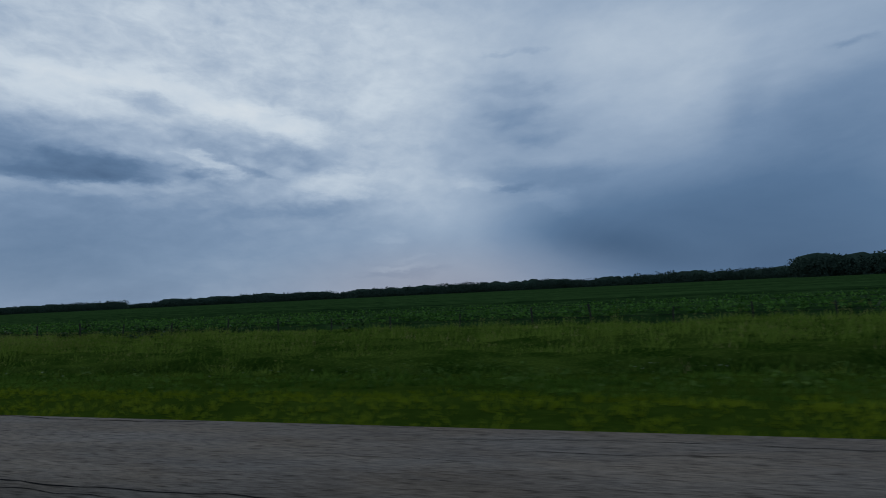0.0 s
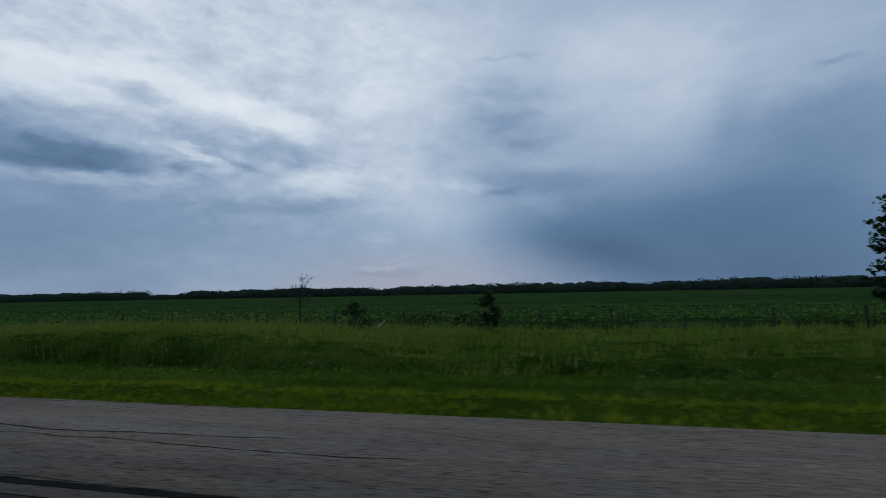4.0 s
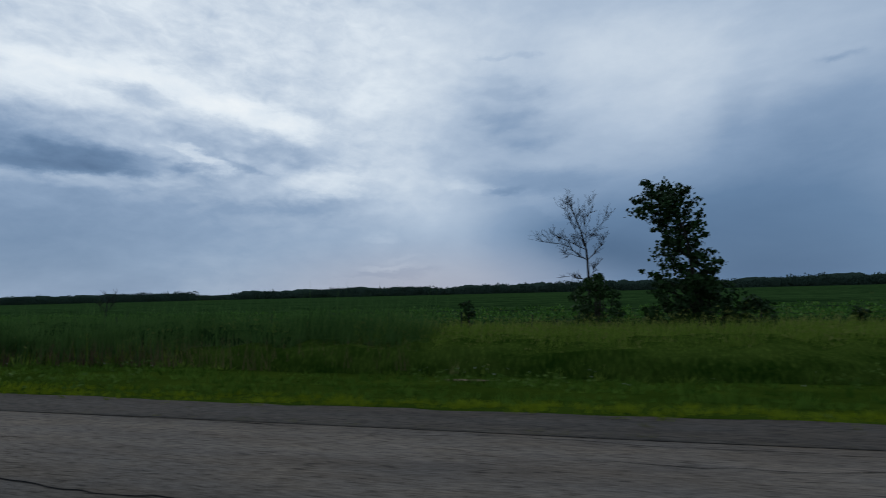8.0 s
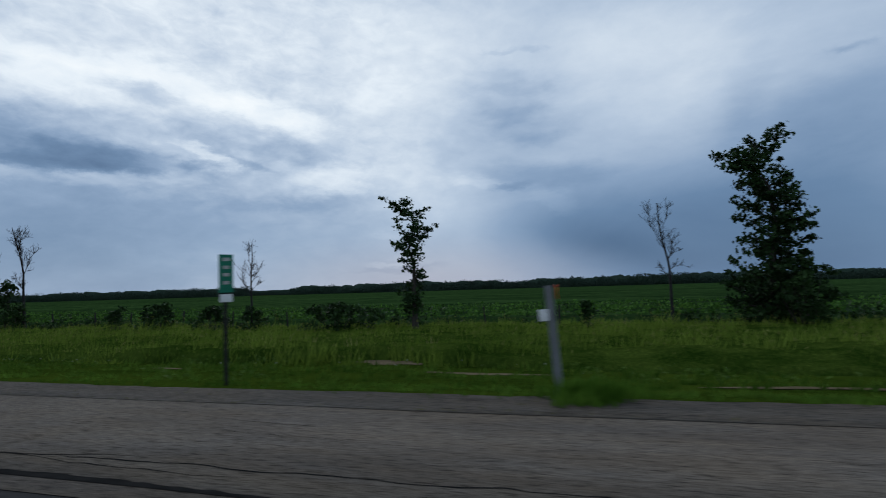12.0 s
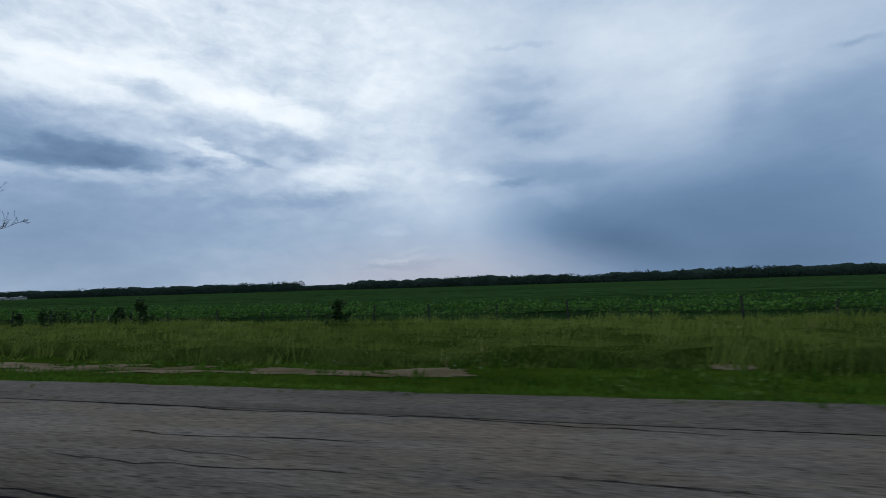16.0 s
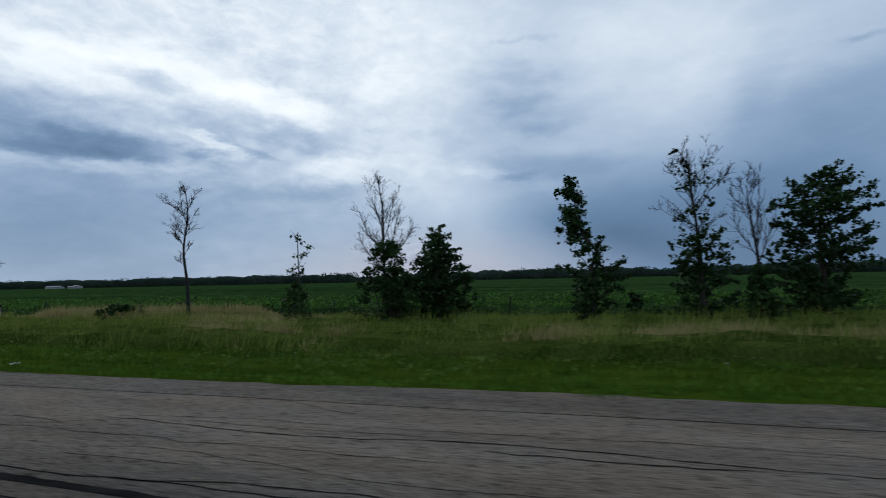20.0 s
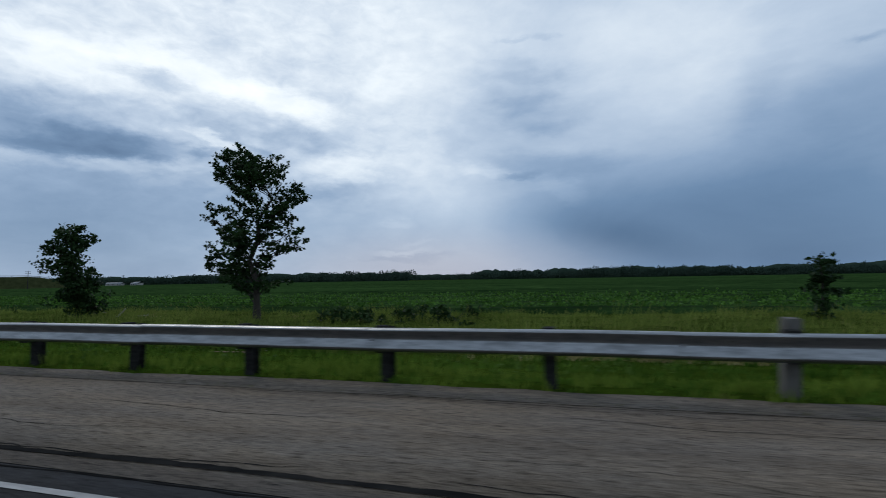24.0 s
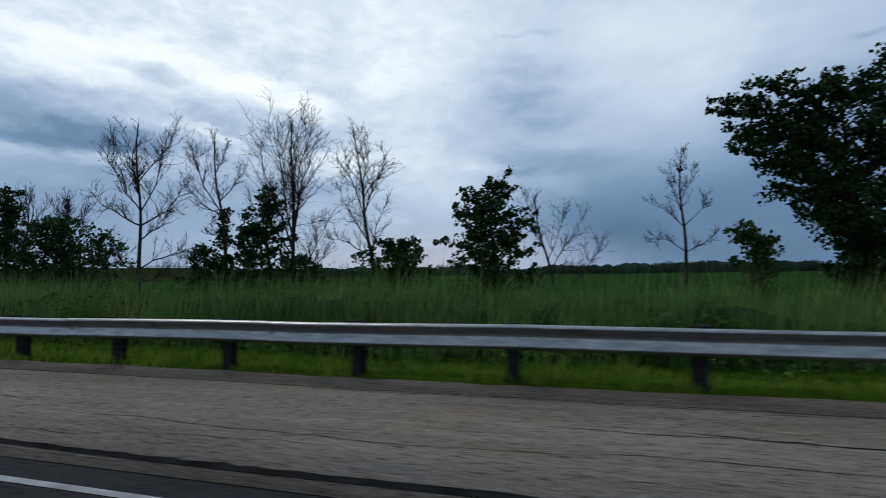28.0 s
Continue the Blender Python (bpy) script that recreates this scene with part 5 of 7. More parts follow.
# crown outlines: (height, reach to the left, reach to the right) as shares of the tree's own size
CROWNS = {
    "column": ((0.05, 0.6, 0.6), (0.3, 0.9, 0.9), (0.6, 0.7, 0.8), (0.85, 0.7, 0.5), (1.0, 0.25, 0.2)),
    "cone": ((0.03, 0.4, 0.2), (0.13, 0.68, 0.3), (0.23, 0.4, 0.24), (0.31, 1.0, 1.0), (0.37, 0.95, 0.5), (0.45, 0.36, 0.8), (0.52, 0.6, 0.48), (0.64, 0.96, 0.0), (0.72, 0.64, -0.1), (0.86, 0.74, -0.17), (0.95, 0.56, -0.28), (1.0, 0.48, -0.31)),
    "round": ((0.06, 0.3, 0.3), (0.25, 0.85, 0.9), (0.5, 1.0, 1.0), (0.75, 0.9, 0.8), (1.0, 0.35, 0.35)),
    "tall": ((0.2, 0.1, 0.2), (0.25, 0.4, 0.25), (0.29, 0.98, 0.3), (0.38, 1.0, 0.45), (0.45, 0.7, 0.83), (0.52, 0.88, 0.87), (0.62, 0.74, 0.9), (0.70, 0.3, 1.0), (0.8, 0.67, 0.83), (0.9, 0.64, 0.68), (0.965, 0.5, 0.14), (1.0, 0.42, -0.3)),
    "oak": ((0.36, 0.1, 0.05), (0.44, 0.55, 0.2), (0.58, 0.8, 0.35), (0.72, 0.95, 0.5), (0.82, 1.0, 0.6), (0.88, 0.75, 0.9), (0.95, 0.7, 1.0), (1.0, 0.35, 0.85)),
    "lop": ((0.02, 0.6, 0.45), (0.22, 0.75, 0.93), (0.29, 0.75, 0.85), (0.40, 0.5, 0.75), (0.5, 0.25, 1.0), (0.63, 0.65, 0.85), (0.73, 0.35, 0.75), (0.86, 1.0, 0.55), (0.96, 0.35, 0.5), (1.0, 0.0, 0.3)),
    "plume": ((0.02, 0.5, 0.7), (0.12, 0.55, 0.95), (0.3, 0.65, 1.0), (0.4, 0.8, 0.95), (0.5, 0.55, 0.65), (0.6, 0.48, 0.4), (0.7, 0.6, 0.25), (0.82, 1.0, 0.15), (0.92, 0.8, 0.05), (1.0, 0.6, -0.4)),
    "lean": ((0.1, 0.1, 0.3), (0.18, 0.26, 0.7), (0.27, 0.4, 0.6), (0.37, 0.33, 0.63), (0.48, 0.4, 0.6), (0.55, 0.75, 0.78), (0.63, 0.85, 0.55), (0.71, 1.0, 1.0), (0.80, 0.78, 0.25), (0.88, 0.78, 0.2), (0.95, 0.67, -0.55), (1.0, 0.63, -1.2)),
    "broad": ((0.06, 0.4, 0.4), (0.13, 0.74, 0.56), (0.35, 0.95, 0.8), (0.64, 1.0, 1.0), (0.78, 0.87, 1.0), (0.87, 0.74, 0.74), (0.95, 0.13, 0.56), (1.0, -0.1, 0.4)),
    "parasol": ((0.1, 0.2, 0.6), (0.2, 0.25, 0.75), (0.34, 0.5, 0.92), (0.51, 0.98, 1.0), (0.73, 1.0, 0.75), (0.9, 0.9, 0.7), (1.0, 0.3, 0.3)),
    "tuft": ((0.35, 0.1, 0.1), (0.5, 0.6, 0.2), (0.7, 1.0, 0.2), (0.85, 0.9, 0.3), (1.0, 0.5, 0.1)),
    "bent": ((0.08, 0.2, 0.3), (0.3, 0.5, 0.8), (0.55, 0.9, 0.8), (0.75, 0.75, 1.0), (1.0, 0.95, -0.3)),
    "flag": ((0.12, 0.3, 0.2), (0.3, 0.35, 0.3), (0.42, 0.2, 0.45), (0.5, 0.5, 0.5), (0.62, 0.9, 0.4), (0.72, 0.6, 0.9), (0.8, 0.7, 1.0), (0.88, 0.6, 0.5), (0.95, 1.0, -0.2), (1.0, 1.0, -0.5)),
    "flat": ((0.08, 0.6, 0.6), (0.3, 0.9, 1.0), (0.5, 0.5, 0.5), (0.75, 1.0, 0.7), (1.0, 0.9, 0.4)),
    "ivy": ((0.05, 0.6, 0.9), (0.35, 0.7, 0.9), (0.6, 0.4, 0.7), (0.8, 1.0, 0.5), (1.0, 0.7, 0.2)),
    "sparse": ((0.08, 0.4, 0.5), (0.3, 0.9, 0.6), (0.55, 0.8, 0.7), (0.8, 1.0, 0.9), (1.0, 0.6, 0.5)),
    "wisp": ((0.55, 0.5, 0.5), (0.75, 0.9, 1.0), (1.0, 0.6, 0.6)),
    "thin": ((0.1, 0.6, 0.6), (0.5, 1.0, 1.0), (1.0, 0.3, 0.3)),
    "grand": ((0.1, 0.1, 0.1), (0.2, 0.25, 0.2), (0.3, 0.32, 0.35), (0.38, 0.4, 0.3), (0.46, 0.5, 0.2), (0.54, 0.74, 0.47), (0.64, 0.8, 0.8), (0.73, 0.95, 1.0), (0.83, 1.0, 1.0), (0.94, 0.9, 0.86), (0.98, 0.4, 0.6), (1.0, -0.05, 0.4)),
    "spire": ((0.03, 0.35, 0.45), (0.15, 0.5, 0.5), (0.28, 0.9, 0.25), (0.38, 1.0, 0.3), (0.45, 0.95, 0.75), (0.5, 0.6, 1.0), (0.58, 0.4, 0.5), (0.72, 0.4, 0.4), (0.85, 0.35, 0.45), (1.0, 0.1, 0.2)),
}
THICK = {"tuft": 0.8, "cone": 0.9, "lean": 0.9, "sparse": 0.45, "wisp": 0.18, "oak": 0.8, "tall": 0.72, "flat": 0.8, "thin": 0.7, "grand": 1.0, "parasol": 1.35, "spire": 0.75, "flag": 0.7}


LEAVES = 34


def leafy_tree(x, y, h, left, right, shape, seed):
    r = np.random.default_rng(seed)
    outline = np.array(CROWNS[shape])
    thick = THICK.get(shape, 1.0)
    t = new("leafy_tree")
    t.location = (x, y, rest(x, y))
    size = "tall broad" if h > 8 else ("slender" if left + right < 2.2 else "young" if h < 4 else "mid-sized")
    kind = {"sparse": "thin-leaved", "wisp": "half-dead", "lean": "wind-bent", "bent": "wind-bent", "flag": "wind-bent", "ivy": "vine-grown"}.get(shape, "dense dark green")
    tagged(t, f"{size} {kind} broadleaf tree in the fence row", "tree", "fence-row trees")
    # trunk follows the middle of the crown
    zt = np.linspace(0, 0.93, 9)
    mid = np.interp(zt, outline[:, 0], (outline[:, 2] * right - outline[:, 1] * left) / 2) * np.clip((zt - 0.1) / 0.5, 0, 1)
    pts = np.stack([mid * 0.8, 0.03 * h * np.sin(zt * 4 + r.random() * 6) * zt, zt * h - 0.25 * (zt == 0)], 1)
    r0 = (0.016 * h + 0.04) * (0.5 if shape in ("wisp", "sparse") else 1.0)
    rad = np.linspace(r0, 0.02, 9)
    rad[0] *= 1.3
    # boughs reach from the trunk to the outline; leaf sprays sit along them, with gaps of sky between
    depth = min((left + right) * 0.46, 3.2)
    area = h * (left + right) * 0.62
    z_low = outline[0, 0]
    n_boughs = int(np.clip(area * 1.35 * thick + h * 1.6, 8, 150))
    centres, radii, limbs = [], [], []
    for i in range(n_boughs):
        zf = z_low + (1.0 - z_low) * ((i + r.random()) / n_boughs) ** 0.9
        ragged = 1.0 + 0.3 * noise.noise(Vector((zf * h * 0.9, seed * 1.7, 3.0)))
        lo = np.interp(zf, outline[:, 0], outline[:, 1]) * left * ragged
        hi = np.interp(zf, outline[:, 0], outline[:, 2]) * right * (2.0 - ragged)
        side = (i * 0.618 + 0.12 * r.random()) % 1.0
        u_side = 0.5 - 0.5 * math.cos(side * math.pi)
        tip_x = -lo + (hi + lo) * u_side
        edge = 2 * min(u_side, 1 - u_side)
        tip_y = r.uniform(-1, 1) * depth * math.sqrt(max(0.05, edge))
        tip = np.array([tip_x, tip_y, zf * h - 0.08])
        axis_x = np.interp(zf, zt, pts[:, 0])
        u = np.clip(zf - 0.05 - 0.16 * abs(tip_x - axis_x) / (left + right) * 2 - 0.04 * r.random(), 0.05, 0.9)
        base = np.array([np.interp(u, zt, pts[:, a]) for a in range(3)])
        span = np.linalg.norm(tip - base)
        s = np.linspace(0, 1, 6)[:, None]
        path = base * (1 - s) + tip * s + np.array([0, 0, 1]) * (np.sin(s * math.pi) * 0.10 * span) + r.normal(0, 0.02 * span, (6, 3)) * np.sin(s * math.pi)
        limbs.append((path, np.linspace(0.22 * np.interp(u, zt, rad) + 0.012, 0.006, 6)))
        n_sprays = max(2, int(span / 0.30 * min(1.0, 0.35 + 0.65 * thick)))
        for k in range(n_sprays):
            f_at = 0.22 + 0.78 * (k + r.random()) / n_sprays
            p = np.array([np.interp(f_at, s[:, 0], path[:, a]) for a in range(3)])
            if thick < 0.6 and r.random() < 0.4:
                continue
            centres.append(p + r.normal(0, 0.10, 3))
            radii.append(r.uniform(0.15, 0.34) * (1.12 - 0.5 * f_at) * min(1.0, 0.62 + h * 0.05))
    # denser leaves round the stem
    for k in range(int(area * (2.6 if thick < 1.0 else 6.0 if h < 5.5 else 4.0) * (thick if thick > 0.6 else 0.1))):
        zf = r.uniform(z_low, 0.92)
        lo = np.interp(zf, outline[:, 0], outline[:, 1]) * left
        hi = np.interp(zf, outline[:, 0], outline[:, 2]) * right
        m = (hi - lo) / 2 + (r.uniform(-0.8, 0.8) if k % 2 and thick >= 1.0 else r.normal(0, 0.22)) * (hi + lo) / 2
        if noise.noise(Vector((m * 0.9 + seed, zf * h * 0.9, seed * 3.1))) > (-0.3 if thick >= 1.0 else -0.12):
            centres.append(np.array([m, r.normal(0, 0.3) * depth, zf * h - 0.1]))
            radii.append(r.uniform(0.22, 0.42) * min(1.0, 0.5 + h * 0.07))
    v, f = tubes([(pts, rad)], 8)
    v2, f2 = tubes(limbs, 4)
    part("trunk", mesh_of("trunk", np.concatenate([v, v2]), np.concatenate([f, f2 + len(v)]), MAT_BARK, True), t)
    leaves = []
    for c, q in zip(centres, radii):
        n = int(LEAVES * (0.35 + q * 2.2) * (1.0 if thick > 0.6 else 0.6))
        d = np.clip(r.normal(0, 0.6, (n, 3)), -1.1, 1.1) * q * np.array([r.uniform(1.0, 1.8), 1.2, r.uniform(0.5, 0.9)])
        tilt = r.normal(0.25 * np.sign(c[0] - 0.01), 0.4)
        d[:, 0], d[:, 2] = d[:, 0] * math.cos(tilt) - d[:, 2] * math.sin(tilt), d[:, 0] * math.sin(tilt) + d[:, 2] * math.cos(tilt)
        leaves.append(c + d)
    v, f = leaf_quads(np.concatenate(leaves), 0.20, r, 0.66, 0.3)
    v[:, 2] = np.maximum(v[:, 2], 0.02)
    part("crown", mesh_of("crown", v, f, MAT_LEAF_LIGHT if shape in ("sparse", "bent", "flat") else MAT_LEAF), t)


def shrub(x, y, h, width, seed):
    r = np.random.default_rng(seed)
    t = new("shrub")
    t.location = (x, y, rest(x, y))
    form = "low spreading" if width > 2.2 * h else ("upright vine-grown" if h > 1.6 * width else "rounded")
    tagged(t, f"{form} dark green shrub in the long grass", "shrub", "fence-row shrubs")
    count = int(np.clip(h * width * 10, 9, 90))
    cs, qs, stems = [], [], []
    for _ in range(count):
        zf = r.uniform(0.0, 1.0) ** 0.8
        w = width * 0.5 * math.sqrt(max(0.05, 1 - zf ** 2.2)) * (1 + 0.22 * math.sin(zf * 7 + seed))
        c = np.array([r.uniform(-w, w), r.uniform(-1, 1) * min(w, 1.2), max(zf * h - 0.1, 0.12)])
        cs.append(c)
        qs.append(r.uniform(0.16, 0.32) * min(1, 0.5 + h * 0.25))
        if r.random() < 0.5:
            s = np.linspace(0, 1, 4)[:, None]
            stems.append((np.array([c[0] * 0.3, c[1] * 0.3, -0.1]) * (1 - s) + c * s + r.normal(0, 0.02, (4, 3)), np.linspace(0.022, 0.006, 4)))
    if not stems:
        stems.append((np.array([[0, 0, -0.1], [0, 0, h * 0.5], [0.05, 0, h * 0.8]]), np.array([0.03, 0.02, 0.01])))
    v, f = tubes(stems, 4)
    part("stem", mesh_of("stem", v, f, MAT_BARK, True), t)
    leaves = []
    for c, q in zip(cs, qs):
        n = int(38 * (0.5 + q * 1.5))
        d = r.normal(0, 1, (n, 3))
        d *= (r.random((n, 1)) ** 0.45) / (np.linalg.norm(d, axis=1, keepdims=True) + 1e-9)
        leaves.append(c + d * q * np.array([1.3, 1.2, 0.95]))
    v, f = leaf_quads(np.concatenate(leaves), 0.19, r, 0.68, 0.2)
    v[:, 2] = np.maximum(v[:, 2], 0.0)
    part("foliage", mesh_of("foliage", v, f, MAT_VINE), t)
# fence-row trees, in the order in which the road passes them
bare_tree(-86.1, 26.5, 7.3, 4.4, 2.1, "side", 12,
          ((0, 0), (0.4, -0.02), (0.62, 0.09), (0.75, 0.19), (0.98, 0.19)),
          ((-1, 0.42, -1, 0.46), (-1, 0.42, -0.75, 0.345), (-1, 0.42, -0.25, 0.37), (-1, 0.45, -0.52, 0.58), (-1, 0.58, -0.2, 0.96), (-1, 0.62, 0.75, 0.76), (-1, 0.5, 0.97, 0.46), (-1, 0.45, 0.4, 0.42), (-1, 0.66, 0.44, 0.95), (-1, 0.5, -0.05, 0.69)))
leafy_tree(-113.9, 25.0, 6.0, 1.9, 1.1, "column", 13)
bare_tree(-142.6, 25.0, 3.3, 0.6, 0.7, "thin", 14)
bare_tree(-173.0, 25.0, 6.9, 1.5, 0.8, "thin", 16,
          ((0, 0), (0.5, -0.27), (0.74, -0.3), (0.9, -0.38), (1, -0.54)),
          ((-1, 0.72, -1, 0.82), (-1, 0.85, -0.77, 0.935), (-1, 0.6, 0.83, 0.74), (-1, 0.7, 0.25, 0.885), (-1, 0.45, 0.92, 0.57), (-1, 0.58, -0.6, 0.65)))
leafy_tree(-173.1, 25.0, 3.7, 1.1, 0.9, "ivy", 17)
bare_tree(-175.2, 25.0, 6.9, 2.0, 0.95, "fork", 15,
          ((0, 0), (0.3, -0.05), (0.45, -0.17), (0.62, -0.25), (0.8, -0.2), (0.98, -0.03)),
          ((-1, 0.42, -0.86, 0.51), (-1, 0.5, -0.97, 0.68), (-1, 0.55, -0.88, 0.74), (-1, 0.66, -1, 0.91), (-1, 0.7, -0.77, 0.97), (-1, 0.75, -0.28, 0.98), (-1, 0.52, 1, 0.64), (-1, 0.45, 0.6, 0.46)))
leafy_tree(-230.7, 25.0, 3.4, 2.0, 1.3, "flat", 18)
leafy_tree(-250.3, 25.5, 7.4, 3.2, 1.5, "plume", 20)
bare_tree(-255.1, 25.5, 6.9, 2.7, 1.2, "side", 19,
          ((0, 0), (0.35, 0), (0.6, -0.05), (0.8, -0.15), (1, -0.3)),
          ((-1, 0.55, -1, 0.7), (-1, 0.58, -0.78, 0.76), (-1, 0.5, -0.55, 0.58), (-1, 0.62, -0.33, 0.99), (-1, 0.35, -0.6, 0.415), (-1, 0.65, 1, 0.93), (-1, 0.6, 0.25, 0.99), (-1, 0.5, 0.85, 0.72), (-1, 0.4, 0.45, 0.52)))
leafy_tree(-261.0, 25.0, 1.8, 0.4, 0.4, "thin", 22)
bare_tree(-283.9, 25.0, 2.9, 0.7, 0.7, "thin", 21)
leafy_tree(-337.1, 25.0, 3.9, 0.9, 0.9, "bent", 23)
bare_tree(-355.2, 25.1, 8.8, 2.1, 2.0, "fork", 25,
          ((0, 0), (0.3, -0.08), (0.6, -0.12), (0.85, -0.1), (1, -0.05)),
          ((-1, 0.35, 0.6, 0.31), (-1, 0.42, 1, 0.52), (-1, 0.45, -0.5, 0.36), (-1, 0.5, 0.65, 0.7), (-1, 0.55, -0.7, 0.82), (-1, 0.5, -0.95, 0.72), (-1, 0.6, 0.5, 0.92), (-1, 0.7, -0.4, 0.93), (-1, 0.42, 0.95, 0.46), (-1, 0.4, -0.9, 0.47)))
leafy_tree(-357.0, 24.8, 9.3, 4.2, 1.3, "lean", 24)
leafy_tree(-375.4, 25.6, 9.1, 2.7, 1.9, "lop", 26)
bare_tree(-379.7, 25.4, 6.2, 1.1, 1.0, "thin", 27,
          ((0, 0), (0.5, -0.1), (1, -0.5)),
          ((-1, 0.5, 0.6, 0.62), (-1, 0.6, -0.9, 0.95), (-1, 0.55, 0.5, 0.8), (-1, 0.4, -0.6, 0.5), (-1, 0.45, 0.9, 0.47), (-1, 0.7, 0.1, 0.98)))
leafy_tree(-392.2, 24.5, 7.3, 1.7, 1.2, "flag", 28)
bare_tree(-402.4, 25.0, 5.3, 0.9, 0.9, "thin", 29,
          ((0, 0), (0.5, 0.05), (1, -0.1)),
          ((-1, 0.4, -0.9, 0.75), (-1, 0.5, 0.8, 0.8), (-1, 0.6, -0.4, 1), (-1, 0.45, 1, 0.55), (-1, 0.35, -0.8, 0.5)))
bare_tree(-420.2, 25.0, 7.6, 1.9, 1.1, "fork", 33,
          ((0, 0), (0.3, -0.05), (0.55, -0.15), (0.75, -0.45), (1, -1)),
          ((-1, 0.5, 1, 0.79), (-1, 0.4, 0.8, 0.44), (-1, 0.35, -0.9, 0.53), (-1, 0.62, -0.2, 0.94), (-1, 0.6, -1, 0.9), (-1, 0.7, -0.5, 0.97)))
bare_tree(-423.3, 25.0, 5.6, 0.5, 0.6, "thin", 32)
bare_tree(-424.8, 25.0, 7.3, 1.4, 0.9, "thin", 31,
          ((0, 0), (0.5, -0.1), (1, 0.1)),
          ((-1, 0.5, -0.9, 0.6), (-1, 0.5, -1, 0.78), (-1, 0.6, 0.7, 0.9), (-1, 0.55, 0.9, 0.72), (-1, 0.7, -0.4, 0.97), (-1, 0.4, -0.8, 0.5)))
leafy_tree(-428.2, 24.2, 7.4, 4.2, 3.3, "oak", 30)
bare_tree(-436.5, 24.9, 5.2, 0.9, 0.9, "thin", 34,
          ((0, 0), (0.5, 0.05), (1, -0.3)),
          ((-1, 0.45, -0.9, 0.9), (-1, 0.5, 1, 0.78), (-1, 0.6, 0.3, 0.9), (-1, 0.5, -0.5, 0.6), (-1, 0.45, 0.8, 0.6)))
bare_tree(-552.8, 25.0, 11.4, 4.0, 2.1, "open", 35,
          ((0, 0), (0.37, -0.02), (0.5, -0.17), (0.65, -0.27), (0.8, -0.4), (1, -0.7)),
          ((-1, 0.38, 0.48, 0.88), (0, 0.62, 1, 0.71), (0, 0.66, 0.95, 0.79), (0, 0.7, 0.35, 0.87), (-1, 0.52, -0.95, 0.69), (-1, 0.55, -0.9, 0.775), (-1, 0.6, -0.85, 0.83), (-1, 0.7, -0.6, 0.83), (-1, 0.78, -0.3, 0.92), (-1, 0.5, -0.6, 0.565), (-1, 0.62, 0, 0.75)))
leafy_tree(-561.7, 25.0, 3.9, 1.5, 0.9, "bent", 38)
bare_tree(-568.0, 24.8, 7.0, 2.1, 0.95, "open", 36,
          ((0, 0), (0.35, -0.04), (0.62, -0.12), (0.75, -0.2), (0.9, -0.5)),
          ((-1, 0.62, -0.95, 0.97), (0, 0.75, -1, 0.86), (0, 0.8, -0.55, 0.98), (-1, 0.62, 0.35, 1), (3, 0.8, 0.8, 0.93), (3, 0.75, 0.6, 0.8), (-1, 0.55, 0.95, 0.61), (-1, 0.5, -0.6, 0.58), (-1, 0.7, -0.75, 0.75)))
bare_tree(-572.8, 25.0, 4.2, 0.5, 0.2, "side", 44)
bare_tree(-573.5, 25.0, 4.1, 1.1, 0.7, "fork", 37)
leafy_tree(-585.7, 26.2, 4.2, 0.9, 1.0, "column", 43)
leafy_tree(-587.5, 26.2, 5.6, 1.5, 1.2, "sparse", 42)
leafy_tree(-592.3, 25.5, 4.2, 1.6, 0.9, "bent", 41)
leafy_tree(-596.5, 25.5, 3.3, 1.3, 1.2, "flat", 40)
leafy_tree(-600.8, 25.0, 1.9, 0.3, 0.4, "column", 45)
leafy_tree(-603.9, 23.9, 5.4, 2.1, 1.0, "flat", 39)
bare_tree(-607.6, 25.0, 3.0, 0.4, 0.4, "thin", 47)
bare_tree(-610.1, 25.0, 3.7, 0.3, 0.4, "thin", 46)
bare_tree(-613.5, 25.0, 4.5, 0.9, 1.0, "round", 48)
bare_tree(-616.3, 25.0, 5.7, 1.0, 0.9, "fork", 51)
leafy_tree(-617.7, 25.0, 6.1, 1.6, 0.8, "sparse", 50)
bare_tree(-617.8, 25.0, 9.5, 1.8, 0.6, "thin", 49)
bare_tree(-618.9, 25.0, 5.3, 0.6, 0.5, "thin", 64)
leafy_tree(-620.1, 25.0, 2.5, 0.7, 0.7, "flat", 63)
bare_tree(-621.6, 24.3, 6.0, 2.3, 1.1, "round", 52,
          ((0, 0), (0.45, 0), (0.65, -0.1), (1, -0.2)),
          ((-1, 0.6, -1, 0.7), (-1, 0.65, -0.5, 0.9), (-1, 0.62, 1, 0.93), (-1, 0.5, 0.6, 0.55), (-1, 0.68, 0.2, 0.98), (-1, 0.55, -0.4, 0.75)))
leafy_tree(-625.7, 25.0, 3.9, 0.6, 0.7, "column", 62)
bare_tree(-625.9, 25.0, 7.7, 0.9, 0.8, "fork", 61)
leafy_tree(-629.8, 25.6, 6.8, 2.4, 2.3, "broad", 53)
bare_tree(-632.5, 25.0, 7.0, 1.0, 0.8, "fork", 60)
leafy_tree(-634.7, 25.0, 8.0, 2.0, 0.7, "wisp", 59)
bare_tree(-634.8, 25.0, 8.2, 2.0, 1.4, "side", 57,
          ((0, 0), (0.42, -0.1), (0.6, -0.1), (0.8, -0.12), (1, -0.25)),
          ((-1, 0.5, -1, 0.68), (-1, 0.62, 0.9, 0.82), (-1, 0.65, 0.5, 0.99), (-1, 0.68, -0.7, 0.9), (-1, 0.7, -0.35, 1), (-1, 0.45, 0.8, 0.6)))
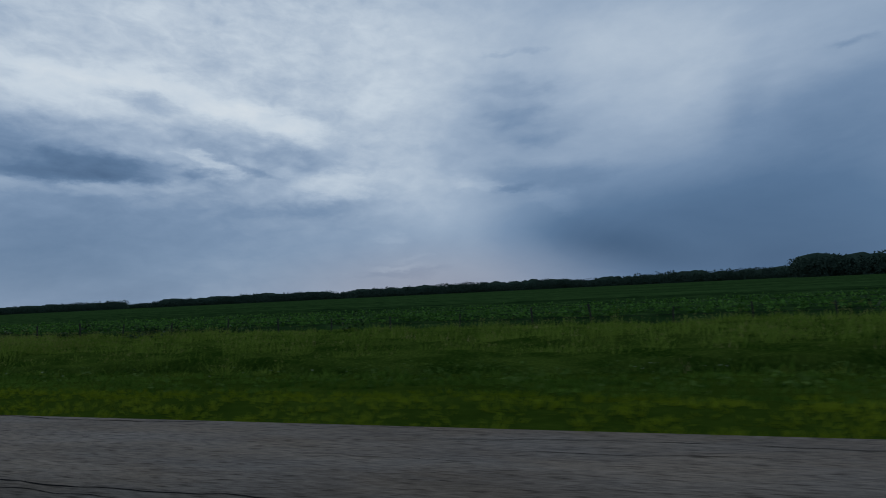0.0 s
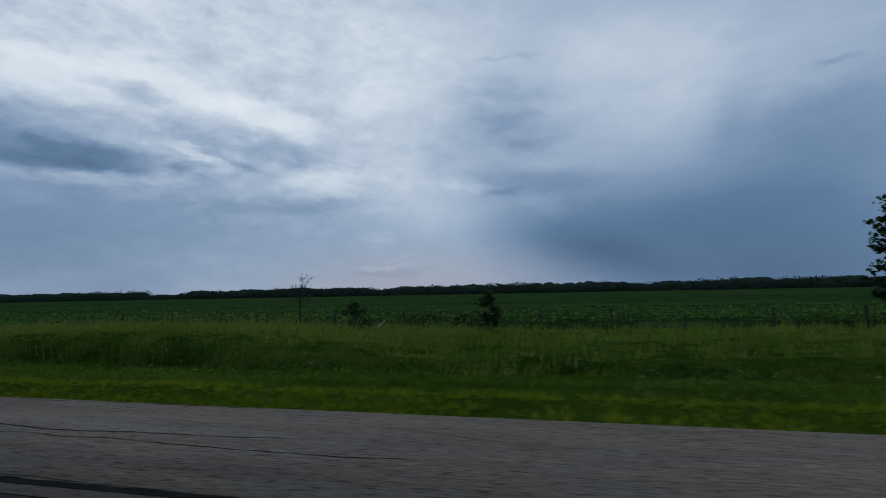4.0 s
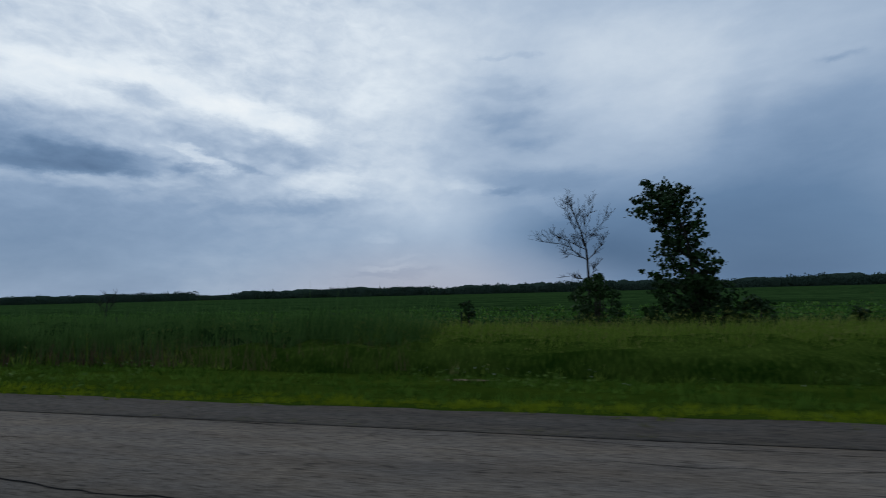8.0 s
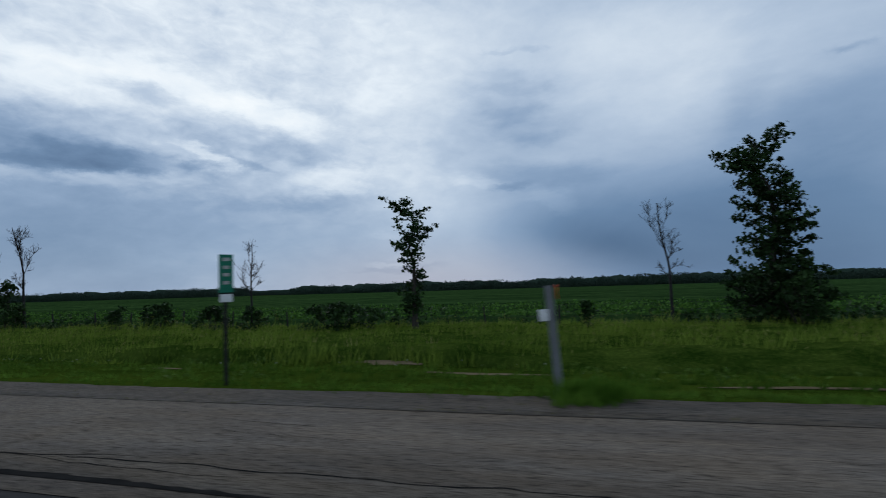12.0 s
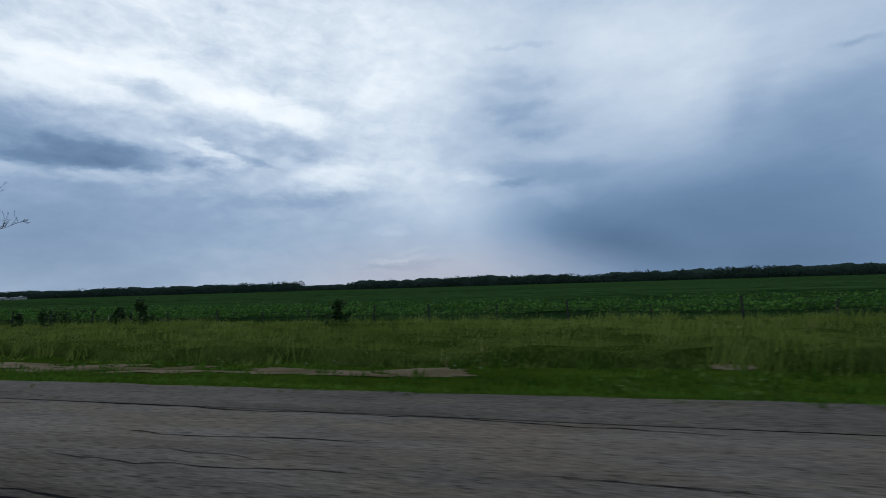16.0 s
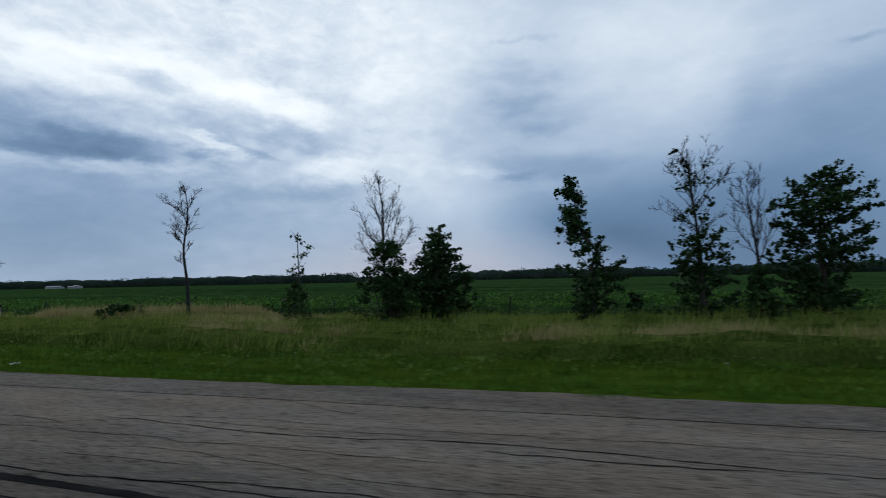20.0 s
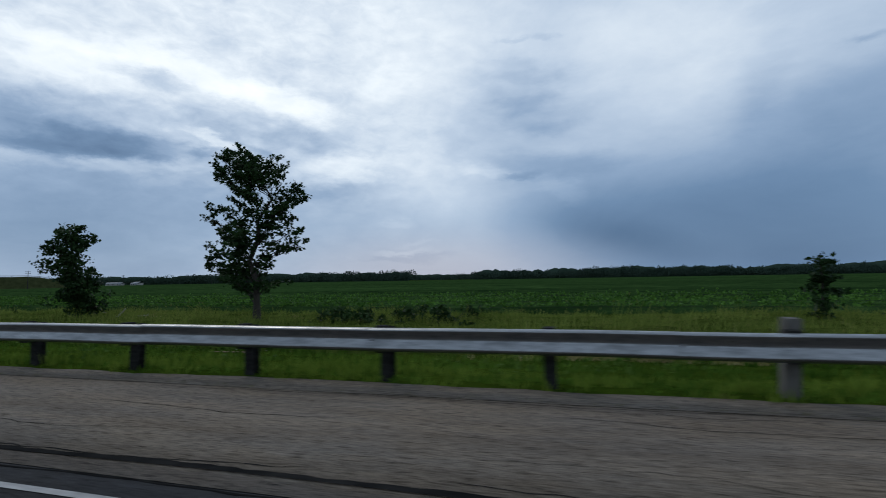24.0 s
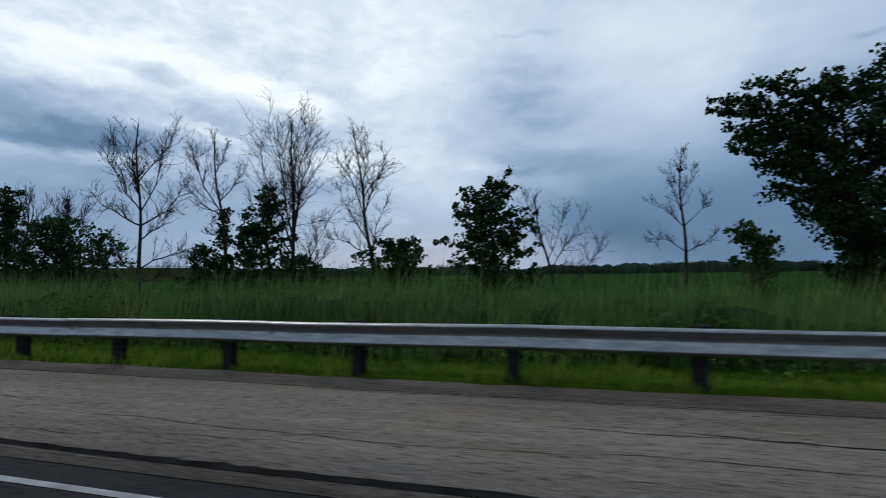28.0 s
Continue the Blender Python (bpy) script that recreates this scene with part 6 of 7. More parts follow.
leafy_tree(-634.9, 24.6, 4.3, 1.6, 1.5, "round", 58)
leafy_tree(-639.6, 23.3, 6.8, 1.8, 2.2, "cone", 56)
leafy_tree(-645.9, 25.0, 2.9, 0.7, 0.8, "round", 68)
leafy_tree(-647.3, 25.3, 4.7, 1.8, 1.8, "round", 55)
leafy_tree(-647.3, 25.0, 5.1, 0.9, 0.9, "column", 67)
bare_tree(-650.1, 25.3, 8.3, 2.3, 1.9, "fan", 54,
          ((0, 0), (0.3, -0.1), (0.6, -0.15), (1, -0.3)),
          ((-1, 0.3, -1, 0.55), (-1, 0.45, -0.95, 0.8), (-1, 0.5, -0.5, 0.95), (-1, 0.35, 1, 0.62), (-1, 0.4, 0.5, 0.75), (-1, 0.55, 0.3, 0.85), (-1, 0.3, -0.7, 0.38)))
leafy_tree(-655.3, 25.0, 5.3, 1.2, 0.5, "sparse", 66)
bare_tree(-662.1, 24.0, 8.4, 1.7, 0.9, "side", 65,
          ((0, 0), (0.3, -0.08), (0.5, -0.2), (0.7, -0.1), (0.85, -0.2), (1, -0.4)),
          ((-1, 0.6, -1, 0.78), (-1, 0.62, 0.7, 0.78), (-1, 0.7, 0.35, 0.95), (-1, 0.65, -0.6, 0.98), (-1, 0.7, -0.95, 0.9), (-1, 0.5, -0.9, 0.62), (-1, 0.38, -0.8, 0.45), (-1, 0.45, 0.5, 0.56), (-1, 0.55, -0.95, 0.7)))
bare_tree(-679.4, 24.7, 6.6, 2.4, 0.4, "lean", 70,
          ((0, 0), (0.2, -0.17), (0.38, -0.16), (0.55, -0.35), (0.65, -0.45), (0.85, -0.62), (0.96, -0.8)),
          ((-1, 0.6, -1, 0.9), (-1, 0.62, -0.5, 0.96), (-1, 0.6, -0.33, 1), (-1, 0.35, 0.6, 0.62), (-1, 0.33, -0.2, 0.6), (-1, 0.45, -0.45, 0.5)))
bare_tree(-684.8, 24.7, 5.4, 1.4, 1.1, "round", 69,
          ((0, 0), (0.45, -0.1), (0.8, -0.3), (1, -0.45)),
          ((-1, 0.55, -0.95, 0.75), (-1, 0.6, -0.8, 0.9), (-1, 0.5, 1, 0.65), (-1, 0.55, 0.8, 0.8), (-1, 0.6, 0.3, 0.92), (-1, 0.45, 0.6, 0.55), (-1, 0.25, 0.5, 0.32), (-1, 0.24, -0.7, 0.26)))
leafy_tree(-748.1, 23.0, 6.2, 2.2, 0.5, "tuft", 72)
leafy_tree(-758.8, 23.5, 3.0, 0.7, 0.6, "column", 71)
leafy_tree(-784.8, 22.4, 9.5, 3.8, 3.2, "tall", 74)
leafy_tree(-797.5, 22.5, 5.9, 2.7, 1.6, "parasol", 73)
leafy_tree(-847.7, 21.7, 9.5, 3.4, 2.0, "tall", 77)
leafy_tree(-852.4, 22.2, 6.7, 4.7, 2.7, "round", 76)
leafy_tree(-866.6, 24.9, 7.6, 3.3, 2.4, "spire", 75)
bare_tree(-877.6, 23.6, 6.9, 2.9, 2.3, "fan", 78,
          ((0, 0), (0.4, 0.05), (0.7, 0.1), (0.98, 0.15)),
          ((-1, 0.05, -0.6, 0.98), (-1, 0.1, -1, 0.66), (-1, 0.3, -0.85, 0.5), (-1, 0.1, 0.9, 0.9), (-1, 0.35, 0.4, 0.95), (-1, 0.3, 1, 0.62), (-1, 0.15, -0.75, 0.8)))
bare_tree(-882.2, 25.5, 5.9, 1.2, 0.8, "fork", 81)
leafy_tree(-882.4, 25.5, 4.6, 0.7, 0.9, "column", 82)
leafy_tree(-884.9, 23.6, 10.5, 5.8, 3.8, "grand", 79)
leafy_tree(-889.3, 22.5, 4.2, 1.3, 1.15, "bent", 85)
bare_tree(-891.7, 24.1, 7.9, 1.9, 1.6, "thin", 80,
          ((0, 0), (0.5, 0.02), (1, -0.05)),
          ((-1, 0.4, -1, 0.47), (-1, 0.35, 1, 0.5), (-1, 0.5, -0.8, 0.7), (-1, 0.5, 0.7, 0.72), (-1, 0.62, -0.5, 0.88), (-1, 0.65, 0.45, 0.9), (-1, 0.8, 0.1, 1), (-1, 0.15, 0.6, 0.3), (-1, 0.12, -0.5, 0.2)))
bare_tree(-897.3, 23.0, 6.3, 1.7, 2.3, "fan", 84,
          ((0, 0), (0.3, -0.1), (0.6, -0.4), (0.95, -0.6)),
          ((-1, 0.15, 1, 0.55), (-1, 0.35, 0.7, 0.8), (-1, 0.4, 0.2, 0.85), (-1, 0.5, -0.9, 0.95), (-1, 0.25, 0.9, 0.4)))
leafy_tree(-899.6, 22.4, 6.8, 3.1, 1.8, "round", 83)
bare_tree(-906.1, 22.5, 10.1, 2.7, 1.1, "fork", 91,
          ((0, 0), (0.3, 0), (0.5, -0.2), (0.75, -0.35), (1, -0.4)),
          ((-1, 0.3, -0.95, 0.4), (-1, 0.4, -0.8, 0.7), (-1, 0.45, -1, 0.85), (-1, 0.5, 0.5, 0.8), (-1, 0.6, 1, 0.88), (-1, 0.6, -0.3, 0.97), (-1, 0.15, -1, 0.2), (-1, 0.3, 0.8, 0.6)))
bare_tree(-910.6, 22.5, 10.9, 3.4, 2.9, "vase", 89,
          ((0, 0), (0.3, 0), (0.6, -0.05), (1, -0.05)),
          ((-1, 0.3, -0.95, 0.9), (-1, 0.4, -0.5, 1), (-1, 0.45, 0.2, 0.98), (-1, 0.4, 0.5, 0.97), (-1, 0.35, 0.9, 0.88), (-1, 0.1, 1, 0.5), (-1, 0.1, 0.7, 0.35), (-1, 0.3, -0.9, 0.6)))
leafy_tree(-911.7, 22.2, 7.0, 1.9, 1.3, "round", 90)
bare_tree(-914.6, 22.5, 10.7, 3.2, 0.9, "fork", 87,
          ((0, 0), (0.4, -0.1), (0.7, -0.35), (1, -0.4)),
          ((-1, 0.4, -0.7, 0.45), (-1, 0.5, -1, 0.72), (-1, 0.55, -0.95, 0.96), (-1, 0.6, 0.8, 0.8), (-1, 0.7, -0.2, 0.95), (-1, 0.3, -0.6, 0.27)))
leafy_tree(-914.8, 22.5, 6.1, 0.8, 0.7, "column", 88)
bare_tree(-920.8, 22.5, 11.6, 4.2, 3.8, "round", 86,
          ((0, 0), (0.3, -0.02), (0.6, 0), (1, 0)),
          ((-1, 0.55, -1, 0.88), (-1, 0.6, -0.8, 0.97), (-1, 0.5, 0.7, 0.9), (-1, 0.65, 0.4, 1), (-1, 0.6, -0.35, 1), (-1, 0.25, -1, 0.4), (-1, 0.22, 1, 0.32), (-1, 0.45, -0.9, 0.65), (-1, 0.45, 0.9, 0.72), (-1, 0.15, 0.9, 0.2), (-1, 0.35, 0.8, 0.5)))
leafy_tree(-928.1, 23.0, 6.2, 2.8, 3.4, "round", 92)
bare_tree(-932.0, 27.0, 8.9, 2.4, 1.5, "round", 95)
leafy_tree(-933.9, 24.0, 8.5, 2.9, 1.7, "round", 93)
bare_tree(-936.8, 27.0, 9.7, 1.7, 1.0, "fork", 94)

# shrubs and vine-grown undergrowth along the fence row
shrub(-43.4, 24.4, 0.7, 1.5, 101)
shrub(-86.2, 26.1, 1.7, 2.3, 102)
shrub(-131.9, 24.4, 2.4, 0.9, 104)
shrub(-139.0, 24.4, 1.6, 1.6, 103)
shrub(-172.9, 24.4, 1.8, 1.5, 106)
shrub(-175.0, 24.4, 2.4, 1.8, 105)
shrub(-196.1, 24.4, 1.9, 1.2, 107)
shrub(-228.1, 24.4, 2.7, 1.4, 108)
shrub(-233.1, 25.0, 0.8, 0.8, 109)
shrub(-244.0, 25.6, 1.0, 0.5, 114)
shrub(-248.1, 25.3, 1.7, 1.6, 111)
shrub(-250.2, 25.3, 2.8, 2.8, 113)
shrub(-252.4, 25.4, 1.4, 0.8, 112)
shrub(-254.8, 25.3, 2.8, 2.4, 110)
shrub(-314.9, 24.4, 1.3, 1.7, 98)
shrub(-316.3, 24.4, 1.7, 3.0, 97)
shrub(-318.9, 24.4, 1.6, 4.4, 96)
shrub(-326.1, 24.4, 1.3, 4.7, 115)
shrub(-327.1, 24.4, 1.1, 2.0, 100)
shrub(-339.5, 24.4, 0.7, 5.8, 99)
shrub(-374.7, 24.4, 2.9, 2.6, 116)
shrub(-383.6, 24.4, 1.5, 0.6, 122)
shrub(-396.5, 24.4, 1.5, 4.8, 117)
shrub(-402.1, 24.4, 1.5, 1.5, 118)
shrub(-404.5, 24.4, 1.5, 2.0, 119)
shrub(-408.4, 24.4, 1.7, 2.4, 120)
shrub(-411.6, 24.4, 1.5, 1.3, 121)
shrub(-419.9, 24.4, 1.9, 0.9, 127)
shrub(-421.0, 24.4, 3.5, 1.1, 126)
shrub(-422.1, 24.4, 2.8, 0.8, 125)
shrub(-423.0, 24.4, 3.2, 1.2, 124)
shrub(-424.7, 24.4, 3.6, 1.8, 123)
shrub(-426.4, 24.4, 2.0, 0.9, 128)
shrub(-427.5, 24.4, 1.2, 0.5, 129)
shrub(-430.4, 24.4, 2.6, 1.8, 133)
shrub(-436.3, 24.4, 2.5, 1.4, 130)
shrub(-464.6, 24.4, 2.0, 2.2, 131)
shrub(-468.0, 24.4, 1.7, 4.6, 132)
shrub(-498.8, 24.4, 1.7, 1.3, 135)
shrub(-524.4, 24.4, 1.4, 1.1, 134)
shrub(-524.7, 24.4, 1.2, 0.9, 136)
shrub(-537.7, 24.4, 1.8, 0.8, 144)
shrub(-539.4, 24.4, 1.3, 0.9, 145)
shrub(-545.6, 24.4, 1.1, 0.7, 146)
shrub(-547.8, 24.4, 1.0, 0.4, 147)
shrub(-553.6, 24.4, 1.0, 1.2, 137)
shrub(-559.6, 24.4, 1.2, 5.9, 143)
shrub(-559.9, 24.4, 2.1, 1.5, 142)
shrub(-567.0, 24.4, 2.9, 2.0, 138)
shrub(-568.8, 24.4, 1.2, 1.5, 139)
shrub(-572.8, 24.4, 1.4, 0.9, 149)
shrub(-573.1, 24.4, 1.5, 1.2, 140)
shrub(-577.0, 24.4, 1.3, 4.7, 141)
shrub(-578.0, 24.4, 1.2, 4.7, 148)
shrub(-609.6, 24.4, 1.5, 1.1, 151)
shrub(-609.9, 24.4, 1.0, 1.3, 152)
shrub(-611.6, 24.4, 2.0, 2.3, 150)
shrub(-614.0, 24.4, 1.9, 2.1, 153)
shrub(-614.0, 24.4, 2.1, 1.6, 162)
shrub(-616.8, 24.4, 2.3, 1.8, 154)
shrub(-618.4, 24.4, 2.0, 1.4, 157)
shrub(-618.5, 24.4, 1.7, 1.1, 161)
shrub(-620.1, 24.4, 2.4, 1.7, 156)
shrub(-622.8, 24.4, 2.5, 1.8, 155)
shrub(-625.5, 24.4, 4.2, 1.8, 158)
shrub(-632.5, 24.4, 1.7, 1.4, 160)
shrub(-632.7, 24.4, 2.3, 1.1, 164)
shrub(-637.8, 24.4, 1.3, 0.4, 165)
shrub(-649.3, 24.4, 2.7, 2.5, 159)
shrub(-649.8, 24.4, 4.3, 2.9, 163)
shrub(-655.2, 24.4, 2.1, 1.3, 166)
shrub(-667.5, 24.4, 1.0, 4.6, 168)
shrub(-698.9, 24.4, 1.0, 1.6, 169)
shrub(-699.9, 24.4, 1.2, 2.5, 167)
shrub(-775.2, 22.3, 0.9, 5.3, 172)
shrub(-778.5, 22.3, 0.7, 4.9, 170)
shrub(-779.6, 22.3, 0.8, 3.7, 171)
shrub(-821.0, 22.3, 1.3, 0.7, 173)
shrub(-864.7, 22.3, 2.2, 2.2, 176)
shrub(-876.8, 22.3, 3.0, 4.6, 174)
shrub(-877.6, 22.3, 3.0, 2.6, 177)
shrub(-883.1, 22.3, 2.4, 4.5, 175)
shrub(-904.1, 22.3, 3.8, 2.9, 182)
shrub(-905.3, 22.3, 3.8, 3.0, 178)
shrub(-910.0, 22.3, 3.1, 2.8, 180)
shrub(-913.2, 22.3, 4.8, 1.6, 183)
shrub(-916.2, 22.3, 4.0, 2.0, 179)
shrub(-923.7, 22.3, 4.8, 5.0, 181)


# ---- small things ----
def litter(x, y, size, seed):
    """A crumpled scrap of paper or plastic."""
    r = np.random.default_rng(seed)
    n = 7
    gx, gy = np.meshgrid(np.linspace(-1, 1, n), np.linspace(-1, 1, n), indexing="ij")
    z = np.abs(r.normal(0, 0.22, (n, n))) + 0.12 * np.sin(gx * 3 + seed) ** 2
    v = np.stack([gx * size * 0.5 + r.normal(0, size * 0.04, (n, n)), gy * size * 0.35, z * size * 0.6], -1).reshape(-1, 3)
    i = np.arange(n * n).reshape(n, n)
    f = np.stack([i[:-1, :-1], i[1:, :-1], i[1:, 1:], i[:-1, 1:]], -1).reshape(-1, 4)
    lift = 0.0 if y < EDGE else rest(x, y) + 0.07
    ob = new("litter_scrap", mesh_of("litter_scrap", v, f, MAT_SCRAP))
    ob.matrix_basis = pose(x, y, lift, 0, 0, seed * 37)
    ob.modifiers.new("thickness", "SOLIDIFY").thickness = 0.004
    tagged(ob, "crumpled white scrap of litter in the verge" if y > EDGE else "crumpled white scrap of litter on the shoulder", "litter", "roadside litter")


def fallen_branch(x, y, length, rise, seed):
    r = np.random.default_rng(seed)
    p, q = limb((0, 0, 0.05), (1, 0.1, rise), length, 0.06, 0.03, r, 0.05, 0.0, 6)
    forks = [(p, q)] + [limb(p[k], (0.8, 0.2 * (-1) ** k, rise + 0.4), length * 0.3, 0.03, 0.012, r, 0.1, 0.02, 4) for k in (2, 4)]
    v, f = tubes(forks, 6)
    ob = new("fallen_branch", mesh_of("fallen_branch", v, f, MAT_PALE, True))
    ob.location = (x, y, rest(x, y) + 0.05)
    tagged(ob, "bleached grey fallen branch lying in the long grass", "branch")


def white_stake(x, y, h):
    s = new("white_stake", box_mesh("white_stake", 0.05, 0.03, h + 0.1, MAT_PALE, (0, 0, h / 2 - 0.05), 0.004))
    s.matrix_basis = pose(x, y, rest(x, y) + 0.04, 1, 2, 10)
    tagged(s, "slim pale marker stake by the field edge", "marker stake")


litter(-547.3, 15.0, 0.34, 5)
litter(-505.9, 7.74, 0.12, 7)
litter(-651.5, 7.94, 0.15, 11)
litter(-428.9, 16.04, 0.18, 13)
litter(-838.1, 4.45, 0.09, 15)
litter(-256.8, 15.63, 0.12, 17)
litter(-190.3, 16.82, 0.12, 19)
litter(-849.3, 4.04, 0.12, 23)
litter(-56.4, 18.77, 0.12, 25)
litter(-328.1, 6.32, 0.09, 27)
fallen_branch(-363.3, 24.5, 1.1, 0.45, 28)
fallen_branch(-795.1, 23, 0.8, 0.8, 29)
fallen_branch(-794.0, 23.5, 0.7, 0.1, 30)
fallen_branch(-137.9, 24, 0.9, 0.7, 31)
fallen_branch(-362.4, 24, 0.7, 0.3, 32)
fallen_branch(-681.1, 25, 1.0, 0.3, 33)
white_stake(-695.1, 24.6, 0.75)
white_stake(-678.3, 24.6, 0.7)
white_stake(-540.7, 24.8, 0.7)


# ---- grasses, reeds, weeds and crop ----
def blades(name, x, y, height, width, lx, ly, mat, r, label, category, bent=14.5):
    """Single bent blades, two strips and a tip each; beyond the ditch one tapering piece each."""
    z = land(x, y)
    a = r.uniform(0, math.pi, len(x))
    wx, wy = np.cos(a) * width * 0.5, np.sin(a) * width * 0.35
    base_l = np.stack([x - wx, y - wy, z], 1)
    base_r = np.stack([x + wx, y + wy, z], 1)
    mid_l = np.stack([x - wx * 0.8 + lx * 0.35, y - wy * 0.8 + ly * 0.35, z + height * 0.6], 1)
    mid_r = np.stack([x + wx * 0.8 + lx * 0.35, y + wy * 0.8 + ly * 0.35, z + height * 0.6], 1)
    tip = np.stack([x + lx, y + ly, z + height], 1)
    near = y < bent
    v1 = np.stack([base_l, base_r, mid_r, mid_l, tip], 1)[near].reshape(-1, 3)
    k = np.arange(near.sum())[:, None] * 5
    f1 = np.concatenate([k + np.array([0, 1, 2]), k + np.array([0, 2, 3]), k + np.array([3, 2, 4])])
    v2 = np.stack([base_l, base_r, tip], 1)[~near].reshape(-1, 3)
    f2 = np.arange(len(v2)).reshape(-1, 3) + len(v1)
    return tagged(new(name, mesh_of(name, np.concatenate([v1, v2]), np.concatenate([f1, f2]), mat)), label, category, kind="stuff")


def tufts(x, y, height, spread, per, r):
    """Blades that fan out of each tuft: their feet, heights and the way that they lean."""
    n = len(x)
    a = r.uniform(0, 2 * math.pi, (n, per))
    d = np.sqrt(r.random((n, per)))
    ox, oy = np.cos(a) * d, np.sin(a) * d
    s = spread[:, None]
    h = height[:, None] * (1.05 - 0.45 * d) * r.uniform(0.7, 1.2, (n, per))
    bx, by = x[:, None] + ox * s, y[:, None] + oy * s
    lx = ox * s * 0.45 + h * r.normal(0.14, 0.18, (n, per))
    ly = oy * s * 0.45 + h * r.normal(0.0, 0.2, (n, per))
    return bx.ravel(), by.ravel(), h.ravel(), lx.ravel(), ly.ravel()


def scatter(n, y0, y1, r, bias=1.0, x0=-985.0, x1=45.0):
    return r.uniform(x0, x1, n), y0 + (y1 - y0) * r.random(n) ** bias


def in_spans(x, spans):
    keep = np.zeros(len(x), bool)
    for a, b in spans:
        keep |= (x > a) & (x < b)
    return keep


def off_dirt(x, y):
    """False where soil lies bare."""
    keep = np.ones(len(x), bool)
    for dx, dy, sx, sy in DIRT:
        near = np.abs(x - dx) < sx * 1.2
        keep[near] &= ((x[near] - dx) / sx) ** 2 + ((y[near] - dy) / (sy * 1.15)) ** 2 > np.where(r.random(near.sum()) < 0.28, 0.0, r.uniform(0.55, 1.1, near.sum()))
    return keep


REEDS = ((-307, -261), (-990, -881))
CANES = ((-90, -35),) + REEDS
# stands of ripe, straw-coloured grass: middle, half length along the road, half depth
RIPE = (
    (-664, 24.5, 8.2, 0.9),
    (-666, 25.2, 7.5, 0.7),
    (-641, 17.8, 1.2, 0.7),
    (-636, 17.8, 2.0, 1.0),
    (-652, 17.8, 0.8, 0.6),
    (-649, 17.8, 0.6, 0.5),
    (-655, 17.8, 1.7, 0.8),
    (-885, 19, 9.6, 1.6),
    (-869, 19, 6.2, 1.4),
    (-840, 18.5, 6.1, 1.2),
    (-848, 17, 8.0, 1.5),
    (-846, 22.3, 11.0, 1.0),
    (-868, 22.3, 9.0, 1.0),
    (-597, 18.5, 1.7, 0.7),
    (-614, 20.5, 5.4, 0.9),
    (-630, 17.8, 2.4, 0.8),
    (-623, 17.8, 2.2, 0.8),
    (-594, 19.5, 2.7, 0.7),
    (-584, 17.8, 2.1, 0.8),
    (-562, 17.8, 2.9, 0.9),
    (-493, 18, 2.3, 1.3),
    (-658, 22, 2.5, 1.0),
    (-690, 19, 5.5, 1.1),
    (-705, 16, 4.3, 0.9),
    (-34, 20, 3.6, 1.0),
    (-91, 12.8, 1.8, 0.7),
    (-84, 11.3, 2.8, 0.5),
    (-766, 14, 2.7, 0.7),
    (-821, 20, 4.8, 1.2),
    (-359, 13, 1.2, 0.7),
    (-354, 13, 0.7, 0.6),
    (-865, 14.5, 7.7, 1.6),
    (-877, 14.5, 5.4, 1.3),
    (-872, 20.5, 8.0, 1.4),
    (-857, 19.5, 8.0, 1.4),
    (-845, 20.5, 8.0, 1.2),
)


def lush(x):
    """How far the grass in the ditch stands as one tall, even stand."""
    return np.clip(np.maximum(np.minimum(x + 272, -132 - x), np.minimum(x + 97, -24 - x)) / 9.0, 0, 1)


STATURE = ([10.4, 14.4, 15.3, 17, 20, 23, 27.6], [0.18, 0.25, 1.15, 1.25, 0.95, 0.62, 0.45])
r = np.random.default_rng(101)

# short roadside turf in uneven tufts
x, y = scatter(50000, SEAM, 15.4, r, 1.2)
edge = verge_line(x) - 0.04 + 0.12 * waves(x, y * 0, 1.7, 5)
patch = waves(x, y * 4.0, 2.6, 3) + 0.6 * waves(x, y * 2.0, 0.9, 8)
keep = (y > edge) & (patch > np.where(y < 7.6, -1.2, -0.42)) & off_dirt(x, y)
x, y, patch = x[keep], y[keep], patch[keep]
h = np.where(y < 7.6, 0.085 + 0.03 * np.clip(patch, -1, 1), 0.05 + 0.10 * np.clip(patch + 0.5, 0.05, 1.8)) * np.interp(y, [6, 8.5, 12, 15], [0.75, 1.1, 1.3, 1.6]) * r.uniform(0.6, 1.5, len(x))
bx, by, bh, lx, ly = tufts(x, y, h, 0.11 + 0.11 * r.random(len(x)), 7, r)
strip = by < 7.5 + 0.5 * waves(bx, by * 0, 4.0, 2)
for band, mat, text in ((strip & (bx > -330), MAT_LAWN, "short yellow-green turf along the pavement"), (strip & (bx <= -330), MAT_FRESH, "short fresh green turf along the pavement"), (~strip, MAT_SWARD, "short uneven green sward of the verge")):
    blades("verge_turf", bx[band], by[band], bh[band], np.where(by < 7.6, 0.024, 0.036)[band] + 0.003 * (by[band] - 5), lx[band], ly[band], mat, r, text, "grass", 7.6)

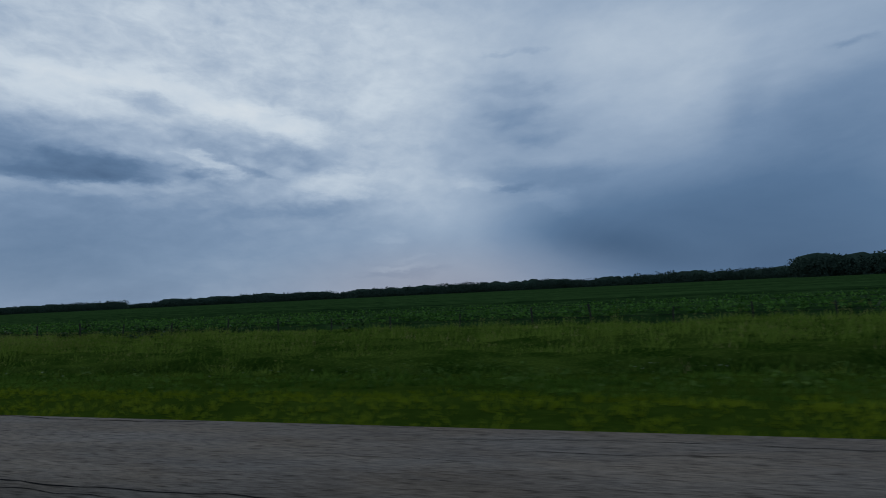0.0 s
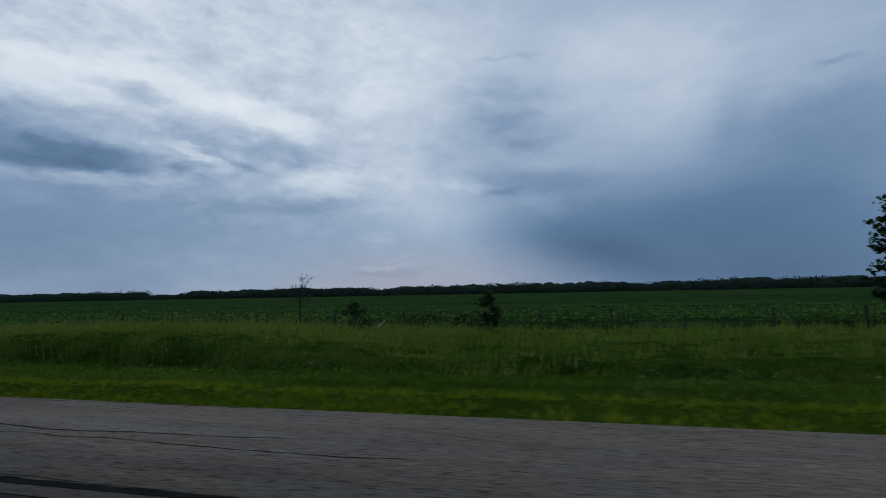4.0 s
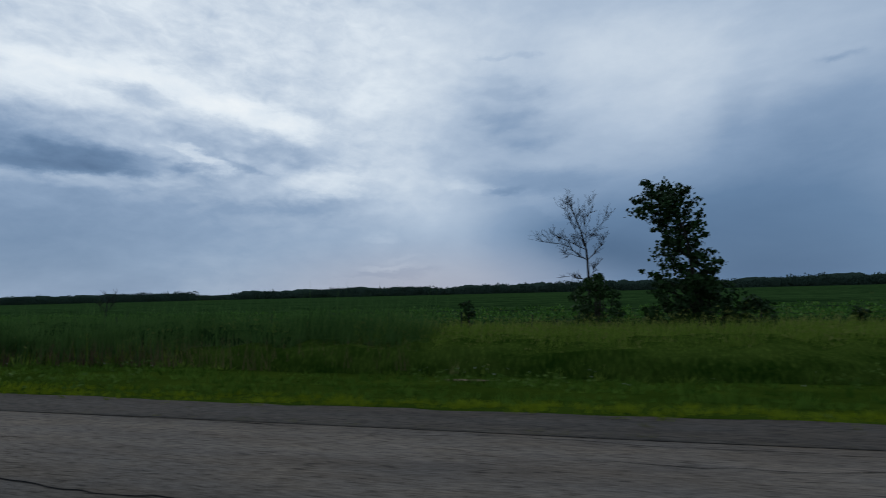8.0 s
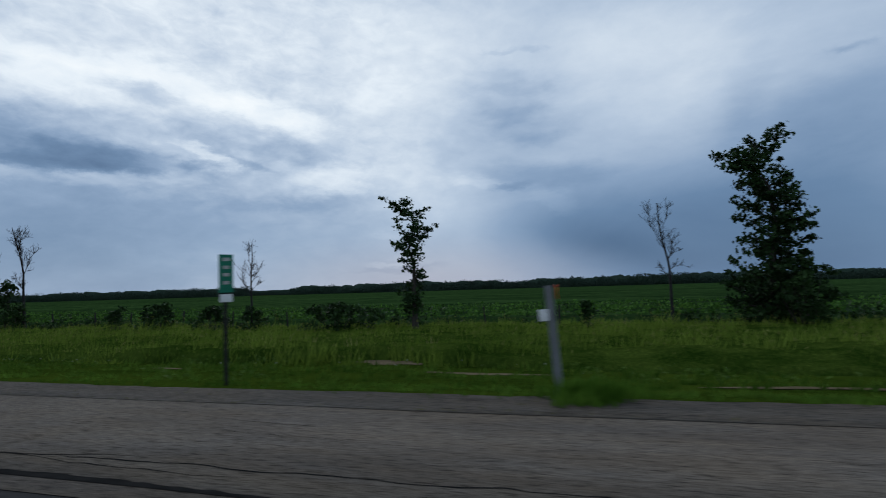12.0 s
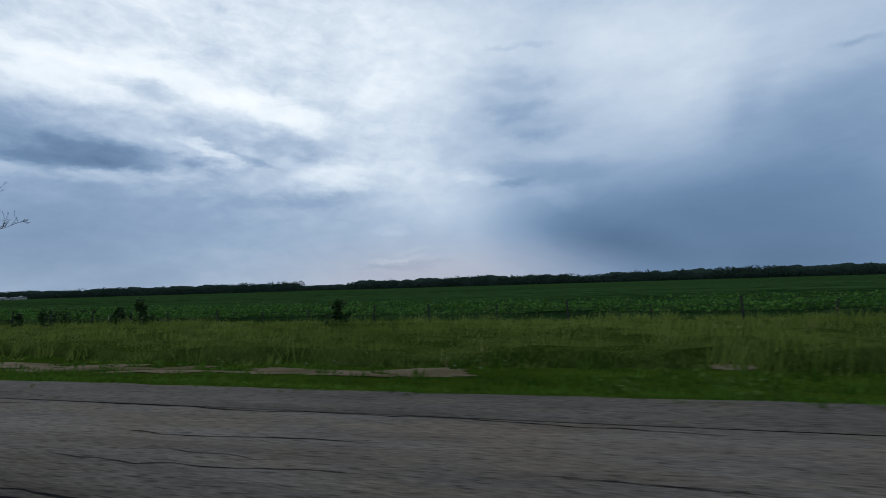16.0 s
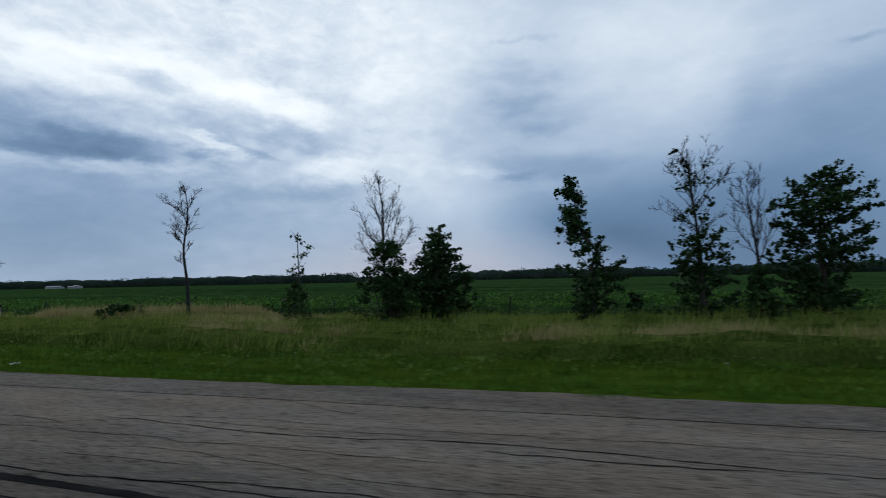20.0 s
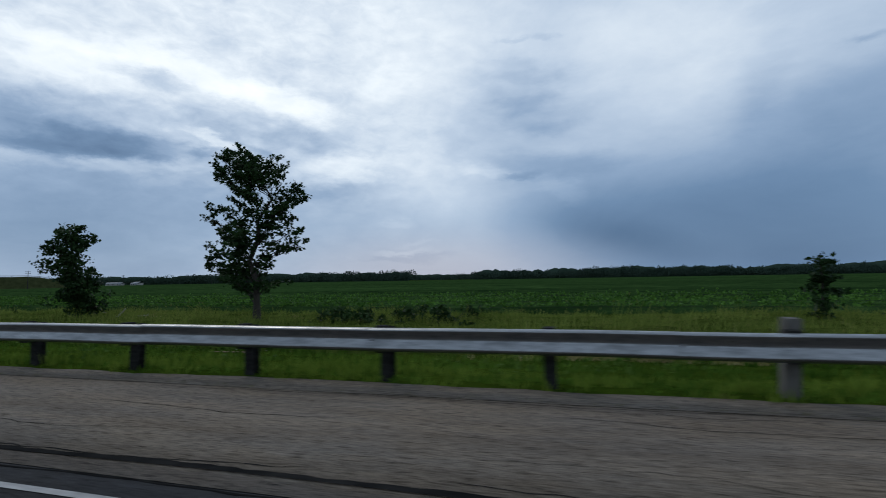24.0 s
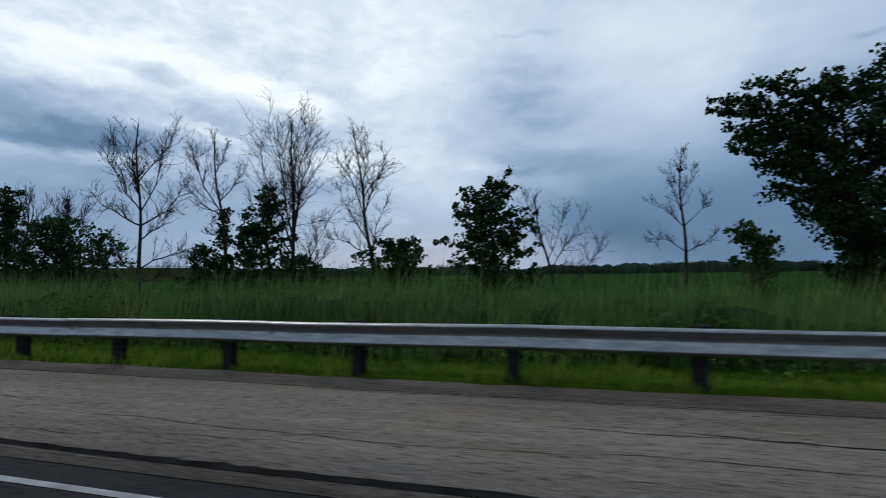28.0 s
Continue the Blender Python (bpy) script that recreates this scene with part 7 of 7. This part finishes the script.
# fine low growth that closes the turf along the pavement
x, y = scatter(15000, SEAM, 8.2, r, 1.2)
edge = verge_line(x) - 0.04 + 0.12 * waves(x, y * 0, 1.7, 5)
x, y = x[y > edge], y[y > edge]
bx, by, bh, lx, ly = tufts(x, y, 0.05 + 0.06 * r.random(len(x)), 0.12 + 0.12 * r.random(len(x)), 8, r)
for band, mat, text in ((bx > -330, MAT_LAWN, "fine low yellow-green turf close to the pavement"), (bx <= -330, MAT_SWARD, "fine low green turf close to the pavement")):
    blades("low_turf", bx[band], by[band], bh[band] + 0.02, 0.045, lx[band], ly[band], mat, r, text, "grass", 0.0)

# tufts that have rooted in the crumbling pavement edge
x, y = scatter(9000, SEAM + 0.03, EDGE, r, 1.0, -985, -150)
y = np.where(r.random(len(y)) < 0.72, SEAM + 0.04 + np.abs(r.normal(0, 0.07, len(y))), y)
keep = waves(x, y * 3, 4.6, 21) + 0.5 * waves(x, y, 0.8, 17) > np.where(y < SEAM + 0.2, -0.25, np.where(x > -460, 0.12, 0.42))
x, y = x[keep], y[keep]
bx, by, bh, lx, ly = tufts(x, y, 0.04 + 0.07 * r.random(len(x)), 0.06 + 0.06 * r.random(len(x)), 8, r)
blades("edge_tufts", bx, by, bh * 0.7 + 0.02, 0.022, lx, ly, MAT_DRY_TUFT, r, "sparse olive grass tufts rooted in the pavement edge", "grass")

# a rank tuft spilling over the pavement beside the grey stake
x, y = -383.9 + r.normal(0, 0.27, 90), 6.4 + r.normal(0, 0.2, 90)
bx, by, bh, lx, ly = tufts(x, y, 0.14 + 0.16 * r.random(90), 0.08 + 0.08 * r.random(90), 9, r)
blades("stake_tuft", bx, by, bh + 0.05, 0.025, lx, ly, MAT_FRESH, r, "rank bright tuft of grass spilling over the pavement edge", "grass")

# broad weeds and clover in the verge
x, y = scatter(30000, 7.2, 15.2, r, 1.0)
keep = (waves(x, y, 2.3, 12) > np.where(in_spans(x, ((-348, -302), (-660, -640), (-8, 20))), -0.2, 0.45)) & off_dirt(x, y)
c = np.stack([x[keep], y[keep], land(x[keep], y[keep]) + r.uniform(0.04, 0.3, keep.sum())], 1)
c = np.repeat(c, 4, 0) + r.normal(0, 0.08, (4 * len(c), 3))
v, f = leaf_quads(c, 0.085, r, 0.8)
tagged(new("verge_weeds", mesh_of("verge_weeds", v, f, MAT_WEED)), "clumps of broad-leaved weeds in the verge", "weeds", kind="stuff")

# rank stretches of nettles and dock by the reeds
for x0, x1, y0, y1, n, rank, text in ((-352, -300, 9.5, 23.5, 5200, 1.0, "rank clumps of leafy dark green weeds in the verge"), (-988, -868, 12.9, 15.6, 4600, 2.3, "tall clumps of leafy weeds in front of the reeds")):
    x, y = scatter(n, y0, y1, r, 1.0, x0, x1)
    keep = (waves(x, y * 1.6, 1.9, 15) > -0.15) & off_dirt(x, y)
    x, y = x[keep], y[keep]
    tall = (0.25 + 0.55 * np.clip(waves(x, y * 1.6, 1.9, 15), 0, 1.2)) * np.interp(y, [9.5, 13, 16, 23], [0.5, 0.9, 1.2, 0.9]) * rank * r.uniform(0.55, 1.0, len(x)) ** (rank - 1.0)
    c = np.stack([x, y, land(x, y) + tall], 1)
    c = np.repeat(c, 9, 0) + r.normal(0, 1, (9 * len(c), 3)) * np.array([0.13, 0.13, 0.11])
    v, f = leaf_quads(c, 0.07 + 0.026 * rank, r, 0.75)
    tagged(new("rank_weeds", mesh_of("rank_weeds", v, f, MAT_WEED)), text, "weeds", kind="stuff")

# white clover heads scattered where the mown sward ends
x, y = scatter(5200, 10.5, 14.8, r, 1.0)
keep = waves(x, y * 2, 3.0, 19) > 0.35
c = np.stack([x[keep], y[keep], land(x[keep], y[keep]) + r.uniform(0.16, 0.32, keep.sum())], 1)
v, f = leaf_quads(c, 0.04, r, 0.9)
tagged(new("clover_flowers", mesh_of("clover_flowers", v, f, MAT_FLOWER)), "scattered small white clover heads in the verge", "flowers", kind="stuff")

# tall unmown grass, in clumps, across the ditch up to the fence
x, y = scatter(26000, 14.4, 27.8, r, 0.85)
ex, ey = scatter(5500, 15.3, 22.0, r, 1.0, -272, -132)
mx, my = scatter(2700, 15.3, 22.0, r, 1.0, -97, -24)
x, y = np.concatenate([x, ex, mx]), np.concatenate([y, ey, my])
keep = off_dirt(x, y)
x, y = x[keep], y[keep]
patch = waves(x, y * 2.6, 3.8, 4) + 0.6 * waves(x, y * 1.5, 1.3, 6)
front = y + 0.9 * waves(x, x * 0, 6.0, 11) - 0.3
full = lush(x)
h = (0.66 + 0.34 * np.clip(patch, -1, 1.3) * (1 - 0.75 * full) + 0.42 * full) * np.interp(front, *STATURE) * r.uniform(0.6 + 0.2 * full, 1.35 - 0.2 * full, len(x))
bx, by, bh, lx, ly = tufts(x, y, np.maximum(h, 0.1), 0.22 + 0.30 * r.random(len(x)), 19, r)
dry = bx + 14.0 * waves(bx, by * 3, 9.0, 2) < -470
for part_of, mat, text in ((~dry, MAT_TALL, "tall clumpy unmown green grass filling the ditch"), (dry, MAT_TALL_DRY, "tall unmown olive grass turning dry in the ditch")):
    blades("tall_grass", bx[part_of], by[part_of], bh[part_of], np.where(by < 14.5, 0.04, 0.058)[part_of], lx[part_of], ly[part_of], mat, r, text, "grass")
pick = r.random(len(bx)) < 0.30
sx, sy, sh = bx[pick] + lx[pick] * 0.8, by[pick] + ly[pick] * 0.8, bh[pick]
c = np.stack([sx, sy, land(sx, sy) + sh * r.uniform(0.9, 1.2, len(sx))], 1)
c = c[sh > 0.3]
v, f = leaf_quads(c, 0.12, r, 0.26, -2.0)
tagged(new("grass_seed_heads", mesh_of("grass_seed_heads", v, f, MAT_SEED)), "pale olive seed heads over the tall grass", "grass", kind="stuff")



# matted stems that the blades stand out of, coloured dark for inner shade
def matted(name, x0, x1, y0, y1, tall, mat, label, category, seed, dx=0.5):
    xs = np.arange(x0, x1, dx)
    ys = np.concatenate([[y0, y0 + 0.12, y0 + 0.3], np.arange(y0 + 0.6, y1, 0.45)])
    q = np.random.default_rng(seed)
    rough = q.uniform(0.75, 1.15, (len(xs), len(ys)))
    shift = (0.7 * waves(xs, xs * 0, 6.0, 11) + 0.25 * waves(xs, xs * 0, 1.3, seed))[:, None]
    gx, gy = np.meshgrid(xs, ys, indexing="ij")
    gy = gy + shift * np.clip((y1 - gy) / (y1 - y0), 0, 1)
    rise = np.clip((gy - shift - y0) / 0.28, 0, 1)
    ends = np.clip(np.minimum(gx - x0, x1 - gx) / 9.0, 0, 1)
    for px, py, sx, sy in DIRT:  # no growth over bare soil
        k = np.abs(xs - px) < sx * 2.5
        rise[k] *= np.clip(((gx[k] - px) / sx) ** 2 + ((gy[k] - py) / sy) ** 2 - 1.3, 0, 1)
    gz = land(gx, gy) - 0.06 + tall(gx, gy) * rough * rise * ends
    gx = gx + q.normal(0, dx * 0.2, gx.shape)
    v = np.stack([gx, gy, gz], -1).reshape(-1, 3)
    i = np.arange(gx.size).reshape(gx.shape)
    f = np.stack([i[:-1, :-1], i[1:, :-1], i[1:, 1:], i[:-1, 1:]], -1).reshape(-1, 4)
    tagged(new(name, mesh_of(name, v, f, mat)), label, category, kind="stuff")


def grass_height(gx, gy):
    lump = waves(gx, gy * 2.6, 3.8, 4) + 0.6 * waves(gx, gy * 1.5, 1.3, 6)
    full = lush(gx)
    return (0.30 + 0.10 * np.clip(lump, -1, 1.3) * (1 - 0.6 * full) + 0.34 * full) * np.interp(gy, STATURE[0], (0.2, 0.8, 1.45, 1.40, 0.95, 0.55, 0.32))


matted("grass_thatch", -480, 45, 15.0, 27.4, grass_height, MAT_SHADED_GRASS, "matted mass of unmown grass, its green darkened for shade among stems", "grass", 61, 0.7)
matted("grass_thatch", -985, -462, 15.0, 27.4, grass_height, MAT_SHADED_DRY_GRASS, "matted mass of drying unmown grass, its olive darkened for shade among stems", "grass", 64, 0.7)
matted("reed_thatch", REEDS[0][0] - 2, REEDS[0][1] + 2, 15.6, 20.0, lambda gx, gy: 1.1 + 0.14 * waves(gx, gy, 1.5, 9), MAT_SHADED_REEDS, "matted mass of reeds in the ditch, coloured dark for shade among stems", "reeds", 62)
matted("olive_reed_thatch", -990, -883, 13.6, 18.5, lambda gx, gy: 1.6 - 0.35 * np.clip((gx + 905) / 24, 0, 1) + 0.26 * waves(gx, gy, 1.5, 9) + 0.12 * waves(gx, gy * 0, 5.0, 3), MAT_SHADED_OLIVE_REEDS, "matted mass of tall olive reeds, coloured darker for shade among stems", "reeds", 63)

# ripe straw-coloured stands and scattered dead stems
xs_, ys_ = [], []
for cx, cy, sx, sy in RIPE:
    n = int(sx * sy * (170 if cx < -580 else 80))
    d = r.normal(0, 0.5, (n, 2))
    xs_.append(cx + sx * d[:, 0] * 1.2)
    ys_.append(cy + sy * d[:, 1])
x, y = np.concatenate(xs_), np.concatenate(ys_)
ex, ey = scatter(2600, 11.5, 27.0, r, 0.8)
keep = waves(ex, ey * 3, 7.0, 14) > 0.5
x, y = np.concatenate([x, ex[keep]]), np.concatenate([y, ey[keep]])
y = np.clip(np.maximum(y, 15.6 + r.normal(0, 0.5, len(y))), 14.9, 27.5)
h = np.where(x < -580, 0.70, 0.72) * np.interp(y, *STATURE) * r.uniform(0.8, 1.12, len(x))
bx, by, bh, lx, ly = tufts(x, y, h, 0.15 + 0.2 * r.random(len(x)), 8, r)
blades("dry_grass", bx, by, bh, np.where(bx < -800, 0.05, 0.034), lx, ly, MAT_STRAW, r, "pale straw-coloured ripe grass among the green", "grass")

# one long even stand of ripe grass along the field edge
x, y = r.uniform(-675.5, -657.5, 420), 24.6 + 1.3 * r.random(420)
h = (1.02 + 0.05 * waves(x, y, 2.2, 3)) * r.uniform(0.9, 1.05, 420) * np.clip(np.minimum(x + 677, -656.5 - x) / 2.5, 0.45, 1)
bx, by, bh, lx, ly = tufts(x, y, h, 0.15 + 0.2 * r.random(420), 18, r)
blades("ripe_stand", bx, by, bh, 0.05, lx * 0.7, ly * 0.7, MAT_STRAW, r, "long even stand of pale ripe grass at the field edge", "grass")

# reed beds in the wet ditch, with dead canes at their feet
x, y = scatter(24000, 15.2, 20.0, r, 1.0)
ex, ey = scatter(4600, 13.2, 18.5, r, 1.0, -990, -878)
mx, my = scatter(2600, 15.3, 20.0, r, 1.0, -308, -260)
x, y = np.concatenate([x, ex, mx]), np.concatenate([y, ey, my])
keep = in_spans(x + waves(x, y, 4, 1), REEDS)
x, y = x[keep], y[keep]
lump = 1 + 0.13 * waves(x, y, 1.5, 9) + 0.07 * waves(x, y * 0, 5.0, 3)
h = np.where(x < -870, 2.7 - 0.5 * np.clip((x + 905) / 24, 0, 1), 2.1) * lump * r.uniform(0.75, 1.12, len(x)) * np.clip((y - np.where(x < -870, 12.6, 14.6)) / 1.0, 0.4, 1)
bx, by, bh, lx, ly = tufts(x, y, h, 0.12 + 0.2 * r.random(len(x)), 9, r)
far_bed = bx < -870
for bed, mat, text in ((~far_bed, MAT_REED, "dense dark green reeds in the ditch"), (far_bed, MAT_OLIVE, "tall olive-green reeds in the ditch behind the guardrail")):
    blades("reed_bed", bx[bed], by[bed], bh[bed], 0.04, lx[bed] * 0.8, ly[bed] * 0.8, mat, r, text, "reeds", 16.0)
ex, ey = scatter(650, 13.8, 18.5, r, 1.0, -985, -884)
ex, ey = ex[waves(ex, ey, 3.0, 6) > 0.0], ey[waves(ex, ey, 3.0, 6) > 0.0]
h = 2.6 * r.uniform(0.85, 1.15, len(ex))
bx, by, bh, lx, ly = tufts(ex, ey, h, 0.2 + 0.2 * r.random(len(ex)), 7, r)
blades("reed_plumes", bx, by, bh, 0.045, lx, ly, MAT_STRAW, r, "pale straw-coloured old reed stems among the green", "reeds", 11.0)
x, y = scatter(60000, 14.7, 15.9, r, 1.0)
keep = in_spans(x + waves(x, y, 4, 1), CANES) & ((waves(x, y, 5.0, 7) > 0.25) | ((x > -291) & (x < -261) & (waves(x, y * 0, 2.2, 4) > -0.5)))
x, y = x[keep], y[keep]
h = r.uniform(0.35, 0.95, len(x)) * np.where(in_spans(x, ((-291, -258),)), 1.2, 1.0)
blades("dead_canes", x, y, h, 0.03, h * r.normal(0, 0.12, len(x)), h * r.normal(0, 0.1, len(x)), MAT_CANE, r, "brown dead canes at the foot of the reeds", "reeds")

# rank grass under and behind the guardrail
x, y = scatter(3600, RAIL - 0.05, RAIL + 1.8, r, 1.0, -990, -753)
h = 0.12 + 0.22 * r.random(len(x)) * np.clip(waves(x, y, 1.3, 2) + 0.8, 0.2, 1.5)
bx, by, bh, lx, ly = tufts(x, y, h, 0.1 + 0.1 * r.random(len(x)), 9, r)
blades("rail_grass", bx, by, bh, 0.03, lx, ly, MAT_TALL, r, "rank grass round the guardrail posts", "grass")


# low vines and seedlings that fill the fence row
x, y = scatter(15000, 25.2, 28.2, r, 1.0)
thick = np.where(in_spans(x, ((-720, -545), (-450, -360), (-960, -890), (-60, -20))), 0.15, 0.95)
keep = waves(x, y, 2.8, 33) + 0.4 * waves(x, y, 0.9, 5) > thick
x, y = x[keep], y[keep]
c = np.stack([x, y, land(x, y) + r.uniform(0.1, 0.75, len(x)) * np.clip(waves(x, y, 1.9, 8) + 0.9, 0.3, 1.5)], 1)
c = np.repeat(c, 6, 0) + r.normal(0, 0.13, (6 * len(c), 3))
v, f = leaf_quads(c, 0.19, r, 0.75)
v[:, 2] = np.maximum(v[:, 2], -1.0)
tagged(new("fence_row_vines", mesh_of("fence_row_vines", v, f, MAT_VINE)), "dark low vines and seedlings along the fence row", "undergrowth", kind="stuff")


# soybean plants of the nearest rows, leaf by leaf
def soy_rows():
    cs = []
    for row in range(26):
        yy = 28.9 + row * 0.76
        n = int(1000 / (0.32 + row * 0.02))
        x = r.uniform(-1000, 30, n)
        base = np.stack([x, yy + r.normal(0, 0.08, n), PLAIN + 0.3 + r.uniform(0.0, 0.25, n)], 1)
        k = 4 if row < 10 else 3
        cs.append(np.repeat(base, k, 0) + r.normal(0, 0.11, (k * n, 3)))
    return np.concatenate(cs)


v, f = leaf_quads(soy_rows(), 0.20, r, 0.85)
tagged(new("soybean_plants", mesh_of("soybean_plants", v, f, MAT_CROP)), "leafy soybean plants in close rows", "crop", kind="stuff")
